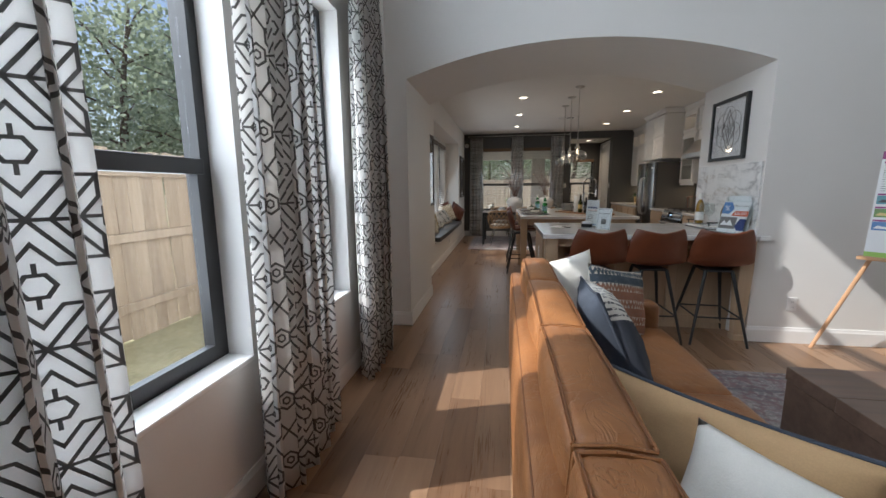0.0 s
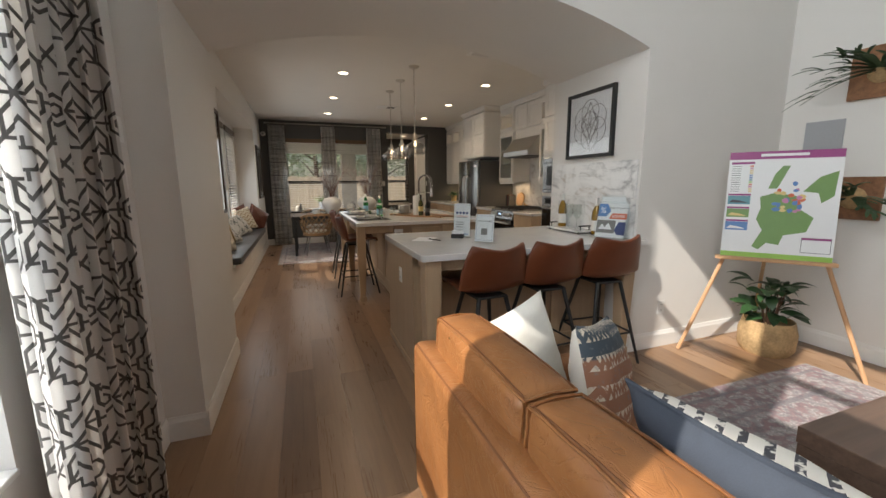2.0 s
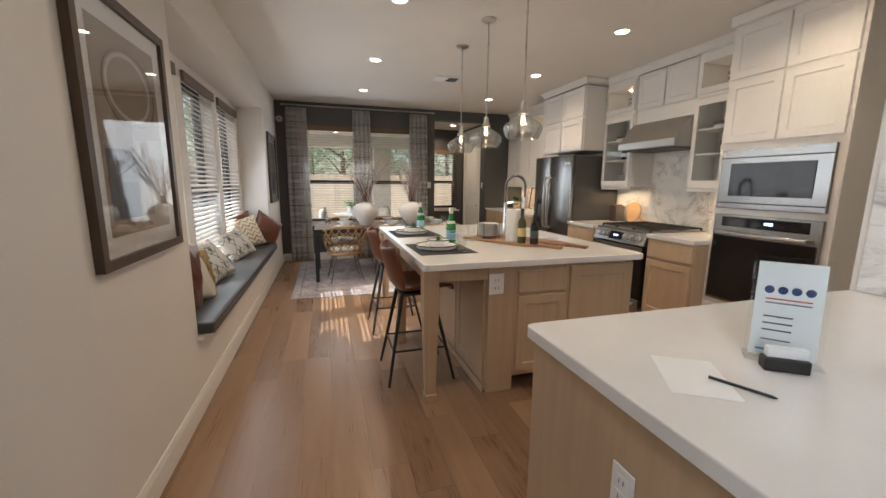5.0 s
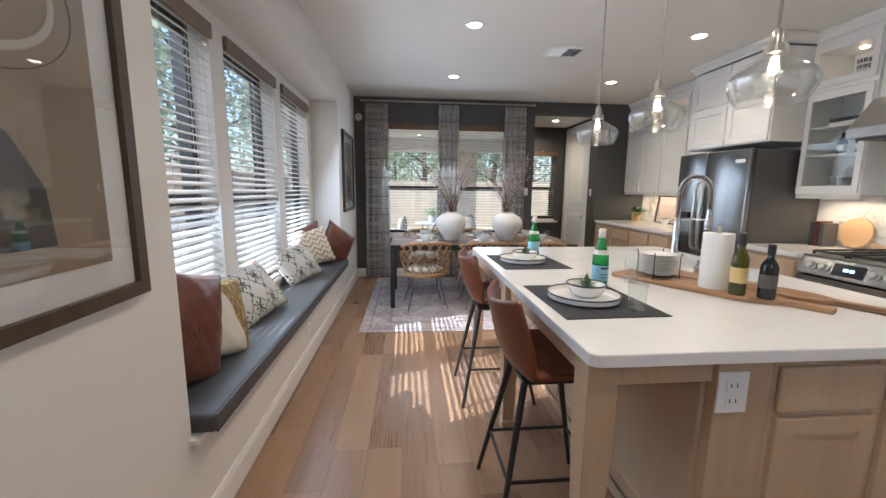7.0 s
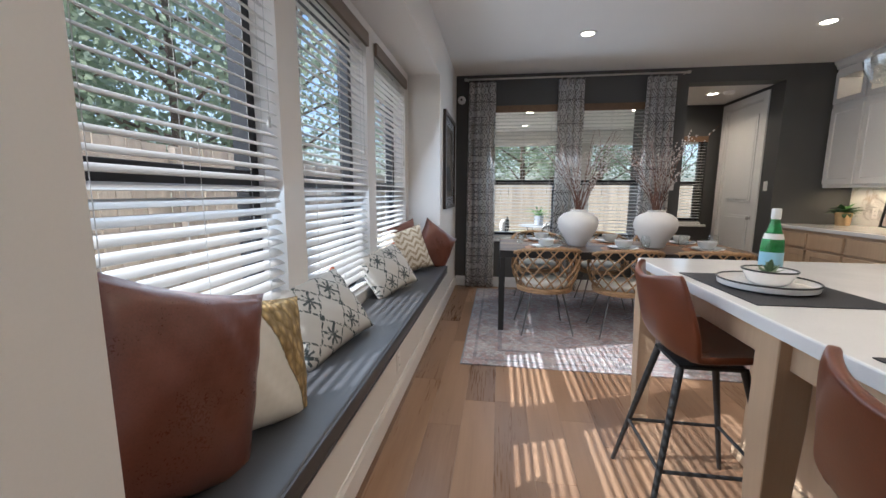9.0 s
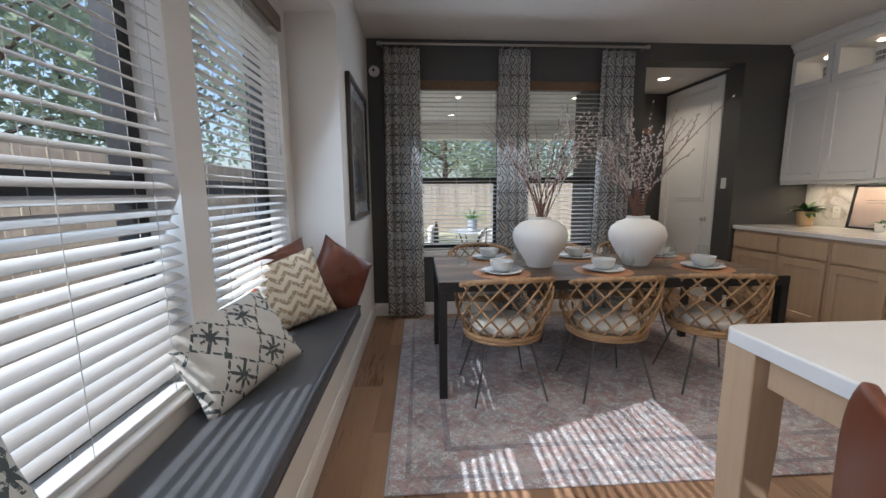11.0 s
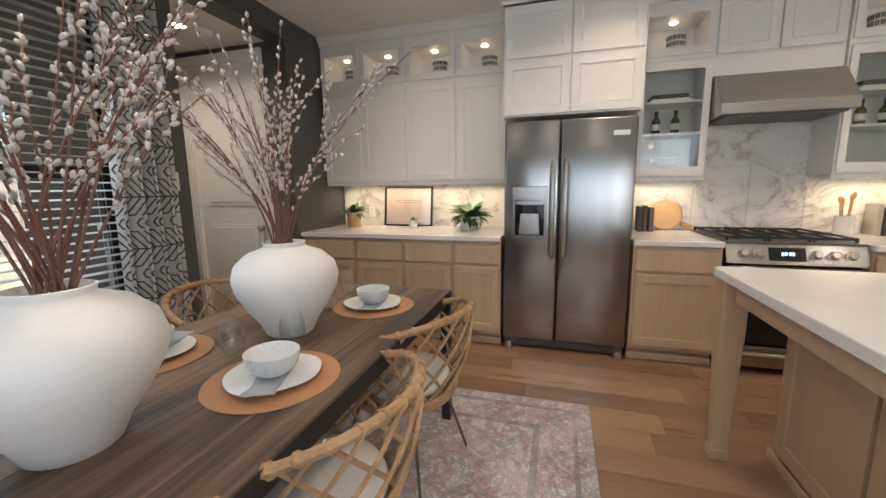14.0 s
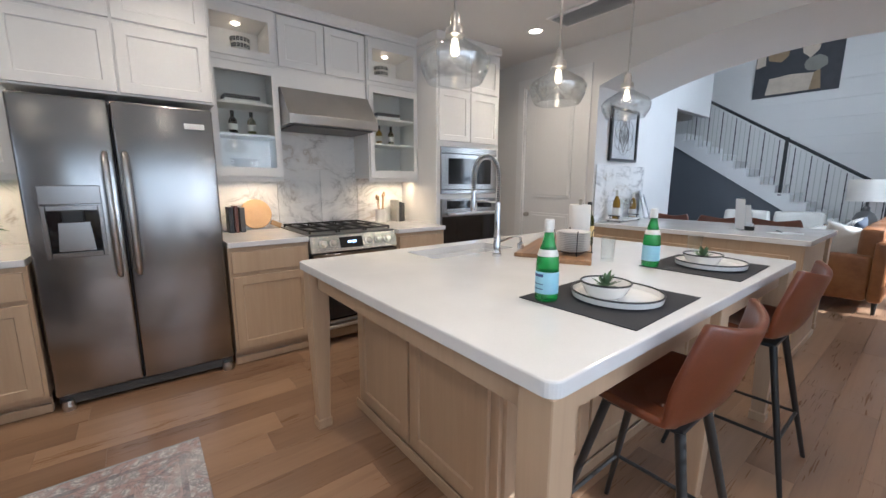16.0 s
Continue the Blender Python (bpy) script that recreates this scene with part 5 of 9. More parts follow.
def rattan_chair():
    """A rattan barrel chair; it faces local +y."""
    root = thing("rattan_chair", (0, 0, 0), "golden rattan lattice chair with a cream cushion and thin metal legs", "chair", "rattan dining chairs")
    reach = radians(118)

    def low(t):
        return Vector((0.235 * math.sin(t), -0.225 * math.cos(t), 0.425))

    def high(t):
        f = abs(t) / reach
        return Vector((0.305 * math.sin(t) * (1 - 0.06 * f), -0.300 * math.cos(t) - 0.01, 0.795 - 0.165 * f ** 2.2))

    def shell(t, s):
        p = low(t).lerp(high(t), s)
        bow = math.sin(math.pi * s) * 0.025
        return p + Vector((math.sin(t), -math.cos(t), 0)) * bow

    n = 40
    rim = [high(-reach + 2 * reach * i / n) for i in range(n + 1)]
    bm = tube(bmesh.new(), rim, 0.0145, 8)
    for i in range(1, n, 2):
        p, q = rim[i], rim[i + 1]
        t = (q - p).normalized()
        a = t.orthogonal().normalized()
        b = t.cross(a)
        c = (p + q) / 2
        tube(bm, [c + (a * math.cos(g) + b * math.sin(g)) * 0.0155 + t * 0.009 * math.sin(g) for g in [2 * math.pi * k / 8 for k in range(8)]], 0.0048, 4, True)
    part("top_rim", bm, RATTAN, root, "wrapped rattan rim", True)
    ring = [Vector((0.24 * math.sin(2 * math.pi * i / 30), -0.23 * math.cos(2 * math.pi * i / 30), 0.42)) for i in range(30)]
    bm = tube(bmesh.new(), ring, 0.015, 8, True)
    tube(bm, [p * 1.0 + Vector((0, 0, -0.022)) for p in ring], 0.011, 6, True)
    part("seat_rim", bm, RATTAN, root, "", True)
    strands = 11
    for sign in (-1, 1):
        for i in range(strands + 4):
            t0 = -reach * sign * 1.0 + sign * (2 * reach) * (i - 3) / strands
            pts = []
            for k in range(9):
                s = k / 8
                t = t0 + sign * s * radians(62)
                if abs(t) <= reach + 0.01:
                    pts.append(shell(t, s) + Vector((math.sin(t), -math.cos(t), 0)) * 0.004 * sign)
            if len(pts) > 2:
                part("cane", tube(bmesh.new(), pts, 0.0068, 6), RATTAN, root, "", True)
    bm = bmesh.new()
    lathe(bm, [(0, 0.405), (0.235, 0.405), (0.235, 0.418), (0, 0.418)], 26)
    part("seat", bm, RATTAN, root, "woven rattan seat")
    bm = lathe(bmesh.new(), [(0, 0.42), (0.16, 0.42), (0.20, 0.43), (0.212, 0.455), (0.20, 0.478), (0.15, 0.492), (0.06, 0.487), (0, 0.484)], 28)
    part("cushion", bm, LINEN, root, "round cream seat cushion", 180)
    for x, y in ((-0.13, 0.13), (0.13, 0.13), (0.13, -0.12), (-0.13, -0.12)):
        part("leg", tube(bmesh.new(), [(x * 1.75, y * 1.75, 0.009), (x, y, 0.405)], [0.006, 0.0085], 8), CHAIRLEG, root, "thin grey metal leg", True)
    return root


CHAIRLEG = varied("grey_metal_leg", (0.16, 0.155, 0.15), 0.4, 0.8, vary=0.1)
_c = rattan_chair()
_c.matrix_basis = pose(0.245, 8.60, 0.003, 0, 0, 6)
for _x, _y, _r in ((0.92, 8.59, 2), (1.62, 8.60, -10), (0.27, 9.52, 184), (0.97, 9.54, 178), (1.62, 9.52, 176)):
    copy_thing(_c, pose(_x, _y, 0.003, 0, 0, _r))


def vase(at, seed, tall):
    root = thing("vase", at, "large round matte white vase on the dining table", "vase", "white vases")
    prof = [(0, 0), (0.085, 0), (0.092, 0.006), (0.112, 0.05), (0.155, 0.11), (0.196, 0.185), (0.205, 0.235), (0.190, 0.285), (0.145, 0.325), (0.095, 0.343), (0.078, 0.352), (0.082, 0.368), (0.076, 0.370), (0.070, 0.352), (0.06, 0.30), (0, 0.28)]
    prof = [(r * 0.94, z * 0.96) for r, z in prof]
    part("body", lathe(bmesh.new(), prof, 40), MATTE, root, "", True)
    rng = random.Random(seed)
    b = thing("willow_branches", (at[0], at[1], at[2] + 0.29), "bundle of pussy willow branches in a white vase", "branches", "pussy willow branches")
    buds = bmesh.new()
    for i in range(21):
        a = rng.uniform(0, 2 * math.pi)
        lean = rng.uniform(0.08, 0.72)
        length = rng.uniform(0.5, 0.82) * tall
        pts, n = [], 9
        for k in range(n + 1):
            f = k / n
            r = 0.03 * math.cos(i) + lean * length * (0.35 * f + 0.65 * f * f)
            pts.append(Vector((math.cos(a) * r + 0.012 * math.sin(6 * f + i), math.sin(a) * r + 0.012 * math.cos(5 * f + i), length * f * (1 - 0.16 * lean * f))))
        part("branch", tube(bmesh.new(), pts, [0.0042 - 0.0028 * k / n for k in range(n + 1)], 5), TWIG, b, "", True)
        twigs = [pts]
        for _ in range(2):
            k = rng.randint(3, 7)
            p0 = pts[k]
            w = (pts[k + 1] - pts[k]).normalized() + Vector((rng.uniform(-0.6, 0.6), rng.uniform(-0.6, 0.6), 0.1))
            w.normalize()
            tw = [p0 + w * 0.05 * j * tall for j in range(5)]
            part("branch", tube(bmesh.new(), tw, [0.0025, 0.0022, 0.002, 0.0017, 0.0013], 4), TWIG, b, "", True)
            twigs.append(tw)
        for line in twigs:
            for j in range(3 if line is pts else 0, len(line) - 1):
                for s in range(2):
                    p = line[j].lerp(line[j + 1], (s + rng.random()) / 2)
                    t = (line[j + 1] - line[j]).normalized()
                    side = (t.orthogonal().normalized() * math.cos(j * 2.4 + s * 3) + t.cross(t.orthogonal().normalized()) * math.sin(j * 2.4 + s * 3))
                    axis = (t + side * 0.6).normalized()
                    m = Matrix.Translation(p + axis * 0.010) @ axis.to_track_quat("Z", "Y").to_matrix().to_4x4() @ Matrix.Diagonal((0.0062, 0.0062, 0.0112, 1))
                    bmesh.ops.create_icosphere(buds, subdivisions=1, radius=1.0, matrix=m)
    tagged(part("catkin_cover", buds, CATKIN, b, "soft pale catkins", 180), kind="stuff")


vase((0.58, 8.94, 0.7525), 4, 1.0)
vase((1.29, 8.935, 0.7525), 9, 1.08)


def table_setting(at, rz):
    """A round mat with plate, napkin, bowl; each a thing of its own."""
    rng = random.Random(int(at[0] * 100 + at[1] * 10))
    z = 0.7525
    mat_ = thing("placemat", (at[0], at[1], z), "round tan leather placemat on the dining table", "placemat", "round placemats", rz)
    part("disc", lathe(bmesh.new(), [(0, 0), (0.188, 0), (0.19, 0.002), (0.188, 0.004), (0, 0.004)], 44), TANMAT, mat_)
    pl = thing("dinner_plate", (at[0], at[1], z + 0.0045), "grey-white stoneware dinner plate on a placemat", "plate", "stoneware plates", rz)
    bm = lathe(bmesh.new(), [(0, 0), (0.08, 0), (0.09, 0.003), (0.128, 0.014), (0.134, 0.017), (0.130, 0.019), (0.088, 0.009), (0, 0.007)], 36)
    for v in bm.verts:
        a = math.atan2(v.co.y, v.co.x)
        k = 1 + 0.025 * math.sin(3 * a + rz) + 0.02 * math.sin(5 * a)
        v.co.x *= k
        v.co.y *= k
    part("plate_body", bm, STONEW, pl, "", True)
    nk = thing("napkin", (at[0], at[1], z + 0.0115), "folded grey cloth napkin on a plate", "napkin", "grey napkins", rz)
    bm = bmesh.new()
    nx, ny, rows = 14, 5, []
    for i in range(nx + 1):
        u = -0.15 + 0.30 * i / nx
        lift = 0.011 * max(0, abs(u) - 0.07) / 0.06
        rows.append([bm.verts.new((u, (-0.045 + 0.09 * j / ny) * (1 + 0.15 * math.sin(u * 20)), 0.002 + min(lift, 0.013) + 0.0015 * math.sin(9 * j + u * 40))) for j in range(ny + 1)])
    for a, b in zip(rows, rows[1:]):
        for j in range(ny):
            bm.faces.new([a[j], b[j], b[j + 1], a[j + 1]])
    o = part("cloth", bm, NAPK, nk, "", True)
    m = o.modifiers.new("thickness", "SOLIDIFY")
    m.thickness = 0.003
    bw = thing("bowl", (at[0], at[1], z + 0.0165), "small grey-white stoneware bowl on a plate", "bowl", "stoneware bowls", rz)
    part("bowl_body", lathe(bmesh.new(), [(0, 0), (0.035, 0), (0.04, 0.003), (0.062, 0.018), (0.074, 0.05), (0.077, 0.068), (0.073, 0.068), (0.069, 0.05), (0.055, 0.02), (0, 0.010)], 32), STONEW, bw, "", True)


for _x, _y, _r in ((0.26, 8.72, 20), (0.95, 8.73, 25), (1.675, 8.77, 15), (0.275, 9.27, 200), (0.97, 9.25, 190), (1.66, 9.24, 185)):
    table_setting((_x, _y), _r)


def stemless_glass(at):
    root = thing("wine_glass", at, "clear stemless wine glass on the dining table", "glass", "stemless wine glasses")
    part("glass_body", lathe(bmesh.new(), [(0, 0.001), (0.022, 0), (0.030, 0.006), (0.042, 0.035), (0.045, 0.06), (0.040, 0.095), (0.033, 0.125), (0.0315, 0.125), (0.038, 0.095), (0.043, 0.06), (0.040, 0.036), (0.028, 0.010), (0, 0.008)], 28), CLEAR, root, "", True)


for _x, _y in ((0.04, 9.0), (0.42, 8.96), (1.07, 9.0), (1.18, 8.84), (1.55, 8.94), (0.50, 9.15), (1.84, 9.0)):
    stemless_glass((_x, _y, 0.7525))


def rug_mat(name, c1, c2, c3, border, w, d):
    """A faded woven rug with a border, motifs and worn patches."""
    k = Mat(name, c1, 0.95)
    at = k.coords()
    x, y, _ = k.axes(at)
    fx, fy = x.tri(0.34), y.tri(0.42)
    flower = ((fx - 0.17).abs() + (fy - 0.21).abs() * 0.8)
    ring = (flower - 0.10).abs().lt(0.02).max((flower - 0.05).abs().lt(0.012))
    blot = k.voronoi(k.scaled(at, (1, 1, 1)), 24, "F1")
    leafy = k.voronoi(k.scaled(at, (1, 1.6, 1), (2, 5, 0)), 15, "SMOOTH_F1").step(0.25, 0.5)
    wear = k.noise(at, 3.2, 5, 0.65)
    speck = k.noise(at, 85, 4, 0.75)
    edge = (x.abs() - w / 2 + 0.30).max(y.abs() - d / 2 + 0.30)
    band = edge.gt(0.0) * edge.lt(0.035)
    band2 = edge.gt(0.20) * edge.lt(0.225)
    a = k.mix(speck.step(0.35, 0.65), c1, c2)
    b = k.mix((blot.step(0.25, 0.6) * leafy), a, c3)
    c = k.mix((ring * 0.6).max(band).max(band2) * speck.step(0.3, 0.6) * 0.8, b, border)
    vine = (k.noise(k.scaled(at, (1, 1, 1), (9, 4, 0)), 11.0, 4, 0.6, 2.2) - 0.5).abs().step(0.045, 0.02) * speck.step(0.36, 0.56)
    petal = k.voronoi(k.scaled(at, (1, 1, 1), (4, 1, 0)), 7.0, "F1").step(0.34, 0.22) * leafy
    d2 = k.mix(vine * 0.6, k.mix(petal * 0.6, c, c3), border)
    k.color(k.mix(wear.step(0.45, 0.7) * 0.38, d2, c2))
    k.bump(speck * 0.6 + blot * 0.4, 0.6, 0.003)
    return k.m


def rug(name, x0, y0, x1, y1, colors, label):
    root = thing(name, ((x0 + x1) / 2, (y0 + y1) / 2, 0.001), label, "rug")
    w, d = x1 - x0, y1 - y0
    m = rug_mat(name + "_weave", *colors, w, d)
    part("woven_field", rounded(-w / 2, -d / 2, 0, w / 2, d / 2, 0.009, 0.003, 1), m, root)
    part("bound_edge", rounded(-w / 2 - 0.012, -d / 2, 0, -w / 2 - 0.0005, d / 2, 0.0075, 0.002, 1), NAPK, root, "grey bound edge")
    part("bound_edge", rounded(w / 2 + 0.0005, -d / 2, 0, w / 2 + 0.012, d / 2, 0.0075, 0.002, 1), NAPK, root, "grey bound edge")


rug("dining_rug", -0.43, 7.735, 2.35, 10.05, ((0.25, 0.24, 0.255), (0.62, 0.595, 0.585), (0.38, 0.28, 0.265), (0.13, 0.13, 0.15)), "faded grey and rose patterned rug under the dining table")


# ---- window seat ----
SEATC = varied("grey_bench_vinyl", (0.055, 0.056, 0.06), 0.36, vary=0.12, big=6, fine=160, relief=0.2)
COGNAC = varied("cognac_pillow_leather", (0.12, 0.038, 0.022), 0.30, vary=0.22, big=6, fine=200, relief=0.25)
_b = bmesh.new()
box(_b, BAYX + 0.001, BAY0 + 0.001, 0.30, HALL - 0.101, BAY1 - 0.001, 0.438)
setting("window_seat", _b, WALL, "white boxed window seat")
tagged(part("seat_ledge", rounded(HALL - 0.10, BAY0 - 0.02, 0.441, HALL + 0.035, BAY1 + 0.02, 0.468, 0.006), TRIM), "white painted ledge of the window seat", "ledge")
_r = thing("bench_cushion", (-1.06, BAY0 + 0.01, 0.469), "long dark grey cushion on the window seat", "cushion")
part("pad", rounded(0, 0, 0, 0.385, BAY1 - BAY0 - 0.02, 0.075, 0.018, 3), SEATC, _r, "", True)
for _x, _z in ((0.383, 0.068), (0.383, 0.006)):
    part("piping", tube(bmesh.new(), [(_x, 0.01, _z), (_x, BAY1 - BAY0 - 0.03, _z)], 0.005, 6), SEATC, _r, "", True)


def pillow_mesh(w, h, t, seed=0, pinch=0.10):
    """A stuffed square pillow standing on local z, its face towards -y."""
    rng = random.Random(seed)
    bm = bmesh.new()
    n = 18
    off = [rng.uniform(0, 6.28) for _ in range(6)]
    sides = []
    for s in (-1, 1):
        rows = []
        for j in range(n + 1):
            v = -1 + 2 * j / n
            row = []
            for i in range(n + 1):
                u = -1 + 2 * i / n
                body = max(0.0, (1 - u * u) * (1 - v * v)) ** 0.42
                x = u * w / 2 * (1 - pinch * (1 - v * v) * abs(u) ** 3 * 0.9)
                z = v * h / 2 * (1 - pinch * (1 - u * u) * abs(v) ** 3 * 0.9)
                wr = 0.007 * math.sin(6 * u + off[0]) * math.sin(5 * v + off[1]) + 0.004 * math.sin(13 * (u + v) + off[2])
                row.append(bm.verts.new((x, s * (body * t / 2 + wr * body), z + h / 2)) if not (s == 1 and (i in (0, n) or j in (0, n))) else sides[0][j][i])
            rows.append(row)
        sides.append(rows)
        for a, b in zip(rows, rows[1:]):
            for i in range(n):
                bm.faces.new([a[i], a[i + 1], b[i + 1], b[i]] if s < 0 else [a[i], b[i], b[i + 1], a[i + 1]])
    return bm


def pillow(name, m, w, h, t, material, label, seed, edge=None, group="throw pillows", back=None, fringe=None):
    root = thing(name, (0, 0, 0), label, "pillow", group)
    root.matrix_basis = m
    mats = [material, back or material]
    bm = pillow_mesh(w, h, t, seed)
    for f in bm.faces:
        f.material_index = 1 if f.calc_center_median().y > 0 else 0
    part("cover", bm, mats, root, "", 180)
    if fringe:
        part("fringe", tube(bmesh.new(), [(-w * 0.46 + w * 0.92 * i / 12, 0.006 * math.sin(i * 1.9), h * (0.985 - 0.085 * (1 - (-0.92 + 1.84 * i / 12) ** 2)) + 0.004 * math.sin(2.3 * i)) for i in range(13)], 0.010, 7), fringe, root, "orange fringe", True)
    if edge:
        pts = []
        n = 18
        for u, v in [(-1 + 2 * i / n, -1) for i in range(n)] + [(1, -1 + 2 * i / n) for i in range(n)] + [(1 - 2 * i / n, 1) for i in range(n)] + [(-1, 1 - 2 * i / n) for i in range(n)]:
            pts.append((u * w / 2 * (1 - 0.09 * (1 - v * v)), 0, v * h / 2 * (1 - 0.09 * (1 - u * u)) + h / 2))
        part("piping", tube(bmesh.new(), pts, 0.006, 6, True), edge, root, "", True)
    return root


def motif_cloth(name, base, ink, scale=1.0):
    """Cream cloth with dark diamond and bar motifs."""
    k = Mat(name, base, 0.9)
    x, _, z = k.axes(k.coords())
    a = 0.15 * scale
    p, q = (x * 1.1 + z * 0.12).mod(a) - a / 2, (z - x * 0.1).mod(a) - a / 2
    d = p.abs() + q.abs()
    n = k.noise(k.coords(), 60, 3, 0.6)
    arm = (p.abs() - q.abs()).abs().lt(0.008 * scale).max(p.abs().min(q.abs()).lt(0.0045 * scale))
    star = p.abs().max(q.abs()).lt(0.036 * scale) * arm
    dots = (d - 0.070 * scale).abs().lt(0.0055 * scale) * (p * 260.0 / scale).op("SINE").gt(-0.75)
    bar = (p.abs() + (q.abs() - a / 2).abs()).lt(0.016 * scale)
    ink_f = (star.max(dots).max(bar)) * n.step(0.36, 0.46)
    k.color(k.mix(ink_f, base, ink))
    k.bump(k.noise(k.coords(), 300, 2), 0.5, 0.002)
    return k.m


def chevron_cloth(name, a, b):
    k = Mat(name, a, 0.85)
    x, _, z = k.axes(k.coords())
    w = (z + x.tri(0.05) * 0.9).mod(0.06)
    k.color(k.mix(w.lt(0.028) * k.noise(k.coords(), 90, 2).step(0.35, 0.5), a, b))
    k.bump(w, 0.9, 0.006)
    return k.m


def knit_cloth(name, a, b):
    k = Mat(name, a, 0.95)
    at = k.coords()
    v = k.voronoi(k.scaled(at, (1, 1, 0.6)), 42)
    k.color(k.mix(v.step(0.1, 0.6), a, b))
    k.bump(v * -1.0 + 1.0, 1.0, 0.012)
    return k.m


MOTIF = motif_cloth("cream_motif_cloth", (0.48, 0.455, 0.405), (0.055, 0.065, 0.062), 1.2)
CHEV = chevron_cloth("tan_chevron_cloth", (0.62, 0.55, 0.43), (0.30, 0.225, 0.14))
KNIT = knit_cloth("mustard_knit_cloth", (0.47, 0.32, 0.13), (0.26, 0.16, 0.06))
ORANGE = varied("orange_tassel_trim", (0.62, 0.16, 0.07), 0.8, vary=0.15, fine=120, relief=0.5)
_z = 0.546
def half_cloth(name, plain, knit):
    """Cream cloth on one side of a diagonal, mustard knitting on the other."""
    k = Mat(name, plain, 0.95)
    at = k.coords()
    x, _, z = k.axes(at)
    side = (z * 0.55 + x - 0.19).step(0.0, 0.006)
    v = k.voronoi(k.scaled(at, (1, 1, 0.6)), 42)
    k.color(k.mix(side, plain, k.mix(v.step(0.1, 0.6), knit, tuple(c * 0.5 for c in knit))))
    k.bump(side * (v * -1.0 + 1.0), 1.0, 0.014)
    return k.m


HALF = half_cloth("cream_mustard_cloth", (0.66, 0.62, 0.54), (0.47, 0.32, 0.13))
pillow("leather_pillow", pose(-0.90, 5.69, _z, -10, 20, 76), 0.46, 0.52, 0.16, COGNAC, "cognac leather pillow leaning in the window seat", 1, None, back=LINEN)
pillow("knit_pillow", pose(-0.88, 5.98, _z, -18, 14, 72), 0.44, 0.42, 0.16, HALF, "cream pillow with a mustard knitted panel", 2, None, back=LINEN)
pillow("motif_pillow", pose(-0.87, 6.66, _z, -36, -3, 80), 0.54, 0.38, 0.14, MOTIF, "cream pillow with black motifs and orange trim", 3, None, back=MOTIF, fringe=ORANGE)
pillow("motif_pillow", pose(-0.88, 7.70, _z, -34, -6, 70), 0.50, 0.36, 0.14, MOTIF, "cream pillow with black motifs in the window seat", 4, None, back=MOTIF, fringe=ORANGE)
pillow("chevron_pillow", pose(-0.93, 8.36, _z, -22, -10, 42), 0.46, 0.42, 0.15, CHEV, "tan and gold chevron pillow on the window seat", 5, None, back=CHEV)
pillow("leather_pillow", pose(-0.86, 8.66, _z + 0.02, -14, 34, 38), 0.42, 0.42, 0.17, COGNAC, "cognac leather pillow in the corner of the window seat", 6, None)
pillow("leather_pillow", pose(-0.98, 8.50, _z, -10, -8, 60), 0.36, 0.46, 0.10, COGNAC, "cognac leather pillow behind the chevron pillow", 7, None)
wall_plate((HALL + 0.001, 7.16, 0.26), -90 + 180, "white outlet plate below the window seat")


# ---- living room ----
def cognac():
    """Caramel sofa leather with soft creases and paler worn patches."""
    k = Mat("caramel_sofa_leather", (0.42, 0.17, 0.055), 0.42)
    at = k.coords()
    a, b, c = k.noise(at, 3.0, 4, 0.6, 0.6), k.noise(at, 14, 4, 0.6), k.noise(at, 260, 2)
    k.color(k.mix((a * 0.6 + b * 0.4).step(0.3, 0.7), (0.215, 0.084, 0.027), (0.34, 0.145, 0.05)))
    k.rough((b - 0.5) * 0.25 + 0.40)
    crease = (k.noise(k.scaled(at, (1.0, 0.55, 1.0)), 9.0, 5, 0.6, 1.4) - 0.5).abs().step(0.0, 0.05)
    k.bump(c * 0.15 + b * 0.35 + a * 1.2 + crease * 0.35, 0.5, 0.006)
    return k.m


SOFA = cognac()
SEAM = varied("dark_seam_thread", (0.16, 0.06, 0.02), 0.6, vary=0.1)
DARKW = wood("dark_walnut_block", (0.175, 0.115, 0.085), (0.075, 0.048, 0.036), 0.42, 0, 1.0, 1.0, 0.4)


def soft_box(x0, y0, z0, x1, y1, z1, puff=0.02, seed=0, n=10):
    """A padded block with bulging faces and soft edges."""
    bm = bmesh.new()
    box(bm, x0, y0, z0, x1, y1, z1)
    soften(bm, min(0.035, (x1 - x0) * 0.3, (z1 - z0) * 0.3), 3)
    bmesh.ops.subdivide_edges(bm, edges=[e for e in bm.edges if e.calc_length() > 0.12], cuts=5, use_grid_fill=True)
    cx, cy, cz = (x0 + x1) / 2, (y0 + y1) / 2, (z0 + z1) / 2
    hx, hy, hz = (x1 - x0) / 2, (y1 - y0) / 2, (z1 - z0) / 2
    for v in bm.verts:
        u, w, q = (v.co.x - cx) / hx, (v.co.y - cy) / hy, (v.co.z - cz) / hz
        r = noise.noise(v.co * 7 + Vector((seed, 0, 0))) * 0.006
        v.co.x += (puff * u * (1 - w * w) * (1 - q * q)) + r * 0.5
        v.co.z += (puff * q * (1 - w * w) * (1 - u * u)) + r
        v.co.y += (puff * w * (1 - u * u) * (1 - q * q)) * 0.6
    return bm


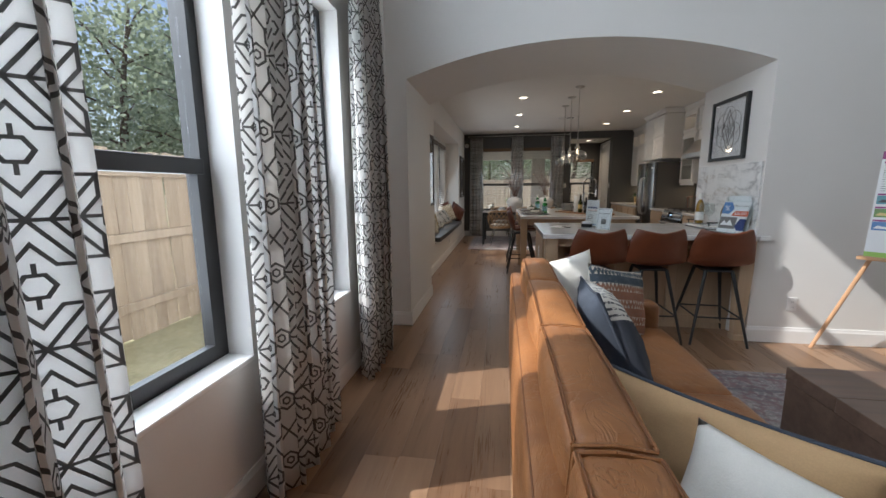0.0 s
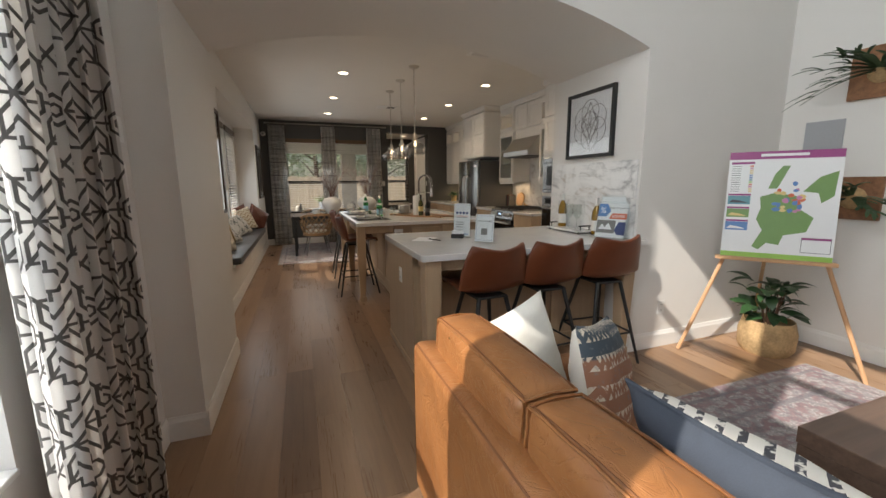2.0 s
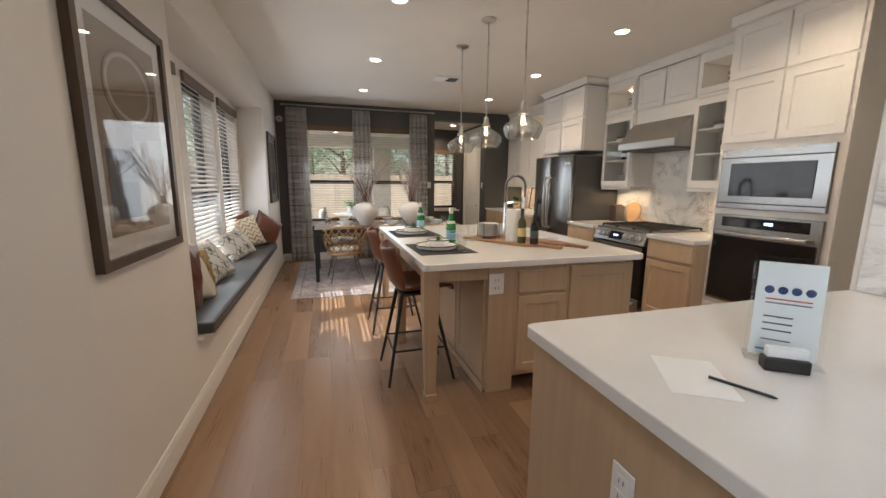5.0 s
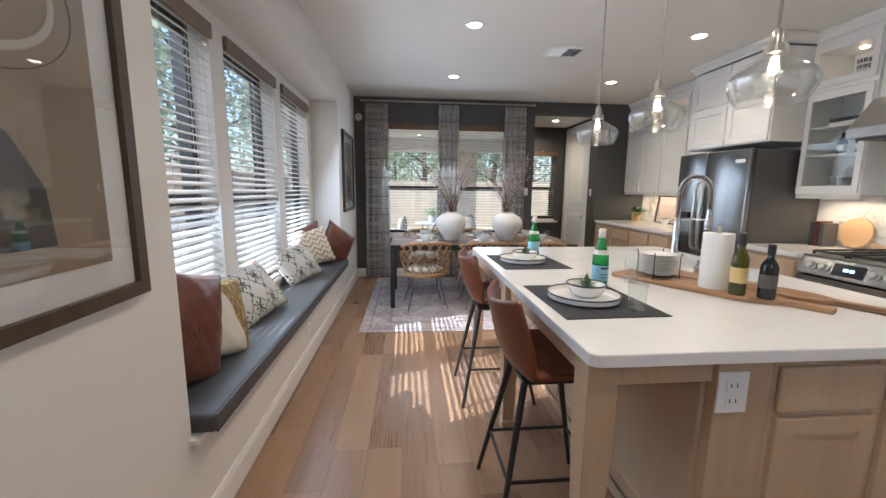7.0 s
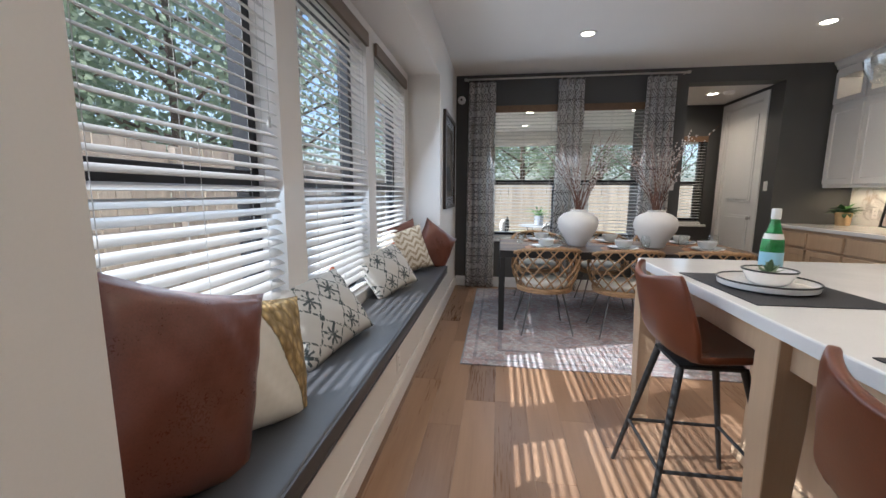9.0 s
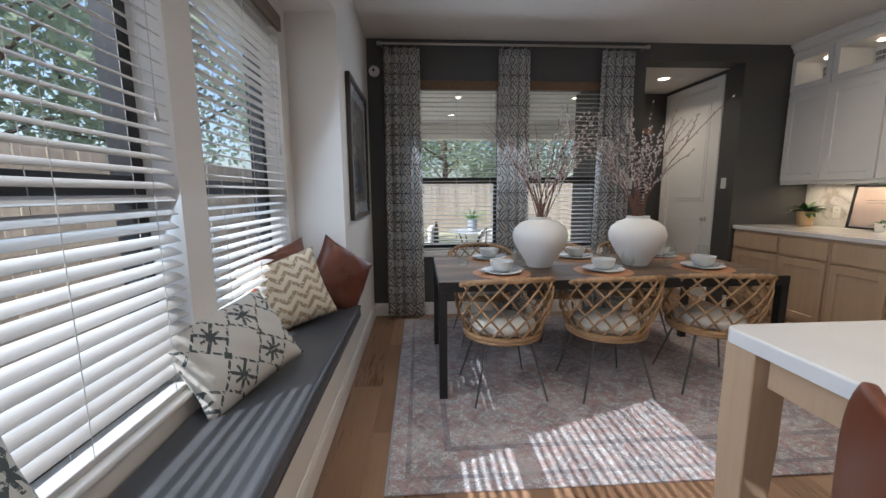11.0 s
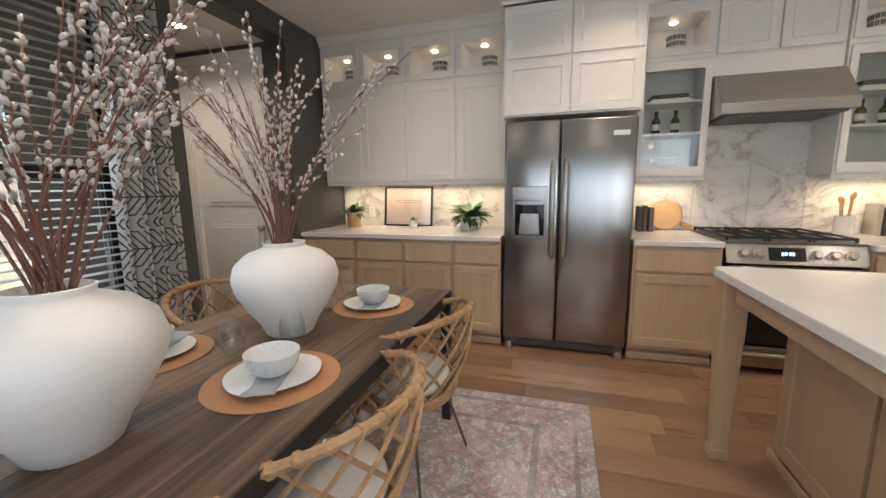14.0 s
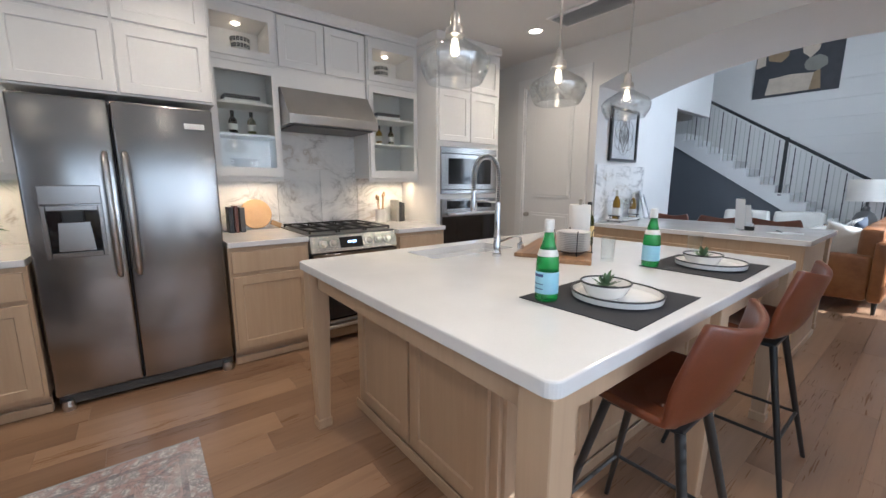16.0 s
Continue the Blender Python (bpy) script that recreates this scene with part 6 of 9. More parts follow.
def sofa():
    root = thing("leather_sofa", (0.37, -0.62, 0), "caramel leather sofa with loose back cushions", "sofa")
    L = 2.74
    part("back_frame", soft_box(0, 0, 0.13, 0.115, L, 0.755, 0.008, 1), SOFA, root, "", 60)
    for i, y in enumerate((0.02, L - 0.155)):
        part("arm", soft_box(0.117, y, 0.13, 0.93, y + 0.135, 0.60, 0.008, 2 + i), SOFA, root, "", 60)
    part("base", soft_box(0.117, 0.157, 0.13, 0.92, L - 0.157, 0.30, 0.004, 4), SOFA, root, "", 60)
    ys = [0.165, 0.74, 1.38, 2.05, 2.66]
    lo = [0.16, 0.98, 1.78, L - 0.16]
    for i, (a, b) in enumerate(zip(lo, lo[1:])):
        part("seat_cushion", soft_box(0.30, a + 0.003, 0.302, 0.945, b - 0.003, 0.455, 0.018, 7 + i), SOFA, root, "", 60)
    for i, (a, b) in enumerate(zip(ys, ys[1:])):
        c = part("back_cushion", soft_box(0.07, a + 0.004, 0.44, 0.235, b - 0.004, 0.868, 0.022, 12 + i), SOFA, root, "", 60)
        bm = bmesh.new()
        for x, z in ((0.079, 0.858), (0.226, 0.858)):
            top = [(x, a + 0.012 + (b - a - 0.024) * q / 10, z + 0.011 * math.sin(math.pi * q / 10) + 0.0015 * math.sin(q * 2.7 + i)) for q in range(11)]
            tube(bm, top, 0.0042, 6)
        for y in (a + 0.010, b - 0.010):
            tube(bm, [(0.079, y, 0.858), (0.15, y, 0.866), (0.226, y, 0.858)], 0.0042, 6)
            tube(bm, [(0.071, y, 0.50), (0.069, y, 0.70), (0.079, y, 0.858)], 0.0042, 6)
        part("piping", bm, SOFA, c, "raised leather piping", True)
        bm = bmesh.new()
        for x in (0.0845, 0.2205):
            tube(bm, [(x, a + 0.02 + (b - a - 0.04) * q / 10, 0.8635 + 0.013 * math.sin(math.pi * q / 10)) for q in range(11)], 0.0022, 5)
        part("seam", bm, SEAM, c, "stitched seam", True)
    bm = tube(bmesh.new(), [(0.012, 0.03, 0.745), (0.012, L - 0.03, 0.745)], 0.004, 6)
    part("piping", bm, SEAM, root, "", True)
    leg = part("leg", lathe(bmesh.new(), [(0, 0), (0.014, 0), (0.024, 0.132), (0, 0.132)], 12, (0.05, 0.06, 0)), BLACK, root, "black tapered leg", True)
    for x, y in ((0, L - 0.12), (0.82, 0), (0.82, L - 0.12), (0, L / 2)):
        again(leg, pose(x, y, 0))


sofa()
NAVY = varied("navy_pillow_cloth", (0.045, 0.055, 0.075), 0.9, vary=0.15, big=8, fine=350, relief=0.5)
CREAM = varied("white_pillow_cloth", (0.74, 0.72, 0.67), 0.92, vary=0.06, big=6, fine=250, relief=0.6)
TANC = varied("tan_lumbar_cloth", (0.50, 0.33, 0.17), 0.85, vary=0.1, big=5, fine=250, relief=0.4)


def split_cloth(name, dark, light, ink):
    """Navy cloth with a white patterned triangle."""
    k = Mat(name, dark, 0.9)
    x, _, z = k.axes(k.coords())
    side = (z - 0.20 + x * 0.8).step(0.0, 0.004)
    stripe = (z + x * 0.6).mod(0.026).lt(0.010) * k.noise(k.coords(), 55, 2).step(0.4, 0.5)
    k.color(k.mix(side, dark, k.mix(stripe, light, ink)))
    k.bump(k.noise(k.coords(), 300, 2), 0.5, 0.002)
    return k.m


def tribal_cloth(name):
    """Blue, rust and cream bands with small worn motifs."""
    k = Mat(name, (0.3, 0.2, 0.15), 0.9)
    x, _, z = k.axes(k.coords())
    n = k.noise(k.coords(), 45, 3, 0.7)
    rows = (z * 1.0).mod(0.09)
    tooth = (x.tri(0.012) + rows * 0.4).mod(0.02).lt(0.008)
    a = k.mix((z - 0.30).step(0.0, 0.01), (0.30, 0.14, 0.085), (0.055, 0.075, 0.095))
    b = k.mix(rows.lt(0.045) * tooth * n.step(0.38, 0.48), a, (0.62, 0.54, 0.44))
    k.color(k.mix(n.step(0.55, 0.7) * 0.5, b, (0.20, 0.20, 0.21)))
    k.bump(n, 0.6, 0.003)
    return k.m


SPLIT = split_cloth("navy_white_pillow_cloth", (0.045, 0.052, 0.07), (0.72, 0.69, 0.63), (0.06, 0.06, 0.07))
TRIBAL = tribal_cloth("rust_blue_pillow_cloth")
pillow("white_pillow", pose(0.76, 1.86, 0.462, -13, -12, 14), 0.45, 0.45, 0.16, CREAM, "white textured pillow on the sofa", 21, None, "sofa pillows")
pillow("patterned_pillow", pose(0.97, 1.68, 0.462, -16, 12, 34), 0.45, 0.42, 0.17, TRIBAL, "rust and blue tribal patterned pillow on the sofa", 22, None, "sofa pillows", LINEN)
pillow("navy_pillow", pose(0.88, 1.08, 0.462, -24, 6, 86), 0.50, 0.50, 0.20, SPLIT, "navy pillow with a white patterned corner", 23, NAVY, "sofa pillows", NAVY)
pillow("lumbar_pillow", pose(0.86, 0.44, 0.462, 8, 0, 138), 0.62, 0.31, 0.12, TANC, "long tan lumbar pillow with a blue edge", 24, NAVY, "sofa pillows", TANC)
pillow("shaggy_pillow", pose(0.80, 0.14, 0.462, -40, 8, -40), 0.44, 0.35, 0.19, CREAM, "white shaggy pillow on the sofa", 25, None, "sofa pillows")
rug("living_rug", 1.42, -1.2, 3.45, 2.36, ((0.22, 0.195, 0.20), (0.46, 0.425, 0.41), (0.25, 0.165, 0.175), (0.13, 0.125, 0.15)), "faded plum and grey patterned rug in the living room")


def coffee_table():
    root = thing("coffee_table", (1.76, 0.35, 0.011), "low dark wooden block coffee table on the rug", "coffee table")
    part("plinth", rounded(0.05, 0.05, 0, 1.15, 1.15, 0.05, 0.004), BLACK, root, "recessed black plinth")
    part("body", rounded(0, 0, 0.051, 1.2, 1.2, 0.335, 0.005), DARKW, root)
    for i in range(4):
        part("top_plank", rounded(-0.005, -0.005 + i * 0.3025, 0.337, 1.205, -0.005 + (i + 1) * 0.3025 - 0.002, 0.405, 0.004, 2), DARKW, root)


coffee_table()
PINEW = wood("pale_easel_wood", (0.60, 0.36, 0.20), (0.45, 0.25, 0.13), 0.5, 2, 1.0, 0.6, 0.2)
PAPER = varied("printed_white_paper", (0.78, 0.79, 0.80), 0.35, vary=0.02, relief=0.0)


def flat_color(name, c, r=0.4):
    return varied(name, c, r, vary=0.04, big=12, fine=90, relief=0.0)


PURPLE = flat_color("print_purple", (0.30, 0.05, 0.20))
GREENP = flat_color("print_green", (0.17, 0.30, 0.10))
LIME = flat_color("print_lime", (0.30, 0.52, 0.10))
BLUEP = flat_color("print_blue", (0.10, 0.22, 0.48))
REDP = flat_color("print_red", (0.60, 0.13, 0.06))
YELLP = flat_color("print_yellow", (0.68, 0.52, 0.22))
PINKP = flat_color("print_pink", (0.55, 0.22, 0.38))
INK = flat_color("print_ink", (0.06, 0.06, 0.08))
NAVYP = flat_color("print_navy", (0.03, 0.05, 0.16))
TEALP = flat_color("print_teal", (0.12, 0.30, 0.36))


def flat_shape(root, name, pts, material, y, label=""):
    """A thin printed shape: points (x, z), its face towards -y at y."""
    bm = bmesh.new()
    a = [bm.verts.new((x, y, z)) for x, z in pts]
    b = [bm.verts.new((x, y + 0.0006, z)) for x, z in pts]
    n = len(pts)
    bm.faces.new(a)
    bm.faces.new(b[::-1])
    for i in range(n):
        bm.faces.new([a[i], a[(i + 1) % n], b[(i + 1) % n], b[i]])
    return part(name, bm, material, root, label)


def bar_shape(root, name, x0, z0, x1, z1, material, y, label=""):
    return flat_shape(root, name, [(x0, z0), (x1, z0), (x1, z1), (x0, z1)], material, y, label)


def blob(cx, cz, rx, rz, seed, n=9, rough=0.25):
    rng = random.Random(seed)
    return [(cx + rx * math.cos(2 * math.pi * i / n) * (1 + rng.uniform(-rough, rough)), cz + rz * math.sin(2 * math.pi * i / n) * (1 + rng.uniform(-rough, rough))) for i in range(n)]


def easel():
    e = thing("display_easel", (3.24, 2.555, 0), "pale wooden tripod easel holding a printed map", "easel", "", -52.5)
    part("leg", tube(bmesh.new(), [(-0.52, -0.12, 0.006), (-0.06, 0.02, 1.50)], 0.014, 8), PINEW, e, "", True)
    part("leg", tube(bmesh.new(), [(0.56, -0.14, 0.006), (0.06, 0.02, 1.50)], 0.014, 8), PINEW, e, "", True)
    part("leg", tube(bmesh.new(), [(0.0, 0.42, 0.006), (0.0, 0.04, 1.50)], 0.013, 8), PINEW, e, "", True)
    part("head", rounded(-0.075, 0.005, 1.485, 0.075, 0.05, 1.545, 0.006), PINEW, e)
    part("ledge", rounded(-0.34, -0.125, 0.775, 0.34, -0.055, 0.800, 0.004), PINEW, e)
    s = thing("map_board", (0, 0, 0), "printed community map board on a wooden easel", "map")
    s.matrix_basis = e.matrix_basis @ pose(0, -0.100, 0.802, -6, 0, 0)
    w, h = 0.31, 0.765
    part("board", rounded(-w, 0, 0, w, 0.008, h, 0.001, 1), PAPER, s, "white printed board")
    y = -0.0012
    bar_shape(s, "header", -w, h - 0.055, w, h, PURPLE, y, "purple header band")
    bar_shape(s, "header_letters", -0.13, h - 0.036, 0.13, h - 0.018, PAPER, y - 0.0008, "white lettering bar")
    bar_shape(s, "footer", -w, 0, w, 0.035, LIME, y, "green footer band")
    bar_shape(s, "legend_head", -w + 0.015, h - 0.088, -0.16, h - 0.072, PURPLE, y)
    for i in range(12):
        z = h - 0.105 - i * 0.0165
        bar_shape(s, "legend_line", -w + 0.02, z, -w + 0.075, z + 0.003, INK, y)
        bar_shape(s, "legend_swatch", -0.185, z - 0.003, -0.165, z + 0.007, (REDP, PINKP, YELLP, YELLP, BLUEP, BLUEP, TEALP, LIME)[i % 8], y)
    for i, m in enumerate((TEALP, GREENP, BLUEP)):
        z = 0.385 - i * 0.095
        bar_shape(s, "photo_caption", -w + 0.012, z + 0.064, -0.165, z + 0.077, PURPLE, y)
        bar_shape(s, "photo", -w + 0.012, z, -0.165, z + 0.062, m, y, "small printed landscape photo")
        flat_shape(s, "photo_hill", [(-w + 0.02, z + 0.012), (-0.27, z + 0.034), (-0.22, z + 0.026), (-0.175, z + 0.010)], (INK, YELLP, PAPER)[i], y - 0.0008)
    flat_shape(s, "map_area", [(-0.09, 0.06), (-0.05, 0.11), (0.02, 0.10), (0.04, 0.17), (0.16, 0.20), (0.19, 0.30), (0.11, 0.36), (0.12, 0.44), (0.03, 0.46), (-0.03, 0.47), (-0.11, 0.44), (-0.10, 0.36), (-0.12, 0.28), (-0.08, 0.20), (-0.13, 0.08)], GREENP, y, "green map area")
    flat_shape(s, "map_area", [(0.12, 0.48), (0.20, 0.58), (0.29, 0.62), (0.28, 0.45), (0.22, 0.40), (0.20, 0.47)], GREENP, y, "green map area")
    flat_shape(s, "map_area", [(-0.04, 0.60), (0.0, 0.66), (0.04, 0.66), (0.01, 0.58), (-0.02, 0.50), (-0.07, 0.50)], GREENP, y, "green map area")
    rng = random.Random(8)
    for i in range(26):
        cx, cz = rng.gauss(0.055, 0.05), rng.gauss(0.395, 0.055)
        flat_shape(s, "map_lot", blob(cx, cz, rng.uniform(0.012, 0.026), rng.uniform(0.010, 0.02), i, 7), (BLUEP, REDP, YELLP, PINKP, BLUEP)[i % 5], y - 0.0008 - i * 0.00003)
    bar_shape(s, "map_key", 0.14, 0.055, w - 0.015, 0.16, INK, y)
    bar_shape(s, "map_key", 0.143, 0.058, w - 0.018, 0.145, PAPER, y - 0.0008)
    bar_shape(s, "map_key", 0.143, 0.147, w - 0.018, 0.158, PURPLE, y - 0.0008)


easel()
BASKET = varied("woven_seagrass_basket", (0.42, 0.28, 0.14), 0.85, vary=0.3, big=7, fine=55, relief=0.9, depth=0.006)
FIGLEAF = varied("dark_green_fig_leaf", (0.035, 0.085, 0.03), 0.35, vary=0.3, big=5, fine=60, relief=0.2)
SOIL = varied("dark_soil", (0.03, 0.022, 0.016), 0.95, vary=0.3, fine=80, relief=0.8)


def leaf_mesh(length, width, bend, cup=0.25, n=7):
    """A leaf along +y from the origin, drooping by bend, with a midrib fold."""
    bm = bmesh.new()
    rows = []
    for i in range(n + 1):
        f = i / n
        w = width * math.sin(math.pi * min(1, 0.08 + f * 0.92)) ** 0.8 * (0.65 + 0.5 * f)
        if i == n:
            w = 0.001
        y, z = length * f * math.cos(bend * f * 0.7), -length * f * math.sin(bend * f * 0.7)
        rows.append([bm.verts.new((-w / 2, y, z + cup * w / 2)), bm.verts.new((0, y, z)), bm.verts.new((w / 2, y, z + cup * w / 2))])
    for a, b in zip(rows, rows[1:]):
        for k in range(2):
            bm.faces.new([a[k], a[k + 1], b[k + 1], b[k]])
    return bm


def leaves(root, name, material, spots, length, width, bend, seed):
    """Leaf objects on a few shared meshes; spots are poses."""
    rng = random.Random(seed)
    kinds = [mesh_of(name, leaf_mesh(length * s, width * s, bend * b), material, 180) for s, b in ((1, 1), (0.85, 1.3), (1.12, 0.8))]
    for m in spots:
        o = new(name, rng.choice(kinds))
        o.parent = root
        o.matrix_basis = m


def floor_plant():
    root = thing("potted_plant", (3.44, 2.62, 0), "leafy green plant in a woven basket", "plant")
    part("basket", lathe(bmesh.new(), [(0, 0), (0.15, 0), (0.185, 0.05), (0.19, 0.17), (0.165, 0.27), (0.158, 0.27), (0.175, 0.17), (0.14, 0.23), (0, 0.23)], 36), BASKET, root, "woven basket", True)
    rng = random.Random(5)
    spots = []
    for i in range(46):
        a = i * 2.4
        z = 0.26 + 0.30 * rng.random()
        r = rng.uniform(0.01, 0.14)
        spots.append(pose(r * math.cos(a), r * math.sin(a), z, rng.uniform(5, 62), rng.uniform(-25, 25), math.degrees(a) - 90 + rng.uniform(-25, 25)))
    leaves(root, "leaf", FIGLEAF, spots, 0.17, 0.095, 0.9, 6)
    for i in range(7):
        a = i * 0.9
        part("stem", tube(bmesh.new(), [(0.03 * math.cos(a), 0.03 * math.sin(a), 0.23), (0.08 * math.cos(a), 0.08 * math.sin(a), 0.5)], [0.007, 0.004], 6), TWIG, root, "", True)


floor_plant()
BOARDW = wood("reclaimed_board_wood", (0.33, 0.16, 0.075), (0.15, 0.065, 0.03), 0.6, 1, 1.0, 1.2, 0.3)
FERN = varied("blue_green_fern", (0.06, 0.11, 0.05), 0.5, vary=0.25, big=6, fine=50, relief=0.3)


def wall_fern(at, w, h, seed, spread):
    """A staghorn fern mounted on a board; the board's back is on the wall x = at[0]."""
    root = thing("mounted_fern", at, "staghorn fern mounted on a reclaimed wood board", "plant", "mounted ferns", -90)
    part("board", rounded(-w / 2, -0.03, -h / 2, w / 2, -0.001, h / 2, 0.005), BOARDW, root, "brown wooden board")
    rng = random.Random(seed)
    bm = lathe(bmesh.new(), [(0, 0.05), (0.04, 0.045), (0.075, 0.02), (0.085, 0), (0, 0)], 18)
    for v in bm.verts:
        v.co = Vector((v.co.x, -v.co.z - 0.03, v.co.y))
    part("root_ball", bm, BASKET, root, "brown moss ball", True)
    for i in range(22):
        a = rng.uniform(-0.3, math.pi + 0.3)
        length = rng.uniform(0.20, 0.42) * spread
        way = Vector((math.cos(a) * 0.8, -rng.uniform(0.35, 0.9), math.sin(a) * 0.55 - 0.05)).normalized()
        side = way.cross(Vector((0, 0, 1))).normalized()
        bm = bmesh.new()
        def frond(p0, wdir, ln, wd, depth):
            rows, n = [], 7
            for k in range(n + 1):
                f = k / n
                p = p0 + wdir * ln * f + Vector((0, 0, -0.35 * ln * f * f))
                ww = wd * (0.5 + 0.7 * f) * (1 - f ** 6) + 0.001
                rows.append([bm.verts.new(p - side * ww), bm.verts.new(p + Vector((0, 0, 0.004))), bm.verts.new(p + side * ww)])
            for q, r in zip(rows, rows[1:]):
                for k in range(2):
                    bm.faces.new([q[k], q[k + 1], r[k + 1], r[k]])
            if depth:
                tip = p0 + wdir * ln * 0.8 + Vector((0, 0, -0.35 * ln * 0.64))
                for s in (-1, 1):
                    frond(tip, (wdir + side * 0.5 * s).normalized(), ln * 0.45, wd * 0.7, depth - 1)
        frond(Vector((0, -0.05, 0)), way, length, 0.019, 1)
        part("frond", bm, FERN, root, "", 180)


wall_fern((3.949, 2.40, 2.12), 0.36, 0.36, 3, 1.05)
wall_fern((3.949, 2.45, 1.22), 0.32, 0.32, 8, 0.85)
PALEG = varied("pale_grey_panel", (0.36, 0.37, 0.39), 0.5, vary=0.04)
tagged(part("wall_panel", rounded(3.935, 2.57, 1.52, 3.949, 2.82, 1.82, 0.004), PALEG), "small grey wall panel between the mounted ferns", "panel")


def end_table_lamp():
    t = thing("end_table", (0.90, -1.75, 0), "round dark wooden end table", "side table")
    part("tabletop", lathe(bmesh.new(), [(0, 0.56), (0.26, 0.56), (0.27, 0.57), (0.27, 0.59), (0.26, 0.60), (0, 0.60)], 32), DARKW, t, "", True)
    part("pedestal", lathe(bmesh.new(), [(0, 0), (0.18, 0), (0.18, 0.02), (0.05, 0.05), (0.045, 0.5), (0.10, 0.56), (0, 0.56)], 24), BLACK, t, "", True)
    l = thing("table_lamp", (0.90, -1.75, 0.601), "table lamp with a grey base and white drum shade", "lamp")
    part("lamp_base", lathe(bmesh.new(), [(0, 0), (0.10, 0), (0.14, 0.05), (0.15, 0.14), (0.11, 0.24), (0.05, 0.28), (0.045, 0.34), (0.02, 0.36), (0.02, 0.45), (0, 0.45)], 28), GREY, l, "grey ceramic base", True)
    part("shade", lathe(bmesh.new(), [(0.27, 0.44), (0.27, 0.80), (0.265, 0.80), (0.265, 0.44)], 36), LINEN, l, "white drum shade", True)
    part("shade_spokes", tube(bmesh.new(), [(-0.266, 0, 0.47), (0, 0, 0.45), (0.266, 0, 0.47)], 0.003, 5), STEEL, l)


end_table_lamp()


def armchair(at, rz):
    root = thing("armchair", at, "pale linen armchair with a rust pillow", "armchair", "pale armchairs", rz)
    part("seat", soft_box(-0.34, -0.34, 0.16, 0.34, 0.34, 0.44, 0.015, 31), LINEN, root, "", 60)
    part("backrest", soft_box(-0.36, 0.24, 0.30, 0.36, 0.40, 0.80, 0.02, 32), LINEN, root, "", 60)
    for x in (-0.40, 0.30):
        part("arm", soft_box(x, -0.32, 0.20, x + 0.10, 0.30, 0.60, 0.01, 33), LINEN, root, "", 60)
    for x in (-0.28, 0.28):
        for y in (-0.28, 0.3):
            part("leg", lathe(bmesh.new(), [(0, 0), (0.014, 0), (0.022, 0.165), (0, 0.165)], 10, (x, y, 0)), BLACK, root, "", True)


armchair((2.55, -1.55, 0.0), 180)
armchair((1.75, -1.6, 0.0), 180)


# ---- stairs ----
def staircase():
    root = thing("staircase", (0.30, -3.5, 0), "white open-string staircase with black and pale balusters", "staircase")
    rise, going, n = 0.188, 0.285, 14
    x_foot = 0.785 - 0.30
    for i in range(n):
        x, z = x_foot + i * going, (i + 1) * rise
        if x > 6.0:
            break
        part("riser", rounded(x, -1.08, z - rise, x + 0.02, 0.0, z - 0.03, 0.001, 1), TRIM, root, "white riser")
        part("tread", rounded(x - 0.03, -1.08, z - 0.029, x + going + 0.019, 0.03, z, 0.006), TRIM, root, "pale tread")
        bm = bmesh.new()
        a = [(x + 0.021, 0 if i == 0 else z - rise - 0.26), (x + 0.021 + going, z - rise - 0.07), (x + 0.021 + going, z - 0.03), (x + 0.021, z - 0.03)]
        f, b = [bm.verts.new((p, 0.012, max(q, 0))) for p, q in a], [bm.verts.new((p, -0.012, max(q, 0))) for p, q in a]
        bm.faces.new(f)
        bm.faces.new(b[::-1])
        for k in range(4):
            bm.faces.new([f[k], f[(k + 1) % 4], b[(k + 1) % 4], b[k]])
        part("stringer_piece", bm, TRIM, root, "white stringer")
        if i < 13:
            for k in (0.03, 0.125, 0.22):
                bx = x + k
                top = z + 1.03 + (k - 0.03) / going * rise - 0.05
                bl = part("baluster", rounded(bx, -0.02, z, bx + 0.016, -0.004, top, 0.001, 1), BLACK if k < 0.05 else PALEB, root)
                if k < 0.05:
                    for q in (0.35, 0.62):
                        part("collar", rounded(bx - 0.005, -0.025, z + q, bx + 0.021, 0.001, z + q + 0.03, 0.002, 1), BLACK, bl, "black knuckle")
    m = rise / going
    x0, x1 = x_foot - 0.05, x_foot + 12.4 * going
    part("handrail", tube(bmesh.new(), [(x0, -0.012, rise + 1.04 - 0.04), (x1, -0.012, rise + 1.04 + (x1 - x_foot) * m)], 0.032, 10), BLACK, root, "black handrail", True)
    for x in (x_foot - 0.02, x_foot + 5.7 * going):
        z = (x - x_foot) * m
        part("newel_post", rounded(x - 0.03, -0.045, max(z, 0), x + 0.03, 0.015, z + 1.27, 0.004), BLACK, root, "black newel post")


PALEB = varied("pale_metal_baluster", (0.55, 0.54, 0.50), 0.4, 0.6, vary=0.05)
staircase()
_b = bmesh.new()
_f = [(1.30, 0), (6.0, 0), (6.0, 2.34), (4.46, 2.34), (1.30, 0.16)]
_a, _c = [_b.verts.new((x, -3.53, z)) for x, z in _f], [_b.verts.new((x, -3.62, z)) for x, z in _f]
_b.faces.new(_a)
_b.faces.new(_c[::-1])
for _i in range(5):
    _b.faces.new([_a[_i], _a[(_i + 1) % 5], _c[(_i + 1) % 5], _c[_i]])
setting("wall_under_stairs", _b, SLATE, "slate grey wall below the stairs")
_b = bmesh.new()
box(_b, 4.34, -3.60, 2.95, 6.6, -3.48, HIGH)
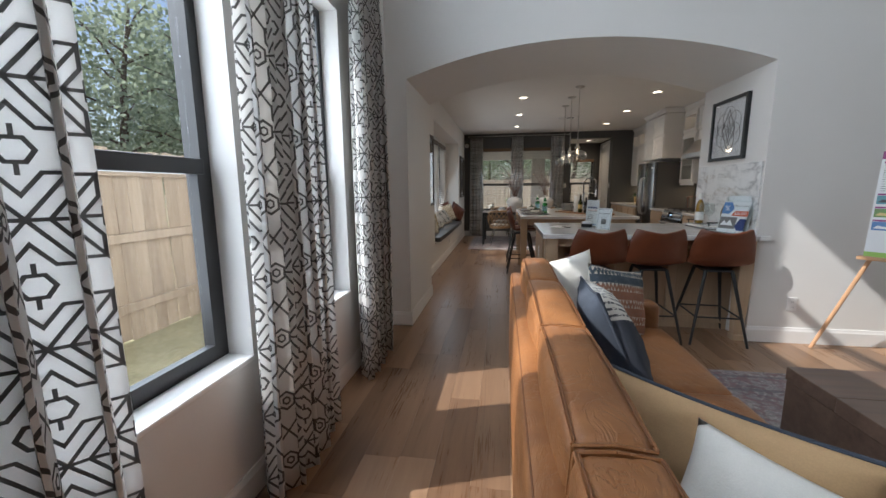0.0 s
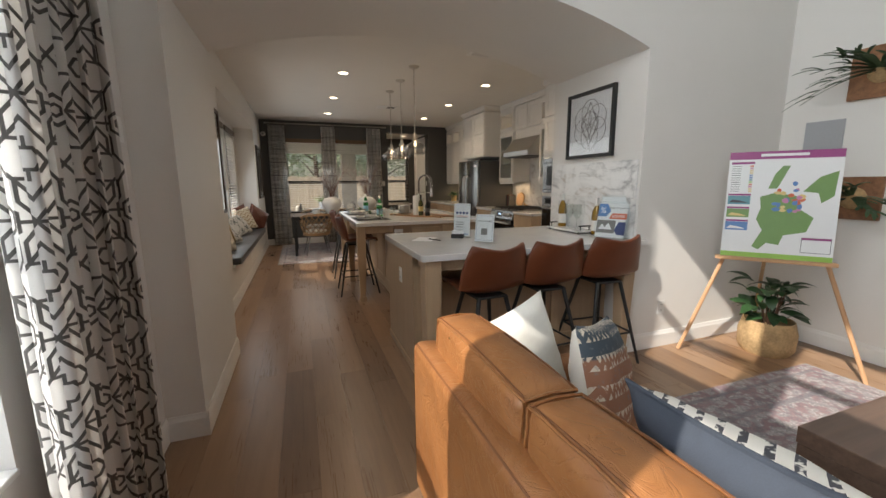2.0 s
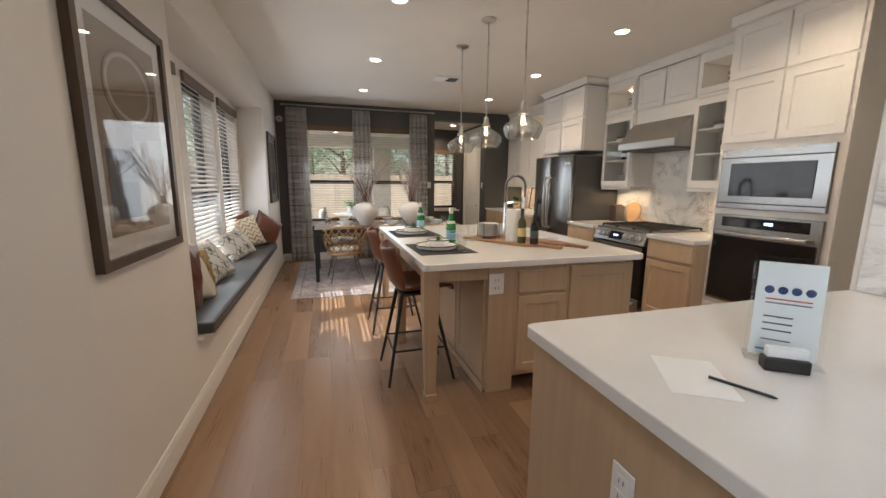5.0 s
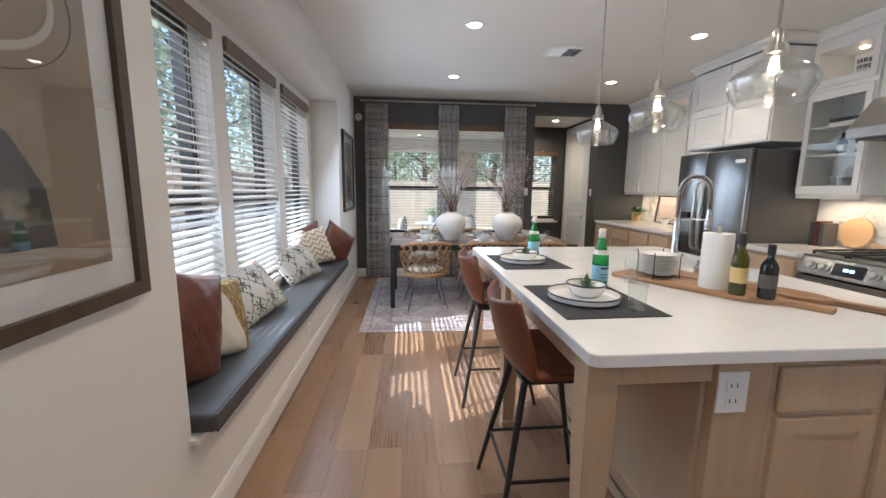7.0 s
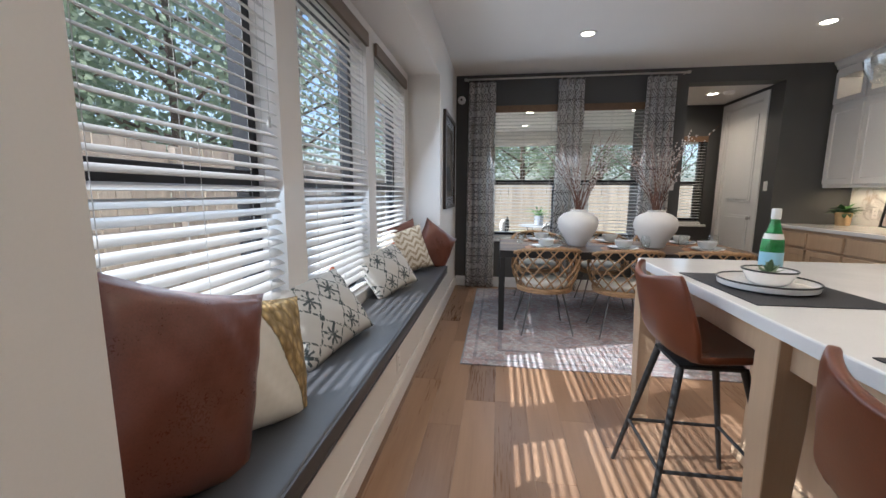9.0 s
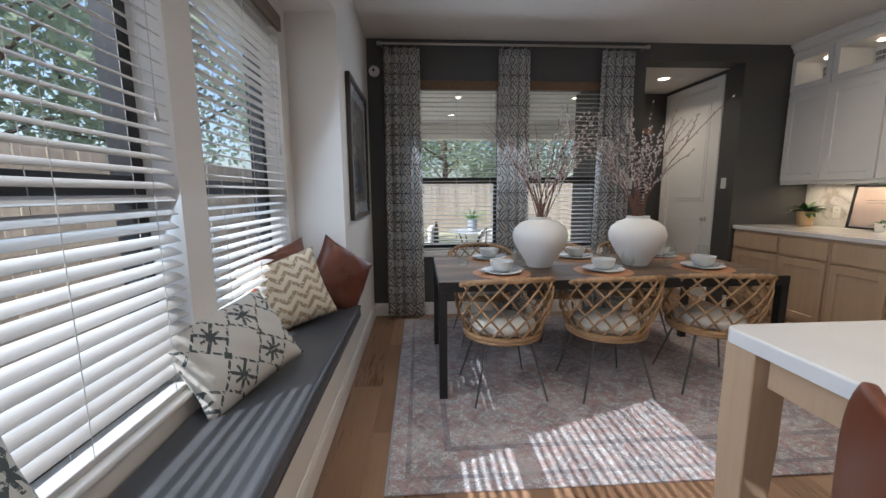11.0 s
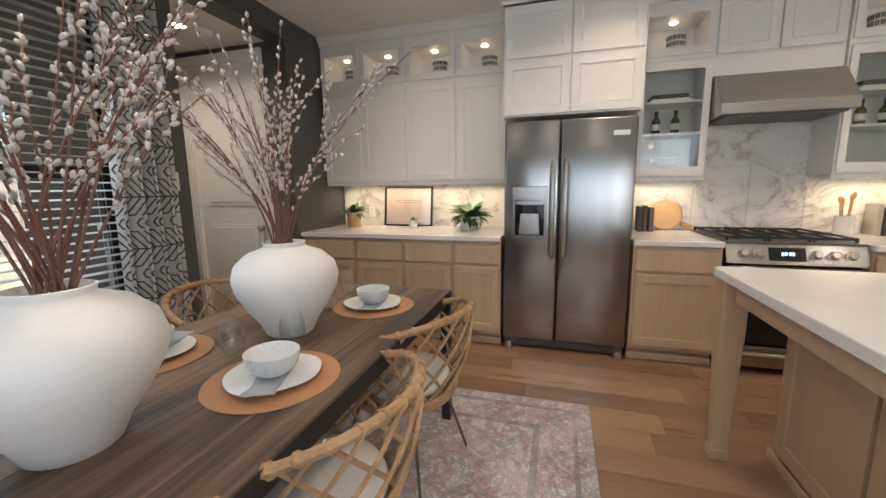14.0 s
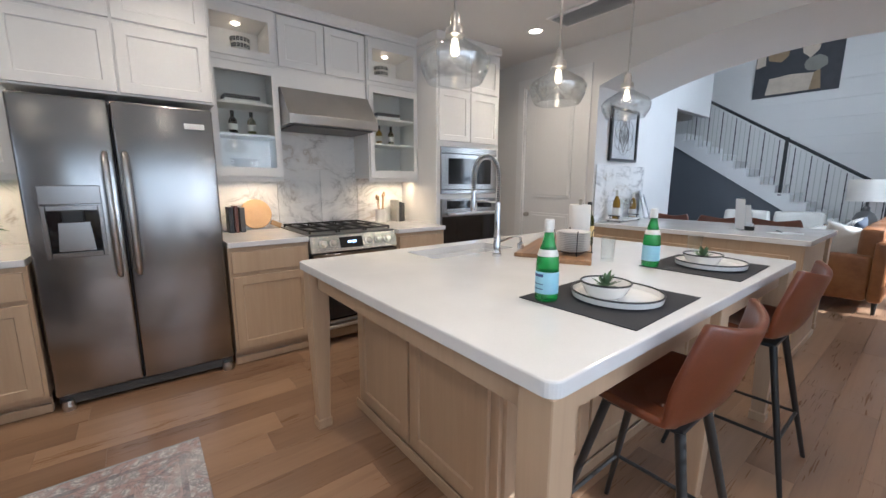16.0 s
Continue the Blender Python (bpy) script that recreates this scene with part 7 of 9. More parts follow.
box(_b, 3.951, -3.48, 2.95, 4.10, -1.60, HIGH)
setting("wall_over_stairs", _b, WALL, "white wall beside the stairs")
for _i in range(14):
    tagged(part("shiplap_board", rounded(-0.74, -4.598, 0.005 + _i * 0.40, 6.59, -4.584, 0.40 + _i * 0.40, 0.003, 1), WALL), "wide white shiplap board on the stair wall", "board", "shiplap boards")


# ---- doors, trim, pictures, lamps ----
def panel_door(number, m, w, h, label, knob=True):
    """A two-panel white door with casing on its front (-y) side; m at the opening's lower left."""
    root = new("door_%d" % number)
    root.matrix_basis = m
    tagged(root, label, kind="structure")
    slabm = bmesh.new()
    box(slabm, 0.012, 0.03, 0.008, w - 0.012, 0.068, h - 0.012)
    bmesh.ops.recalc_face_normals(slabm, faces=slabm.faces)
    part("door_slab", slabm, TRIM, root, "white panelled door")
    for z0, z1 in ((0.18, 0.98), (1.16, h - 0.16)):
        p = part("door_panel", shaker(w - 0.26, z1 - z0, 0.028, -0.006, 0.010), TRIM, root)
        p.location = (0.13, 0.0195, z0)
    part("jamb", grid_wall("y", 0.0005, 0.12, (0.0005, w - 0.0005), (0.0, h), [(0.012, w - 0.012, -1, h - 0.012)]), TRIM, root)
    part("door_casing", grid_wall("y", -0.018, -0.0005, (-0.085, w + 0.085), (0.0, h + 0.085), [(0.0, w, -1, h)]), TRIM, root, "white door casing")
    if knob:
        k = part("door_knob", lathe(bmesh.new(), [(0, 0.06), (0.018, 0.058), (0.027, 0.045), (0.02, 0.03), (0.010, 0.024), (0.010, 0.008), (0.028, 0.006), (0.028, 0), (0, 0)], 20), STEEL, root, "brushed round knob", True)
        k.matrix_basis = pose(0.075 if knob == 1 else w - 0.075, 0.03, 0.95, 90, 0, 0)
    hinge = part("hinge", rounded(w - 0.020, 0.012, 0.25, w - 0.008, 0.030, 0.35, 0.002, 1), STEEL, root)
    for z in (0.85, 1.7):
        again(hinge, pose(0, 0, z))
    return root


panel_door(1, pose(3.36, ARCH1, 0, 0, 0, 180), 0.80, 2.44, "white two-panel pantry door")
panel_door(2, pose(3.06, 11.36, 0, 0, 0, -90), 0.81, 2.44, "white panelled door in the charcoal passage", 2)
panel_door(3, pose(6.598, -2.1, 0, 0, 0, -90), 0.82, 2.05, "white panelled door in the side hall")
window_unit(20, pose(2.22, 11.50, 0.80), 0.68, 0.80, 2.12, 1.42, "narrow dark-framed window in the passage")
blind(pose(2.22, 11.508, 0.80), 0.68, 0.02, 1.32, "open white slatted blind in the charcoal passage", 8, BROWN)
tagged(part("stool_sill", rounded(2.16, 11.44, 0.765, 2.96, 11.499, 0.798, 0.006), TRIM), "white window sill on the passage wall", "sill")
tagged(part("stool_sill", rounded(-0.43, NORTH - 0.05, 0.625, 1.72, NORTH - 0.001, 0.658, 0.006), TRIM), "white window sill on the charcoal wall", "sill")


def baseboard(x0, y0, x1, y1):
    """A baseboard with a stepped top, between two floor points on a wall."""
    a, b = Vector((x0, y0, 0)), Vector((x1, y1, 0))
    t = (b - a).normalized()
    n = Vector((-t.y, t.x, 0))
    bm = bmesh.new()
    prof = [(0.0005, 0.0005), (0.014, 0.0005), (0.014, 0.105), (0.010, 0.118), (0.007, 0.135), (0.0005, 0.135)]
    rows = [[bm.verts.new(p + n * u + Vector((0, 0, z))) for u, z in prof] for p in (a, b)]
    k = len(prof)
    for i in range(k):
        bm.faces.new([rows[0][i], rows[0][(i + 1) % k], rows[1][(i + 1) % k], rows[1][i]])
    bm.faces.new(rows[0][::-1])
    bm.faces.new(rows[1])
    setting("baseboard", bm, TRIM, "white painted baseboard")


for _p in ((HALL, NORTH, HALL, ARCH1), (2.02, NORTH, HALL + 0.015, NORTH), (3.10, NORTH, 3.06, NORTH), (-0.56, ARCH1 + 0.0, -0.56, ARCH0 - 0.015), (-0.545, ARCH0, -0.735, ARCH0), (HALL + 0.015, ARCH1, -0.56, ARCH1), (-0.75, ARCH0, -0.75, -4.6), (3.95, ARCH0, 2.40, ARCH0), (2.40, ARCH0 - 0.014, 2.40, 3.33), (3.95, -1.6, 3.95, ARCH0 - 0.015)):
    baseboard(*_p)


def picture(name, m, w, h, border, material, label, mat_w, art):
    """A framed picture: x 0..w, z 0..h, hung with its back on y = 0, facing -y."""
    root = thing(name, (0, 0, 0), label, "picture", "framed pictures")
    root.matrix_basis = m
    part("picture_frame", grid_wall("y", -0.032, -0.001, (0, w), (0, h), [(border, w - border, border, h - border)]), material, root, "dark wooden frame")
    part("picture_mat", rounded(border - 0.002, -0.014, border - 0.002, w - border + 0.002, -0.004, h - border + 0.002, 0.0005, 1), PAPER, root, "white mat board")
    art(root, border + mat_w, w - border - mat_w, border + mat_w, h - border - mat_w)
    part("glazing", rounded(border - 0.002, -0.024, border - 0.002, w - border + 0.002, -0.022, h - border + 0.002, 0.0005, 1), ARTGL, root, "clear picture glass")


ARTGL = glass("picture_glass", (0.99, 0.99, 0.99), 0.25)
SAND = varied("sand_art_paper", (0.30, 0.245, 0.18), 0.6, vary=0.08, big=6, fine=120, relief=0.1)
GRAPH = varied("graphite_art_paper", (0.045, 0.045, 0.05), 0.5, vary=0.15, big=6, fine=120)
CHALK = varied("chalk_art_line", (0.55, 0.53, 0.49), 0.7, vary=0.06)
WALNUT = wood("dark_walnut_frame", (0.085, 0.055, 0.035), (0.035, 0.022, 0.015), 0.4, 2)


def abstract_art(root, x0, x1, z0, z1):
    w, h = x1 - x0, z1 - z0
    bar_shape(root, "art_paper", x0, z0, x1, z1, SAND, -0.0155, "sand-coloured abstract print")
    flat_shape(root, "art_shape", [(x0 + w * 0.05, z0 + h * 0.08), (x1 - w * 0.28, z0 + h * 0.08), (x1 - w * 0.30, z0 + h * 0.24), (x1 - w * 0.42, z0 + h * 0.38), (x1 - w * 0.62, z0 + h * 0.43), (x0 + w * 0.05, z0 + h * 0.42)], GRAPH, -0.0165, "dark rounded shape")
    bm = tube(bmesh.new(), [(x0 + w * (0.5 + 0.33 * math.cos(t)), -0.0172, z0 + h * (0.74 + 0.16 * math.sin(t))) for t in [2 * math.pi * i / 40 for i in range(40)]], 0.0085, 6, True)
    for v in bm.verts:
        v.co.y = -0.0172 + (v.co.y + 0.0172) * 0.08
    part("art_loop", bm, CHALK, root, "pale drawn loop")
    bm = tube(bmesh.new(), [(x0 + w * (0.52 + 0.40 * math.cos(t)), -0.0172, z0 + h * (0.73 + 0.20 * math.sin(t))) for t in [2 * math.pi * i / 40 for i in range(40)]], 0.0014, 5, True)
    part("art_loop", bm, INK, root, "thin drawn loop")


def rings_art(root, x0, x1, z0, z1):
    """Overlapping circles and a diamond in grey line."""
    cx, cz, r = (x0 + x1) / 2, (z0 + z1) / 2, (x1 - x0) * 0.225
    lines = []
    for k in range(7):
        ox, oz = (0, 0) if k == 6 else (r * math.sin(k * math.pi / 3), r * math.cos(k * math.pi / 3))
        lines.append([(cx + ox + r * math.cos(t), cz + oz + r * math.sin(t)) for t in [2 * math.pi * i / 44 for i in range(44)]])
    lines.append([(cx, cz + 1.75 * r), (cx + 0.95 * r, cz), (cx, cz - 1.75 * r), (cx - 0.95 * r, cz)])
    lines.append([(cx - 0.75 * r, cz + 0.5 * r), (cx + 0.75 * r, cz + 0.5 * r), (cx, cz - 0.9 * r)])
    for i, line in enumerate(lines):
        part("drawn_line", tube(bmesh.new(), [(x, -0.0165, z) for x, z in line], 0.0024 if i < 7 else 0.0034, 5, True), GREYL, root, "grey drawn line")


GREYL = varied("grey_drawn_line", (0.20, 0.19, 0.18), 0.6, vary=0.1)
picture("framed_abstract", pose(HALL + 0.001, 4.54, 1.072, 0, 0, 90), 0.775, 1.01, 0.037, WALNUT, "large framed abstract print in a dark walnut frame", 0.075, abstract_art)
picture("framed_abstract", pose(HALL + 0.001, 9.01, 1.09, 0, 0, 90), 0.84, 1.0, 0.035, WALNUT, "dark-framed abstract print beside the window seat", 0.09, abstract_art)
picture("framed_rings", pose(2.399, 3.855, 1.565, 0, 0, -90), 0.575, 0.56, 0.028, BLACK, "black-framed line drawing of overlapping circles", 0.03, rings_art)
for _z0, _z1, _a, _c in ((0.918, 1.228, 4.07, 3.58), (0.918, 1.228, 3.577, 3.02), (1.231, 1.52, 4.07, 3.02)):
    tagged(part("marble_slab", rounded(2.386, _c, _z0, 2.398, _a, _z1, 0.001, 1), MARBLE), "white veined marble slab above the bar", "backsplash", "marble bar slabs")


def canvas_art():
    root = thing("canvas_painting", (1.92, -4.583, 3.35), "large abstract canvas in black, tan and grey over the stairs", "painting")
    root.matrix_basis = pose(3.42, -4.583, 3.42, 0, 0, 180)
    w, h = 1.55, 1.25
    part("canvas", rounded(0, -0.045, 0, w, -0.001, h, 0.004), GRAPH, root, "black painted canvas")
    TAN = varied("tan_canvas_paint", (0.55, 0.46, 0.36), 0.7, vary=0.12, big=5)
    SAGE = varied("sage_canvas_paint", (0.24, 0.235, 0.20), 0.7, vary=0.12, big=5)
    OCHRE = varied("ochre_canvas_paint", (0.30, 0.21, 0.12), 0.7, vary=0.12, big=5)
    y = -0.0465
    for pts, m in (([(0.25, 0.05), (1.05, 0.05), (1.1, 0.42), (0.7, 0.46), (0.3, 0.42)], TAN), ([(1.05, 0.05), (1.25, 0.05), (1.2, 0.5), (1.1, 0.42)], OCHRE), (blob(1.12, 0.62, 0.2, 0.17, 3, 14, 0.08), SAGE), (blob(1.0, 1.0, 0.15, 0.22, 5, 12, 0.15), TAN), (blob(0.42, 0.98, 0.22, 0.2, 7, 10, 0.15), OCHRE), (blob(0.44, 1.08, 0.09, 0.08, 9, 12, 0.05), TAN), ([(0.02, 0.7), (0.2, 0.75), (0.18, 1.2), (0.02, 1.2)], TAN)):
        y -= 0.0008
        flat_shape(root, "paint_shape", pts, m, y, "painted shape")


canvas_art()


def recessed_light(x, y, z):
    root = thing("recessed_light", (x, y, z), "round white recessed ceiling light, glowing warm", "ceiling light", "recessed ceiling lights")
    part("trim_ring", lathe(bmesh.new(), [(0.058, -0.001), (0.085, -0.001), (0.083, -0.006), (0.060, -0.004)], 32), TRIM, root, "white trim ring", True)
    part("lens", lathe(bmesh.new(), [(0, -0.002), (0.0575, -0.002), (0.0575, -0.0012), (0, -0.0012)], 28), CAN, root, "glowing lens")


for _x, _y in RECESSED:
    recessed_light(_x, _y, TOP)
recessed_light(2.58, 10.82, 2.57)
for _x, _y in ((0.3, 12.0), (2.0, 12.0), (0.3, 13.3)):
    recessed_light(_x, _y, 2.62)


SHADEG = glass("pendant_glass", (0.955, 0.965, 0.965), 0.5)


def pendant(x, y):
    root = thing("pendant_lamp", (x, y, TOP), "clear glass pendant lamp on a nickel stem", "pendant lamp", "island pendant lamps")
    part("canopy", lathe(bmesh.new(), [(0, -0.022), (0.045, -0.022), (0.062, -0.010), (0.064, 0), (0, 0)], 28), STEEL, root, "", True)
    part("stem", tube(bmesh.new(), [(0, 0, -0.02), (0, 0, -0.80)], 0.0055, 8), STEEL, root, "", True)
    for z in (-0.2, -0.42, -0.62):
        part("stem_joint", lathe(bmesh.new(), [(0, -0.015), (0.008, -0.012), (0.0085, 0.012), (0, 0.015)], 10, (0, 0, z)), STEEL, root, "", True)
    part("socket", lathe(bmesh.new(), [(0, 0.085), (0.012, 0.085), (0.020, 0.07), (0.022, 0.03), (0.036, 0.026), (0.038, 0.0), (0.030, -0.002), (0, -0.002)], 24, (0, 0, -0.86)), STEEL, root, "nickel socket", True)
    prof = [(0.036, 0), (0.040, -0.012), (0.075, -0.035), (0.120, -0.062), (0.138, -0.09), (0.132, -0.125), (0.108, -0.168), (0.1055, -0.168), (0.1295, -0.124), (0.1355, -0.09), (0.118, -0.064), (0.074, -0.038), (0.036, -0.014)]
    part("glass_shade", lathe(bmesh.new(), prof, 40, (0, 0, -0.862)), SHADEG, root, "clear glass shade", True).visible_shadow = False
    bulb = part("bulb", lathe(bmesh.new(), [(0, -0.072), (0.013, -0.066), (0.018, -0.048), (0.014, -0.026), (0.011, -0.008), (0, -0.005)], 18, (0, 0, -0.862)), BULB, root, "glowing bulb", True)
    point_lamp("pendant_glow", (x, y, TOP - 0.93), 0.5, WARM, 0.03)


BULB = glowing("bulb_glow", (1.0, 0.80, 0.54), 2.4)
for _y in (5.50, 6.17, 6.83):
    pendant(1.37, _y)


def ceiling_vent(x, y, w, d, z, n, label, rz=0, one_way=False):
    root = thing("ceiling_vent", (x, y, z), label, "vent", "ceiling vents", rz)
    part("vent_frame", grid_ring(w, d, 0.028), TRIM, root, "white vent frame")
    part("backing", rounded(-w / 2 + 0.028, -d / 2 + 0.028, -0.003, w / 2 - 0.028, d / 2 - 0.028, -0.001, 0.0005, 1), BLACK, root, "dark vent opening")
    for i in range(n):
        u = -w / 2 + 0.035 + (w - 0.07) * (i + 0.5) / n
        s = part("slat", rounded(-0.010, -d / 2 + 0.03, -0.001, 0.010, d / 2 - 0.03, 0.001, 0.0004, 1), TRIM, root)
        s.matrix_basis = pose(u, 0, -0.010, 0, 40 if one_way or i < n / 2 else -38, 0)


def grid_ring(w, d, f):
    bm = bmesh.new()
    out = [(-w / 2, -d / 2), (w / 2, -d / 2), (w / 2, d / 2), (-w / 2, d / 2)]
    inn = [(-w / 2 + f, -d / 2 + f), (w / 2 - f, -d / 2 + f), (w / 2 - f, d / 2 - f), (-w / 2 + f, d / 2 - f)]
    rows = [[bm.verts.new((x, y, z)) for x, y in r] for r, z in ((out, -0.0005), (out, -0.008), (inn, -0.014), (inn, -0.0005))]
    for a, b in zip(rows, rows[1:] + rows[:1]):
        for i in range(4):
            bm.faces.new([a[i], a[(i + 1) % 4], b[(i + 1) % 4], b[i]])
    return bm


ceiling_vent(1.58, 8.06, 0.36, 0.28, TOP, 12, "white ceiling air vent with angled slats")
ceiling_vent(2.13, 4.755, 0.30, 0.66, TOP, 12, "wide white return air vent in the ceiling", 90, True)
for _x, _y in ((2.34, 5.25), (2.33, 8.45)):
    _s = thing("ceiling_speaker", (_x, _y, TOP), "round white ceiling speaker", "speaker", "ceiling speakers")
    part("speaker_grille", lathe(bmesh.new(), [(0, -0.004), (0.095, -0.004), (0.105, -0.003), (0.107, -0.0005), (0, -0.0005)], 32), CEIL, _s, "", True)
_s = thing("smoke_detector", (2.72, 10.72, 2.57), "round white smoke detector in the passage", "smoke detector")
part("detector_body", lathe(bmesh.new(), [(0, -0.035), (0.045, -0.035), (0.06, -0.02), (0.065, -0.0005), (0, -0.0005)], 24), TRIM, _s, "", True)
_s = thing("wall_camera", (-0.69, NORTH - 0.001, 2.44), "small round white security camera on the charcoal wall", "camera", "", 0)
_b = lathe(bmesh.new(), [(0, 0.05), (0.025, 0.047), (0.042, 0.03), (0.048, 0.012), (0.052, 0.010), (0.052, 0.0), (0, 0.0)], 24)
part("camera_body", _b, TRIM, _s, "", True).matrix_basis = pose(0, 0, 0, 90, 0, 0)
part("camera_lens", lathe(bmesh.new(), [(0, 0.054), (0.012, 0.052), (0.014, 0.046), (0, 0.046)], 16), BLACK, _s, "black lens", True).matrix_basis = pose(0, 0, 0, 90, 0, 0)
wall_plate((1.91, NORTH - 0.001, 1.36), 0, "white switch plate on the charcoal wall", "switch")
wall_plate((3.059, 10.36, 1.36), -90, "white switch plate beside the passage door", "switch")
wall_plate((2.72, ARCH0 - 0.001, 0.34), 0, "white outlet plate on the living room wall")
wall_plate((2.384, 3.42, 1.05), -90, "white outlet plate on the marble")
wall_plate((EAST - 0.016, 9.88, 1.06), -90, "white outlet plate on the backsplash")
wall_plate((-0.749, 2.92, 1.60), 90, "white thermostat plate on the living room wall", "switch")
wall_plate((-0.749, 2.90, 1.39), 90, "white switch plate beside the curtain", "switch")


# ---- things on the worktops ----
WT = 0.9165
CHARC = varied("charcoal_mat_cloth", (0.035, 0.036, 0.04), 0.9, vary=0.15, big=6, fine=380, relief=0.5)
GREENG = Mat("green_bottle_glass", (0.05, 0.45, 0.10), 0.05).m
GREENG.node_tree.nodes["Principled BSDF"].inputs["Transmission Weight"].default_value = 0.75
OLIVEG = Mat("olive_bottle_glass", (0.10, 0.10, 0.015), 0.06).m
OLIVEG.node_tree.nodes["Principled BSDF"].inputs["Transmission Weight"].default_value = 0.5
AMBER = Mat("amber_wine_glass", (0.42, 0.24, 0.03), 0.06).m
AMBER.node_tree.nodes["Principled BSDF"].inputs["Transmission Weight"].default_value = 0.5
DARKGL = varied("black_bottle_glass", (0.012, 0.012, 0.013), 0.1, vary=0.1, relief=0.0)
LABELB = flat_color("pale_blue_label", (0.32, 0.58, 0.72))
LABELW = flat_color("white_label", (0.74, 0.73, 0.70))
SUCC = varied("grey_green_succulent", (0.12, 0.19, 0.10), 0.5, vary=0.2, big=20, fine=80, relief=0.2)
AGAVE = varied("agave_green", (0.05, 0.13, 0.035), 0.4, vary=0.25, big=9, fine=60, relief=0.2)
BOARDC = wood("acacia_board", (0.42, 0.235, 0.115), (0.17, 0.085, 0.04), 0.45, 1, 1.3, 1.3, 0.4)
PALEW = wood("pale_maple_board", (0.60, 0.40, 0.22), (0.48, 0.30, 0.15), 0.5, 2, 1.3, 0.6, 0.2)
TOWEL = varied("white_paper_towel", (0.78, 0.77, 0.75), 0.95, vary=0.03, big=8, fine=160, relief=0.6)
ACRYL = glass("acrylic_sheet", (0.97, 0.985, 0.985), 0.04)


def lettering(text, root, at, size, material, center=True):
    """Words in the built-in font as flat geometry on a sheet that faces -y."""
    curve = bpy.data.curves.new("lettering", "FONT")
    curve.body, curve.size, curve.extrude = text, size, 0.0002
    curve.align_x = "CENTER" if center else "LEFT"
    tmp = bpy.data.objects.new("lettering", curve)
    me = bpy.data.meshes.new_from_object(tmp)
    bpy.data.objects.remove(tmp)
    me.name = "lettering"
    me.materials.clear()
    me.materials.append(material)
    ob = new("lettering", me)
    ob.parent = root
    ob.matrix_basis = pose(*at, 90, 0, 0)
    return ob


def place_mat(x0, y0, x1, y1, rz):
    cx, cy = (x0 + x1) / 2, (y0 + y1) / 2
    root = thing("cloth_placemat", (cx, cy, WT), "charcoal cloth placemat on the white island", "placemat", "cloth placemats", rz)
    part("mat_cloth", rounded(x0 - cx, y0 - cy, 0, x1 - cx, y1 - cy, 0.003, 0.001, 1), CHARC, root)


def rimmed(name, at, prof, rim, label, group):
    root = thing(name, at, label, name.split("_")[-1], group)
    part("dish_body", lathe(bmesh.new(), prof, 40), CERAM, root, "white ceramic", True)
    r, z = rim
    part("dark_rim", tube(bmesh.new(), [(r * math.cos(2 * math.pi * i / 44), r * math.sin(2 * math.pi * i / 44), z) for i in range(44)], 0.0035, 6, True), BLACK, root, "black rim", True)
    return root


def succulent(at, size, seed, label):
    root = thing("succulent", at, label, "plant", "small succulents")
    spots = []
    rng = random.Random(seed)
    for ring, (n, tilt) in enumerate(((9, 12), (8, 35), (6, 58), (4, 75))):
        for i in range(n):
            spots.append(pose(0, 0, 0.004 + ring * 0.003, tilt, 0, 360 * i / n + ring * 20 + rng.uniform(-8, 8)))
    leaves(root, "leaf", SUCC, spots, size, size * 0.34, 0.1, seed)


def setting_for_one(cy, seed, by):
    place_mat(0.605, cy - 0.25, 1.02, cy + 0.25, 1.5)
    rimmed("rimmed_plate", (0.79, cy + 0.0, WT + 0.0032), [(0, 0), (0.125, 0), (0.148, 0.008), (0.152, 0.028), (0.148, 0.028), (0.140, 0.010), (0, 0.005)], (0.150, 0.029), "white plate with a black rim on a placemat", "rimmed dishes")
    rimmed("rimmed_bowl", (0.815, cy + 0.03, WT + 0.0085), [(0, 0), (0.045, 0), (0.065, 0.015), (0.085, 0.055), (0.081, 0.055), (0.06, 0.018), (0, 0.008)], (0.083, 0.056), "white bowl with a black rim on a plate", "rimmed dishes")
    succulent((0.815, cy + 0.03, WT + 0.035), 0.055, seed, "small green succulent in a white bowl")


setting_for_one(5.675, 3, 5.9)
setting_for_one(6.565, 4, 6.8)


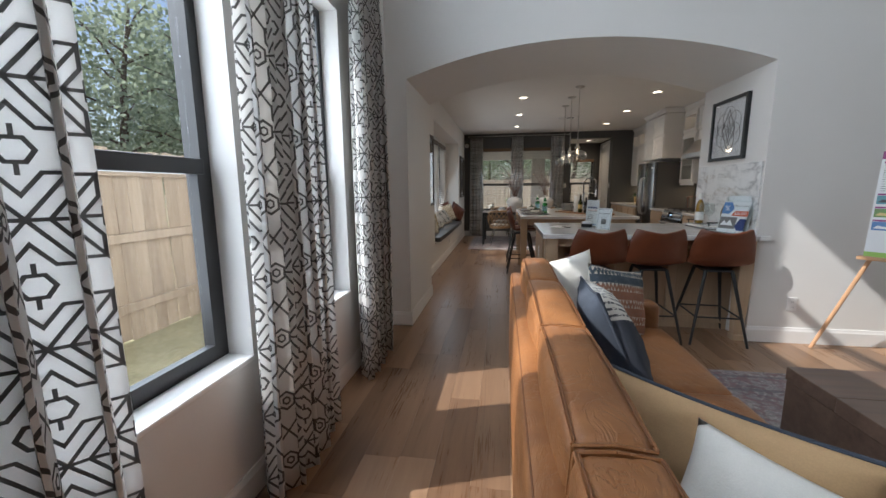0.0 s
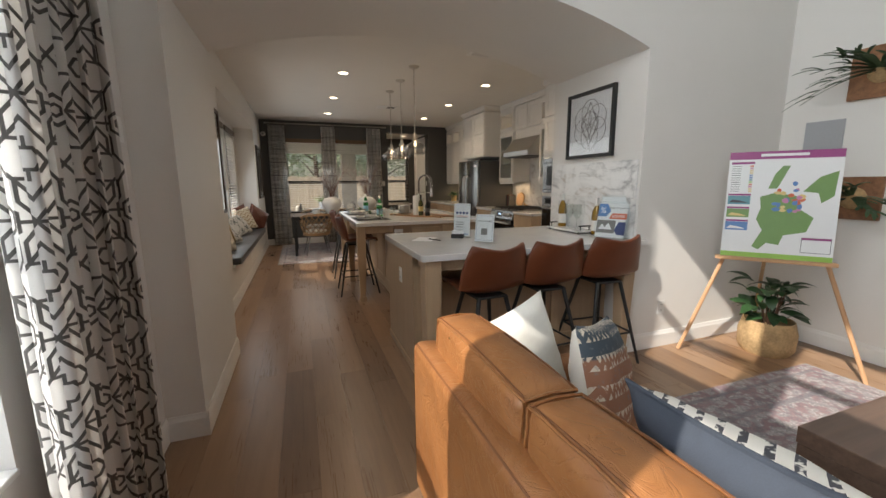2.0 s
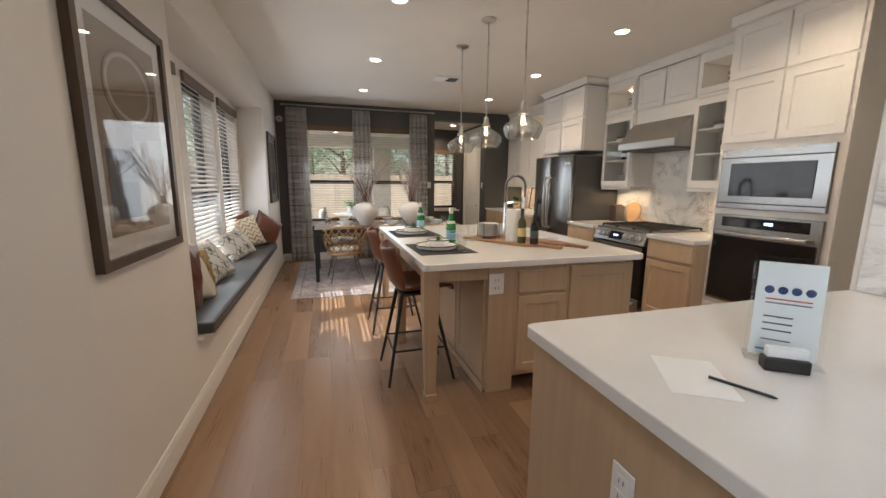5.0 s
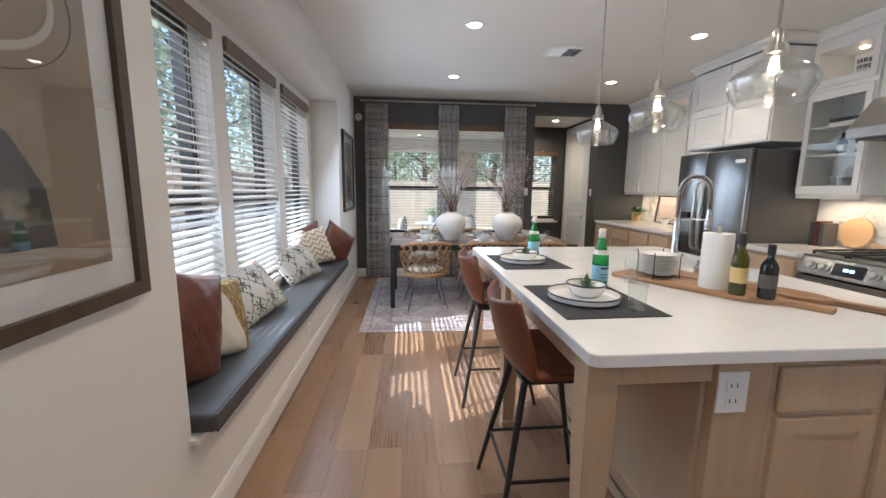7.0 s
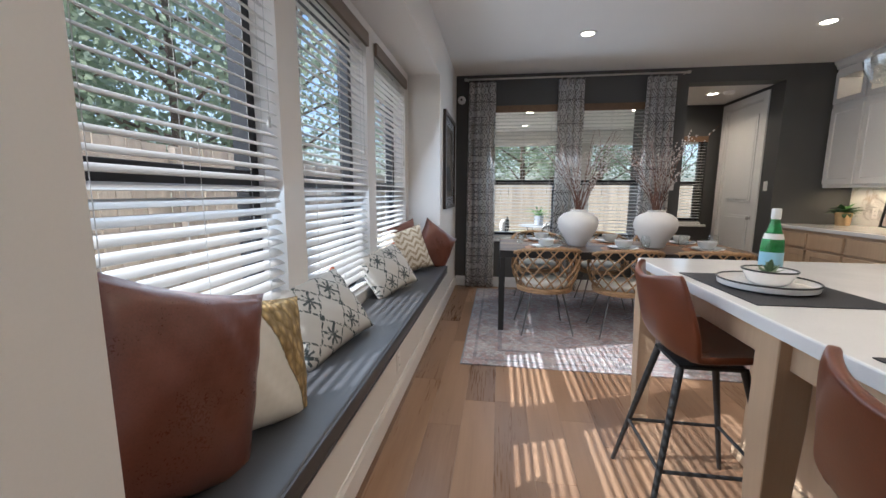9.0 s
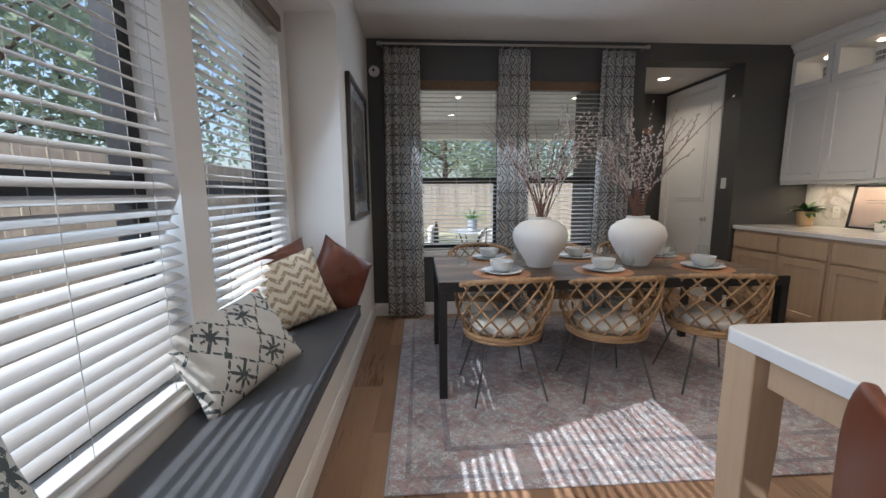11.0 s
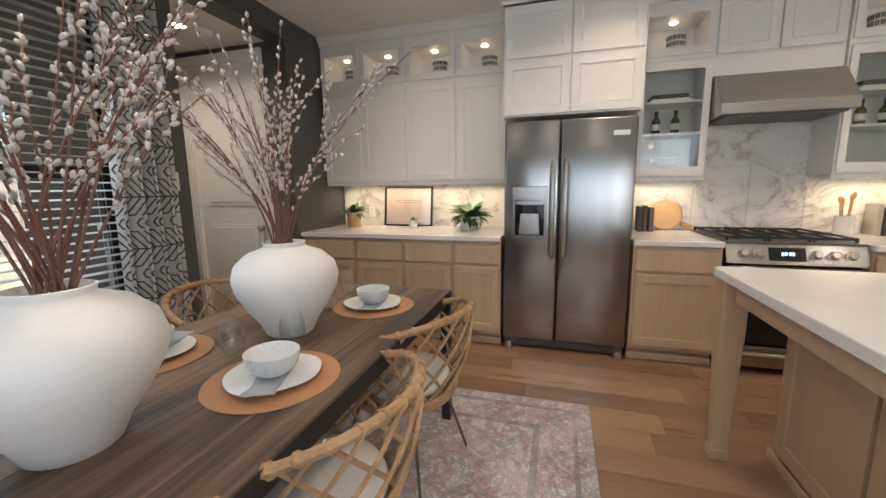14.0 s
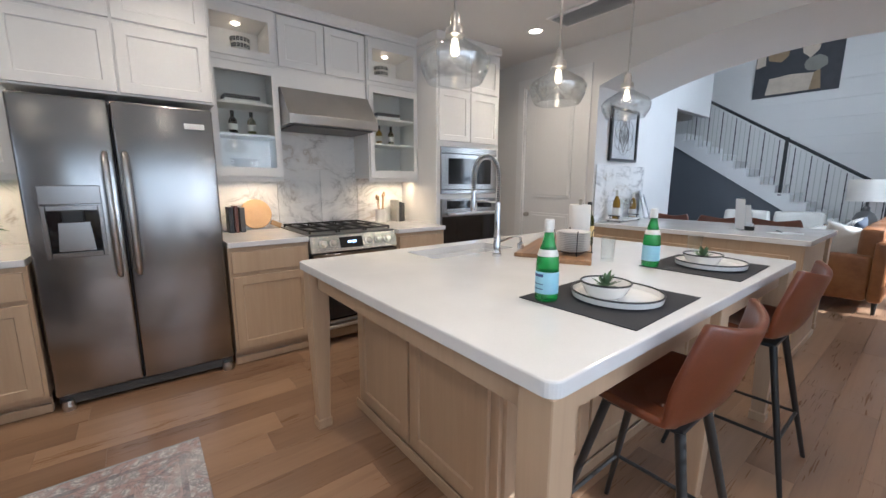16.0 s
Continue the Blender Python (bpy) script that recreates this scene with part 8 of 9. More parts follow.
def water_bottle(at, rz):
    root = thing("water_bottle", at, "green glass water bottle with a pale blue label", "bottle", "green water bottles", rz)
    part("glass_body", lathe(bmesh.new(), [(0, 0.004), (0.02, 0.0), (0.036, 0.003), (0.039, 0.012), (0.039, 0.125), (0.036, 0.155), (0.022, 0.20), (0.0145, 0.235), (0.0145, 0.27), (0, 0.27)], 28), GREENG, root, "green glass", True)
    part("label", lathe(bmesh.new(), [(0.0393, 0.03), (0.0396, 0.031), (0.0396, 0.104), (0.0393, 0.105)], 28), LABELB, root, "pale blue label", True)
    for z in (0.088, 0.062, 0.045):
        bm = bmesh.new()
        n = 8
        a = [bm.verts.new((0.0399 * math.cos(t), 0.0399 * math.sin(t), q)) for q in (z, z + (0.010 if z > 0.08 else 0.003)) for t in [-2.3 + 1.4 * i / n for i in range(n + 1)]]
        for i in range(n):
            bm.faces.new([a[i], a[i + 1], a[i + n + 2], a[i + n + 1]])
        part("label_bar", bm, NAVYP, root)
    part("neck_label", lathe(bmesh.new(), [(0.0355, 0.158), (0.0295, 0.18), (0.0290, 0.18), (0.0350, 0.158)], 20), LABELW, root, "", True)
    part("cap", lathe(bmesh.new(), [(0.0152, 0.238), (0.0165, 0.245), (0.0165, 0.278), (0.0145, 0.281), (0, 0.281)], 20), LABELW, root, "pale foil cap", True)


water_bottle((0.975, 5.90, WT + 0.0032), 20)
water_bottle((0.93, 6.775, WT + 0.0032), 160)


def tumbler(at, h=0.125, r=0.036):
    root = thing("water_glass", at, "clear straight water glass on the island", "glass", "water glasses")
    part("glass_body", lathe(bmesh.new(), [(0, 0), (r * 0.92, 0), (r, h), (r - 0.002, h), (r * 0.92 - 0.003, 0.014), (0, 0.012)], 28), CLEAR, root, "", True)


tumbler((0.925, 5.50, WT + 0.0032))
tumbler((1.17, 5.95, WT + 0.0032))


def cutting_boards():
    for i, (cx, cy, rz, w, l, z) in enumerate(((1.43, 5.86, 31, 0.20, 0.72, 0.0), (1.52, 5.84, 27, 0.17, 0.74, 0.0))):
        root = thing("cutting_board", (cx, cy, WT + z), "long acacia cutting board with a handle on the island", "cutting board", "acacia cutting boards", rz)
        bm = bmesh.new()
        pts = [(-w / 2, l / 2), (w / 2, l / 2), (w / 2 * 0.96, -l / 2 + 0.10), (w * 0.30, -l / 2 + 0.04), (0.024, -l / 2 - 0.01), (0.026, -l / 2 - 0.15), (-0.026, -l / 2 - 0.15), (-0.024, -l / 2 - 0.01), (-w * 0.30, -l / 2 + 0.04), (-w / 2 * 1.03, -l / 2 + 0.10)]
        a, b = [bm.verts.new((x, y, 0.0)) for x, y in pts], [bm.verts.new((x, y, 0.022)) for x, y in pts]
        bm.faces.new(a[::-1])
        bm.faces.new(b)
        n = len(pts)
        for k in range(n):
            bm.faces.new([a[k], a[(k + 1) % n], b[(k + 1) % n], b[k]])
        part("board_wood", soften(bm, 0.004, 2), BOARDC, root)
        if i == 0:
            root.matrix_basis = pose(cx, cy, WT, 0, 0, rz)
        else:
            root.matrix_basis = pose(cx + 0.14, cy + 0.02, WT, 0, 0, rz)
            root.location.z = WT


cutting_boards()
TB = WT + 0.0225


def plate_rack(at):
    for i in range(11):
        p = thing("side_plate", (at[0], at[1], at[2] + 0.016 + i * 0.0095), "plain white side plate in a wire rack", "plate", "stacked white plates")
        part("plate_body", lathe(bmesh.new(), [(0, 0), (0.055, 0), (0.088, 0.011), (0.090, 0.013), (0.086, 0.0135), (0.055, 0.004), (0, 0.004)], 30), CERAM, p, "", True)
    r = thing("plate_rack", at, "black wire rack holding stacked plates", "rack")
    ring = [(0.06 * math.cos(2 * math.pi * i / 24), 0.06 * math.sin(2 * math.pi * i / 24), 0.012) for i in range(24)]
    part("wire_ring", tube(bmesh.new(), ring, 0.0025, 6, True), BLACK, r, "", True)
    for k in range(4):
        a = math.pi / 4 + k * math.pi / 2
        c, s = math.cos(a), math.sin(a)
        pts = [(0.06 * c, 0.06 * s, 0.012), (0.098 * c, 0.098 * s, 0.010), (0.104 * c, 0.104 * s, 0.003), (0.100 * c, 0.100 * s, 0.02), (0.098 * c, 0.098 * s, 0.11), (0.104 * c, 0.104 * s, 0.135), (0.112 * c, 0.112 * s, 0.128)]
        part("wire_upright", tube(bmesh.new(), pts, 0.0025, 6), BLACK, r, "", True)


plate_rack((1.345, 6.00, TB))
_t = thing("paper_towel_roll", (1.465, 5.765, TB), "white paper towel roll standing on a cutting board", "paper towel")
part("roll", lathe(bmesh.new(), [(0.02, 0), (0.060, 0), (0.062, 0.004), (0.062, 0.252), (0.060, 0.256), (0.02, 0.256), (0.02, 0)], 36), TOWEL, _t, "", True)
part("core_post", lathe(bmesh.new(), [(0, 0.001), (0.008, 0.001), (0.008, 0.275), (0.014, 0.282), (0, 0.295)], 14), STEEL, _t, "", True)


def oil_bottle(at, material, h, lab, label):
    root = thing("oil_bottle", at, label, "bottle", "oil bottles")
    part("glass_body", lathe(bmesh.new(), [(0, 0), (0.030, 0), (0.032, 0.004), (0.032, h * 0.58), (0.026, h * 0.66), (0.013, h * 0.74), (0.012, h * 0.86), (0, h * 0.86)], 24), material, root, "", True)
    part("cap", lathe(bmesh.new(), [(0.0135, h * 0.80), (0.0145, h * 0.81), (0.0145, h * 0.99), (0.012, h), (0, h)], 18), BLACK, root, "black cap", True)
    part("label", lathe(bmesh.new(), [(0.0323, h * 0.2), (0.0326, h * 0.2), (0.0326, h * 0.45), (0.0323, h * 0.45)], 24), lab, root, "printed label", True)


oil_bottle((1.475, 5.645, TB), OLIVEG, 0.27, YELLP, "olive oil bottle with a yellow label")
oil_bottle((1.545, 5.575, TB), DARKGL, 0.23, GREY, "dark vinegar bottle with a grey label")

# ---- breakfast bar ----


def serving_tray():
    root = thing("serving_tray", (2.28, 3.64, WT), "white marble serving tray with black handles on the bar", "tray")
    part("tray_slab", rounded(-0.085, -0.225, 0.012, 0.085, 0.225, 0.030, 0.004), MARBLE, root)
    for x in (-0.065, 0.065):
        for y in (-0.2, 0.2):
            part("foot", lathe(bmesh.new(), [(0, 0), (0.010, 0), (0.010, 0.012), (0, 0.012)], 12, (x, y, 0)), BLACK, root)
    for y in (-0.205, 0.205):
        bm = tube(bmesh.new(), [(-0.065, y, 0.065), (0.065, y, 0.065)], 0.006, 8)
        for x in (-0.045, 0.045):
            tube(bm, [(x, y, 0.030), (x, y, 0.065)], 0.005, 8)
        part("handle", bm, BLACK, root, "black bar handle", True)


serving_tray()


def wine_bottle(at):
    root = thing("wine_bottle", at, "white wine bottle with a pale label on the bar", "bottle", "wine bottles")
    part("glass_body", lathe(bmesh.new(), [(0, 0.006), (0.015, 0.002), (0.034, 0), (0.038, 0.006), (0.038, 0.16), (0.034, 0.195), (0.016, 0.235), (0.014, 0.25), (0.014, 0.285), (0, 0.285)], 28), AMBER, root, "", True)
    part("label", lathe(bmesh.new(), [(0.0383, 0.035), (0.0387, 0.035), (0.0387, 0.12), (0.0383, 0.12)], 28), LABELW, root, "white label", True)
    part("foil", lathe(bmesh.new(), [(0.0146, 0.243), (0.0156, 0.245), (0.0156, 0.305), (0.013, 0.308), (0, 0.308)], 18), LABELW, root, "white foil", True)


wine_bottle((2.30, 3.775, WT + 0.0302))
wine_bottle((2.325, 3.355, WT))
for _y in (3.66, 3.55):
    _g = thing("stemmed_glass", (2.285, _y, WT + 0.0302), "clear stemmed wine glass on a tray", "glass", "stemmed wine glasses")
    part("glass_body", lathe(bmesh.new(), [(0, 0), (0.033, 0.001), (0.03, 0.003), (0.004, 0.008), (0.0035, 0.085), (0.02, 0.10), (0.040, 0.135), (0.042, 0.165), (0.034, 0.215), (0.0325, 0.215), (0.040, 0.165), (0.038, 0.136), (0.018, 0.103), (0, 0.095)], 28), CLEAR, _g, "", True)


def sheet_stand(name, at, rz, w, h, lean, label, draw, sheets=1):
    root = thing(name, at, label, "sign", "", rz)
    root.matrix_basis = pose(*at, 0, 0, rz) @ pose(0, 0, 0, -lean, 0, 0)
    part("acrylic_front", rounded(-w / 2 - 0.012, -0.0035, 0.004, w / 2 + 0.012, -0.0015, h + 0.015, 0.0005, 1), ACRYL, root, "clear acrylic sheet")
    part("acrylic_foot", rounded(-w / 2 - 0.012, -0.05, 0.001, w / 2 + 0.012, 0.06, 0.004, 0.0005, 1), ACRYL, root, "clear acrylic foot")
    part("paper_sheet", rounded(-w / 2, 0.0, 0.010, w / 2, 0.002, h, 0.0004, 1), PAPER, root, "white printed sheet")
    draw(root, w, h, -0.0005)


def welcome_print(root, w, h, y):
    for x0, z0, x1, z1 in ((-w * 0.44, 0.020, w * 0.44, 0.022), (-w * 0.44, h - 0.014, w * 0.44, h - 0.012), (-w * 0.44, 0.022, -w * 0.44 + 0.002, h - 0.014), (w * 0.44 - 0.002, 0.022, w * 0.44, h - 0.014)):
        bar_shape(root, "border_line", x0, z0, x1, z1, NAVYP, y - 0.0006)
    lettering("WELCOME!", root, (0, y - 0.0008, h * 0.72), w * 0.15, GREY)
    for i in range(4):
        bar_shape(root, "text_line", -w * 0.26, h * 0.655 - i * 0.007, w * 0.26, h * 0.658 - i * 0.007, GREYL, y - 0.0006)
    rng = random.Random(2)
    bar_shape(root, "grey_square", -w * 0.17, h * 0.28, w * 0.17, h * 0.28 + w * 0.34, GREYL, y - 0.0006, "small grey square")
    for i in range(2):
        bar_shape(root, "text_line", -w * 0.2, h * 0.2 - i * 0.008, w * 0.2, h * 0.204 - i * 0.008, INK, y - 0.0006)


def card_print(root, w, h, y):
    for i in range(4):
        flat_shape(root, "round_mark", [(-w * 0.30 + i * w * 0.2 + 0.011 * math.cos(2 * math.pi * k / 12), h * 0.72 + 0.011 * math.sin(2 * math.pi * k / 12)) for k in range(12)], NAVYP, y - 0.0006)
    for i, (z, m) in enumerate(((0.62, REDP), (0.58, GREYL), (0.44, INK), (0.37, INK), (0.30, INK), (0.2, GREYL))):
        bar_shape(root, "text_line", -w * 0.34, h * z, w * (0.34 if i < 2 else 0.1), h * z + 0.004, m, y - 0.0006)
    bar_shape(root, "footer_line", -w * 0.4, h * 0.09, w * 0.4, h * 0.11, BLUEP, y - 0.0006)


def flyer_print(root, w, h, y):
    flat_shape(root, "blue_arrow", [(-w / 2, h * 0.62), (-w * 0.2, h * 0.62), (-w * 0.06, h * 0.78), (-w * 0.2, h * 0.98), (-w / 2, h * 0.98)], BLUEP, y - 0.0006, "blue arrow shape")
    lettering("%", root, (-w * 0.33, y - 0.0013, h * 0.72), w * 0.30, PAPER)
    lettering("DON'T WAIT!", root, (w * 0.18, y - 0.0008, h * 0.84), w * 0.095, INK)
    flat_shape(root, "red_band", [(-w * 0.1, h * 0.56), (w / 2, h * 0.56), (w / 2, h * 0.72), (0, h * 0.72)], REDP, y - 0.0006, "orange-red band")
    lettering("$20,000", root, (w * 0.22, y - 0.0013, h * 0.605), w * 0.135, PAPER)
    bar_shape(root, "house_photo", -w / 2 + 0.004, h * 0.16, w * 0.16, h * 0.52, GREYL, y - 0.0006, "grey house photo")
    flat_shape(root, "house_roof", [(-w * 0.42, h * 0.26), (-w * 0.30, h * 0.42), (-w * 0.2, h * 0.32), (-w * 0.08, h * 0.44), (w * 0.06, h * 0.26)], PAPER, y - 0.0012)
    flat_shape(root, "navy_tag", [(w * 0.14, h * 0.24), (w * 0.26, h * 0.12), (w / 2, h * 0.12), (w / 2, h * 0.48), (w * 0.26, h * 0.48)], NAVYP, y - 0.0012, "navy tag shape")


sheet_stand("welcome_sign", (1.245, 3.29, WT), -44, 0.142, 0.212, 10, "small printed welcome sign in an acrylic stand", welcome_print)
sheet_stand("info_card", (1.215, 3.64, WT), -48, 0.145, 0.275, 4, "tall printed information card in an acrylic stand", card_print)
sheet_stand("flyer_holder", (2.235, 3.11, WT), -62, 0.22, 0.285, 18, "stack of printed flyers in an acrylic holder", flyer_print)
sheet_stand("flyer_holder", (2.285, 3.135, WT), -62, 0.22, 0.33, 14, "second stack of printed flyers in an acrylic holder", card_print)
_p = thing("paper_form", (0.90, 3.64, WT), "white paper form with a black pen on the bar", "paper", "", -32)
part("sheet", rounded(-0.075, -0.105, 0.0002, 0.075, 0.105, 0.0012, 0.0002, 1), PAPER, _p)
_p = thing("ballpoint_pen", (0.955, 3.56, WT + 0.0055), "thin black pen on the bar", "pen", "", 25)
part("barrel", tube(bmesh.new(), [(0, -0.07, 0), (0, -0.062, 0), (0, 0.065, 0)], [0.001, 0.004, 0.004], 8), BLACK, _p, "", True)
_c = thing("card_holder", (1.165, 3.60, WT), "small black card holder with white cards", "card holder", "", -35)
part("holder", rounded(-0.05, -0.02, 0, 0.05, 0.02, 0.035, 0.004), BLACK, _c)
part("card_stack", rounded(-0.044, -0.010, 0.0355, 0.044, 0.012, 0.062, 0.001, 1), PAPER, _c, "white cards")

# ---- east counter ----


def pot_plant(at, r, h, material, leafy, n, length, width, seed, label, up=(8, 70)):
    root = thing("potted_plant", at, label, "plant", "counter plants")
    part("pot", lathe(bmesh.new(), [(0, 0), (r * 0.82, 0), (r, h), (r * 0.92, h), (r * 0.88, h * 0.86), (0, h * 0.86)], 30), material, root, "", True)
    rng = random.Random(seed)
    spots = [pose(rng.uniform(-0.2, 0.2) * r, rng.uniform(-0.2, 0.2) * r, h * 0.86, rng.uniform(*up), rng.uniform(-15, 15), i * 137.5) for i in range(n)]
    leaves(root, "leaf", leafy, spots, length, width, 0.75, seed)


TANPOT = varied("tan_clay_pot", (0.55, 0.38, 0.20), 0.6, vary=0.1, big=8, fine=80)
pot_plant((3.66, 9.98, WT), 0.075, 0.15, TANPOT, AGAVE, 40, 0.15, 0.045, 3, "leafy green plant in a tan pot on the counter")
pot_plant((3.62, 8.74, WT), 0.098, 0.12, MATTE, AGAVE, 64, 0.20, 0.062, 5, "spiky agave in a white pot beside the refrigerator")
pot_plant((3.70, 9.34, WT), 0.048, 0.075, MATTE, AGAVE, 16, 0.075, 0.018, 7, "small green plant in a white pot before a picture")


def counter_print(root, x0, x1, z0, z1):
    bar_shape(root, "print_paper", x0, z0, x1, z1, PINKPAPER, -0.0155, "pale pink print")
    for z in (0.66, 0.60):
        bar_shape(root, "text_line", x0 + (x1 - x0) * 0.2, z0 + (z1 - z0) * z, x1 - (x1 - x0) * 0.2, z0 + (z1 - z0) * z + 0.004, INK, -0.0162)


PINKPAPER = flat_color("pale_pink_paper", (0.74, 0.62, 0.57))
picture("leaning_print", pose(3.80, 9.69, WT, 0, 0, -90) @ pose(0, 0, 0.004, -7, 0, 0), 0.52, 0.40, 0.014, BLACK, "thin black framed print leaning on the backsplash", 0.004, counter_print)
_b = thing("round_board", (3.845, 7.06, WT), "round maple cutting board leaning on the backsplash", "cutting board", "", -90)
_m = lathe(bmesh.new(), [(0, 0), (0.125, 0), (0.13, 0.004), (0.13, 0.016), (0.125, 0.02), (0, 0.02)], 36)
_o = part("board_disc", _m, PALEW, _b)
_o.matrix_basis = pose(0, 0.0, 0.134, 90 - 8, 0, 0)
_o = part("board_handle", rounded(-0.022, -0.02, 0.0, 0.022, 0.0, 0.10, 0.008), PALEW, _b)
_o.matrix_basis = pose(0.12, 0.0, 0.06, -8, 115, 0)
_b = thing("cookbooks", (3.74, 7.24, WT), "dark upright cookbooks on the counter", "books", "", -90)
for _i, (_w, _h, _c) in enumerate(((0.034, 0.21, GRAPH), (0.028, 0.22, COGNAC), (0.036, 0.205, GREY))):
    part("book", rounded(-0.06 + _i * 0.042, -0.07, 0, -0.06 + _i * 0.042 + _w, 0.07, _h, 0.003), _c, _b)
_b = thing("utensil_crock", (3.76, 5.86, WT), "white crock with wooden kitchen spoons", "utensil holder")
part("crock", lathe(bmesh.new(), [(0, 0), (0.055, 0), (0.058, 0.004), (0.058, 0.14), (0.054, 0.14), (0.052, 0.01), (0, 0.01)], 28), CERAM, _b, "", True)
for _i in range(4):
    _a = _i * 1.6
    _e = Vector((0.045 * math.cos(_a), 0.045 * math.sin(_a), 0.25 + 0.015 * _i))
    _m = tube(bmesh.new(), [(0.02 * math.cos(_a), 0.02 * math.sin(_a), 0.02), _e * 0.85, _e], [0.005, 0.005, 0.007], 8)
    bmesh.ops.create_icosphere(_m, subdivisions=2, radius=1.0, matrix=Matrix.Translation(_e) @ Matrix.Diagonal((0.020, 0.010, 0.028, 1)))
    part("wooden_spoon", _m, PALEW, _b, "", True)
_b = thing("upright_books", (3.76, 5.66, WT), "two upright books with a metal bookend", "books", "", -90)
for _i, (_h, _c) in enumerate(((0.23, STEEL), (0.21, GRAPH), (0.20, GREY))):
    part("book", rounded(-0.045 + _i * 0.034, -0.07, 0, -0.045 + _i * 0.034 + 0.03, 0.07, _h, 0.003), _c, _b)
tagged(part("white_box", rounded(3.80, 5.74, WT, 3.86, 5.80, WT + 0.085, 0.006), CERAM), "small white ceramic box on the counter", "box")


def jar_mat():
    k = Mat("patterned_jar_glaze", (0.70, 0.68, 0.62), 0.35)
    x, y, z = k.axes(k.coords())
    a = y.op("ARCTAN2", x) * 0.085
    p, q = (a.mod(0.036) - 0.018).abs(), (z.mod(0.045) - 0.0225).abs()
    d = p.max(q)
    k.color(k.mix((d.lt(0.014) * d.gt(0.006)).max((p + q).lt(0.005)), (0.68, 0.66, 0.60), (0.05, 0.05, 0.055)))
    return k.m


JAR = jar_mat()


def jar(y, x=3.74):
    root = thing("patterned_jar", (x, y, 2.3255), "drum-shaped jar with a black and cream pattern", "jar", "patterned jars")
    part("jar_body", lathe(bmesh.new(), [(0, 0), (0.068, 0), (0.072, 0.006), (0.066, 0.07), (0.072, 0.13), (0.068, 0.135), (0, 0.135)], 32), JAR, root, "", True)


for _a, _c in UPPERS:
    jar((_a + _c) / 2 - 0.04)
jar(7.10)
jar(5.83)
# behind the glass doors
for _y0, _s in ((7.13, 0), (5.80, 1)):
    for _z, _n in ((1.391, 6), (1.949, 2)):
        for _i in range(_n if _s == 0 or _z > 1.5 else 1):
            _o = thing("stacked_dish" if _z < 1.5 else "shelf_book", (3.74, _y0, _z + _i * (0.022 if _z < 1.5 else 0.032)), "white plate stacked in the glass cabinet" if _z < 1.5 else "pale book lying on the cabinet shelf", "plate" if _z < 1.5 else "book", "glass cabinet dishes" if _z < 1.5 else "glass cabinet books")
            if _z < 1.5:
                part("plate_body", lathe(bmesh.new(), [(0, 0), (0.07, 0), (0.11, 0.016), (0.112, 0.018), (0.07, 0.004), (0, 0.004)], 28), CERAM, _o, "", True)
            else:
                part("cover", rounded(-0.09, -0.13, 0, 0.09, 0.13, 0.030, 0.003), (PAPER, GRAPH)[_i % 2], _o)
    for _k, (_dy, _m) in enumerate(((0.07, DARKGL), (-0.07, OLIVEG))):
        oil_bottle((3.74, _y0 + _dy, 1.7085), AMBER if _s and _k == 0 else _m, 0.19, LABELW, "small bottle on the glass cabinet shelf")

# ---- patio furniture ----


PATIOTOP = varied("pale_slate_top", (0.40, 0.43, 0.47), 0.4, vary=0.1, fine=60)
PALMLEAF = varied("fresh_green_blade", (0.13, 0.27, 0.06), 0.45, vary=0.2, big=8, fine=60)


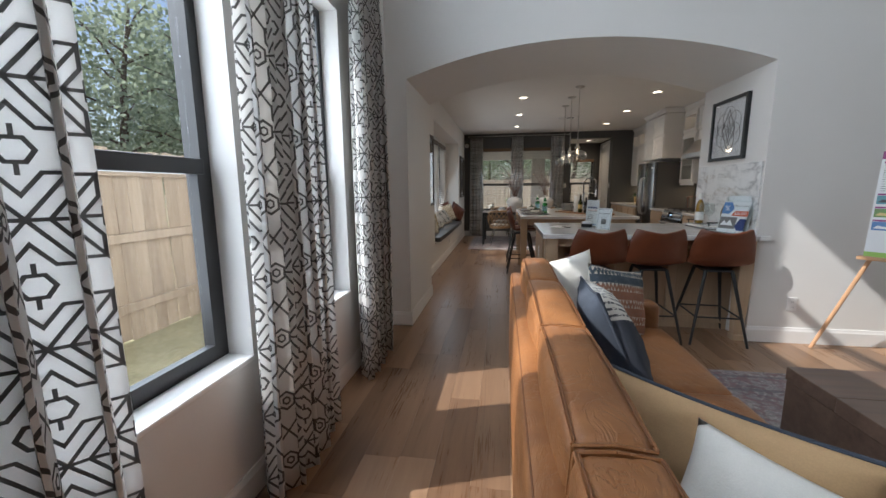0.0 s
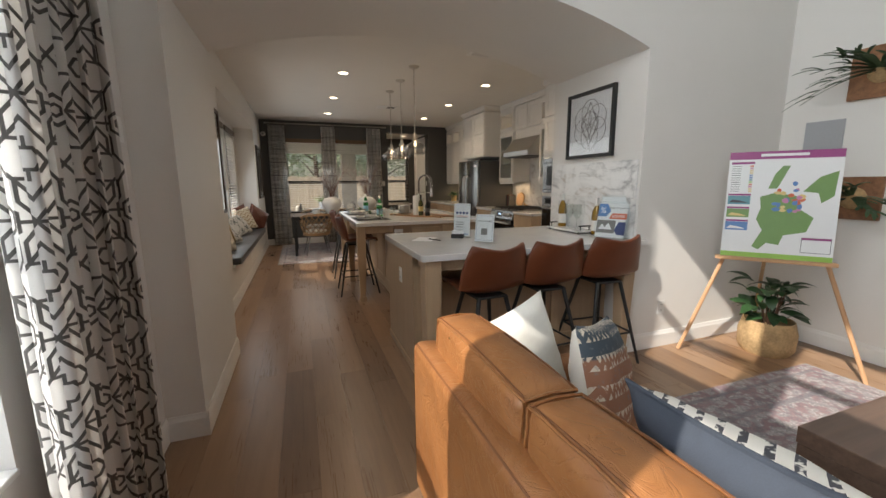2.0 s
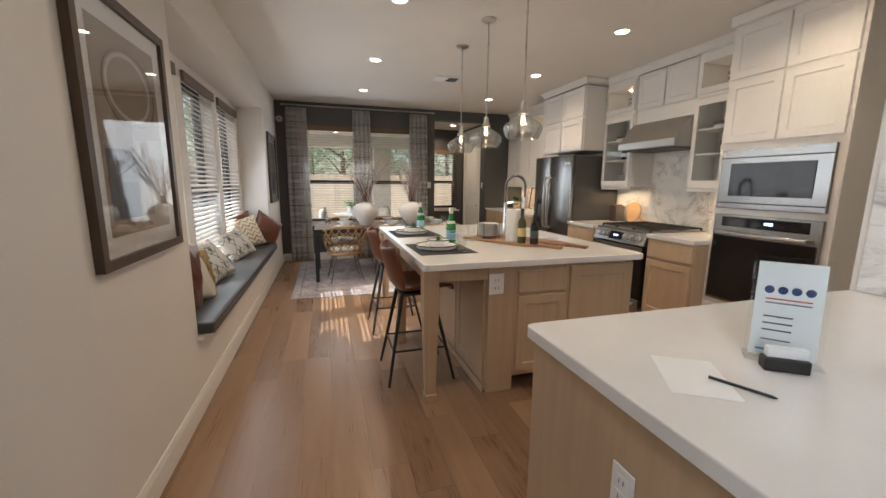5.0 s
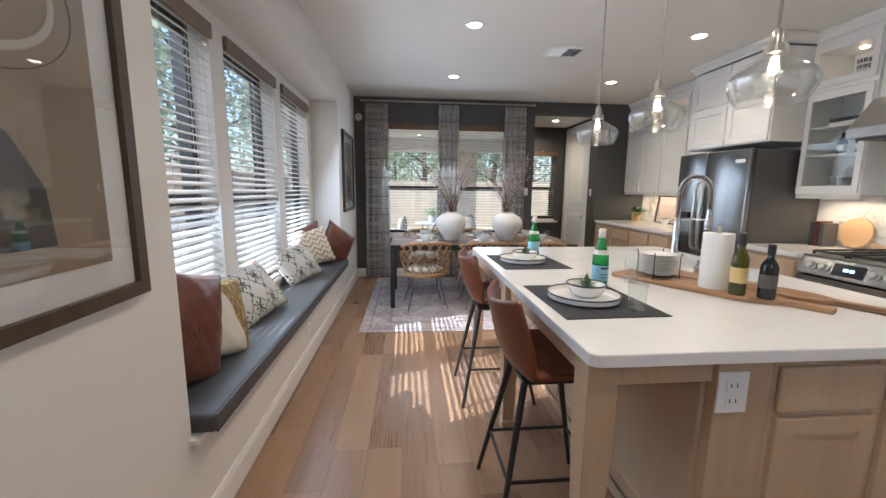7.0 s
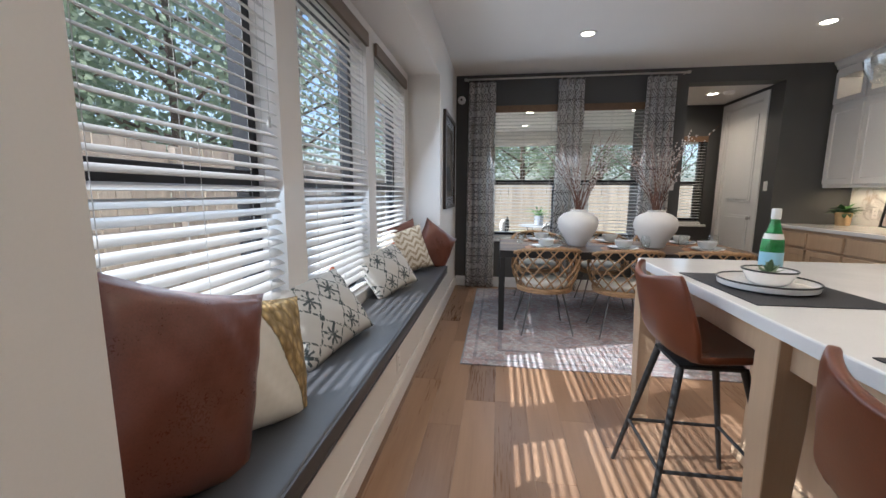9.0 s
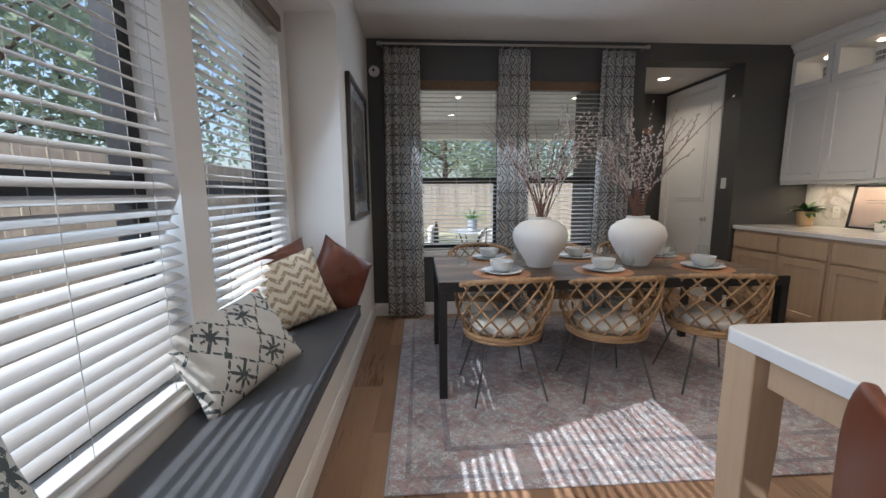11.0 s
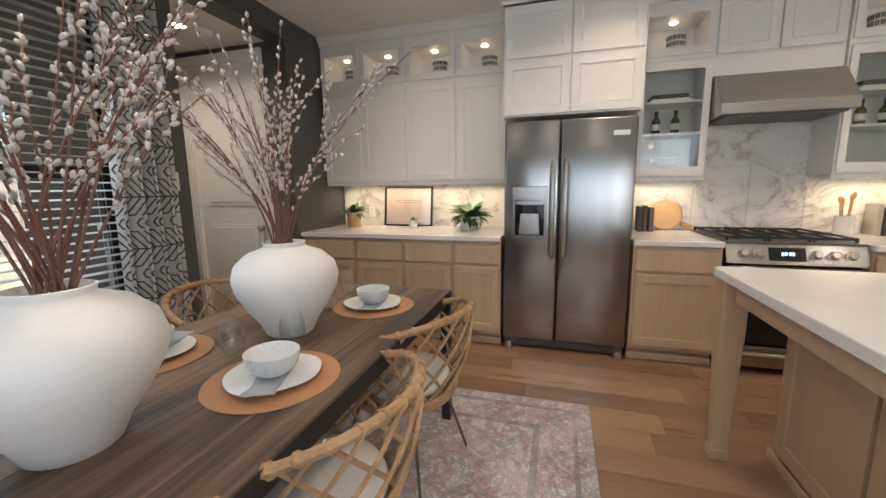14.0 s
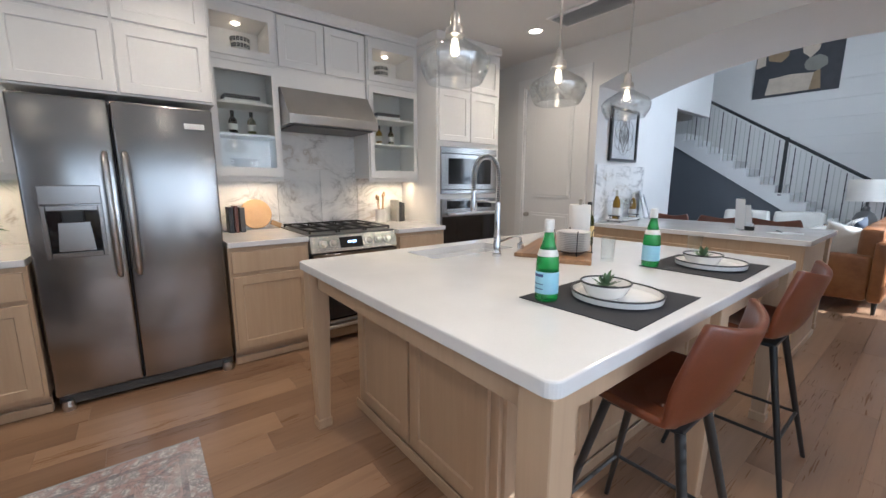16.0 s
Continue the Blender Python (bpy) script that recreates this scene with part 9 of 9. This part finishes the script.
def patio_set():
    t = thing("patio_table", (0.55, 12.3, -0.03), "round pale grey patio table with curved black legs", "table")
    part("tabletop", lathe(bmesh.new(), [(0, 0.69), (0.36, 0.69), (0.37, 0.70), (0.36, 0.71), (0, 0.71)], 32), PATIOTOP, t, "pale blue-grey top", True)
    for k in range(4):
        a = k * math.pi / 2 + 0.4
        part("leg", tube(bmesh.new(), [(0.3 * math.cos(a), 0.3 * math.sin(a), 0), (0.1 * math.cos(a), 0.1 * math.sin(a), 0.36), (0.24 * math.cos(a), 0.24 * math.sin(a), 0.69)], 0.011, 8), BLACK, t, "", True)
    pot_plant((0.55, 12.3, 0.681), 0.085, 0.17, PATIOTOP, PALMLEAF, 40, 0.27, 0.026, 9, "spiky green plant in a grey pot on the patio table", (25, 80))
    c = thing("patio_chair", (-0.22, 12.25, -0.03), "black wrought iron patio chair with a pale cushion", "chair", "patio chairs", 80)
    part("seat", lathe(bmesh.new(), [(0, 0.42), (0.22, 0.42), (0.225, 0.43), (0.22, 0.44), (0, 0.44)], 24), BLACK, c, "", True)
    arch = [(0.24 * math.cos(s), -0.20, 0.44 + 0.42 * math.sin(s)) for s in [math.pi * i / 16 for i in range(17)]]
    part("back_hoop", tube(bmesh.new(), arch, 0.010, 8), BLACK, c, "", True)
    for i in range(5):
        x = -0.16 + 0.08 * i
        part("back_bar", tube(bmesh.new(), [(x * 0.6, -0.20, 0.44), (x * 1.2, -0.20, 0.62), (x, -0.20, 0.44 + 0.42 * math.sqrt(max(0, 1 - (x / 0.24) ** 2)))], 0.006, 6), BLACK, c, "", True)
    for x, y in ((-0.19, -0.18), (0.19, -0.18), (0.19, 0.18), (-0.19, 0.18)):
        part("leg", tube(bmesh.new(), [(x * 1.15, y * 1.15, 0), (x, y, 0.43)], 0.010, 8), BLACK, c, "", True)
    part("cushion", soft_box(-0.19, -0.17, 0.442, 0.19, 0.20, 0.52, 0.012, 41), LINEN, c, "pale seat cushion", 60)
    part("back_cushion", soft_box(-0.18, -0.185, 0.53, 0.18, -0.09, 0.80, 0.015, 42), LINEN, c, "pale back cushion", 60)
    copy_thing(c, pose(0.75, 11.55, -0.03, 0, 0, -15))
    copy_thing(c, pose(1.25, 12.6, -0.03, 0, 0, 110))


patio_set()


# ---- floor planks ----
def floor_planks():
    """Staggered planks, laid along y."""
    w, length = 0.182, 1.22
    base = bmesh.new()
    box(base, 0, 0, -0.010, w - 0.0005, length - 0.0005, 0)
    top = [e for e in base.edges if all(v.co.z > -0.001 for v in e.verts)]
    soften(base, 0.0006, 1, top)
    me = mesh_of("plank", base, FLOOR)
    rng = random.Random(11)
    x = -1.27
    while x < 3.95:
        y = -4.7 + rng.uniform(-1.1, 0)
        while y < 11.6:
            if not (y > NORTH + 0.1 and (x < 1.8 or x > 3.1)) and not (x + w < -0.80):
                o = new("plank", me)
                o.parent = floor
                o.location = (x, y, rng.uniform(-0.0002, 0))
            y += length
        x += w


floor_planks()
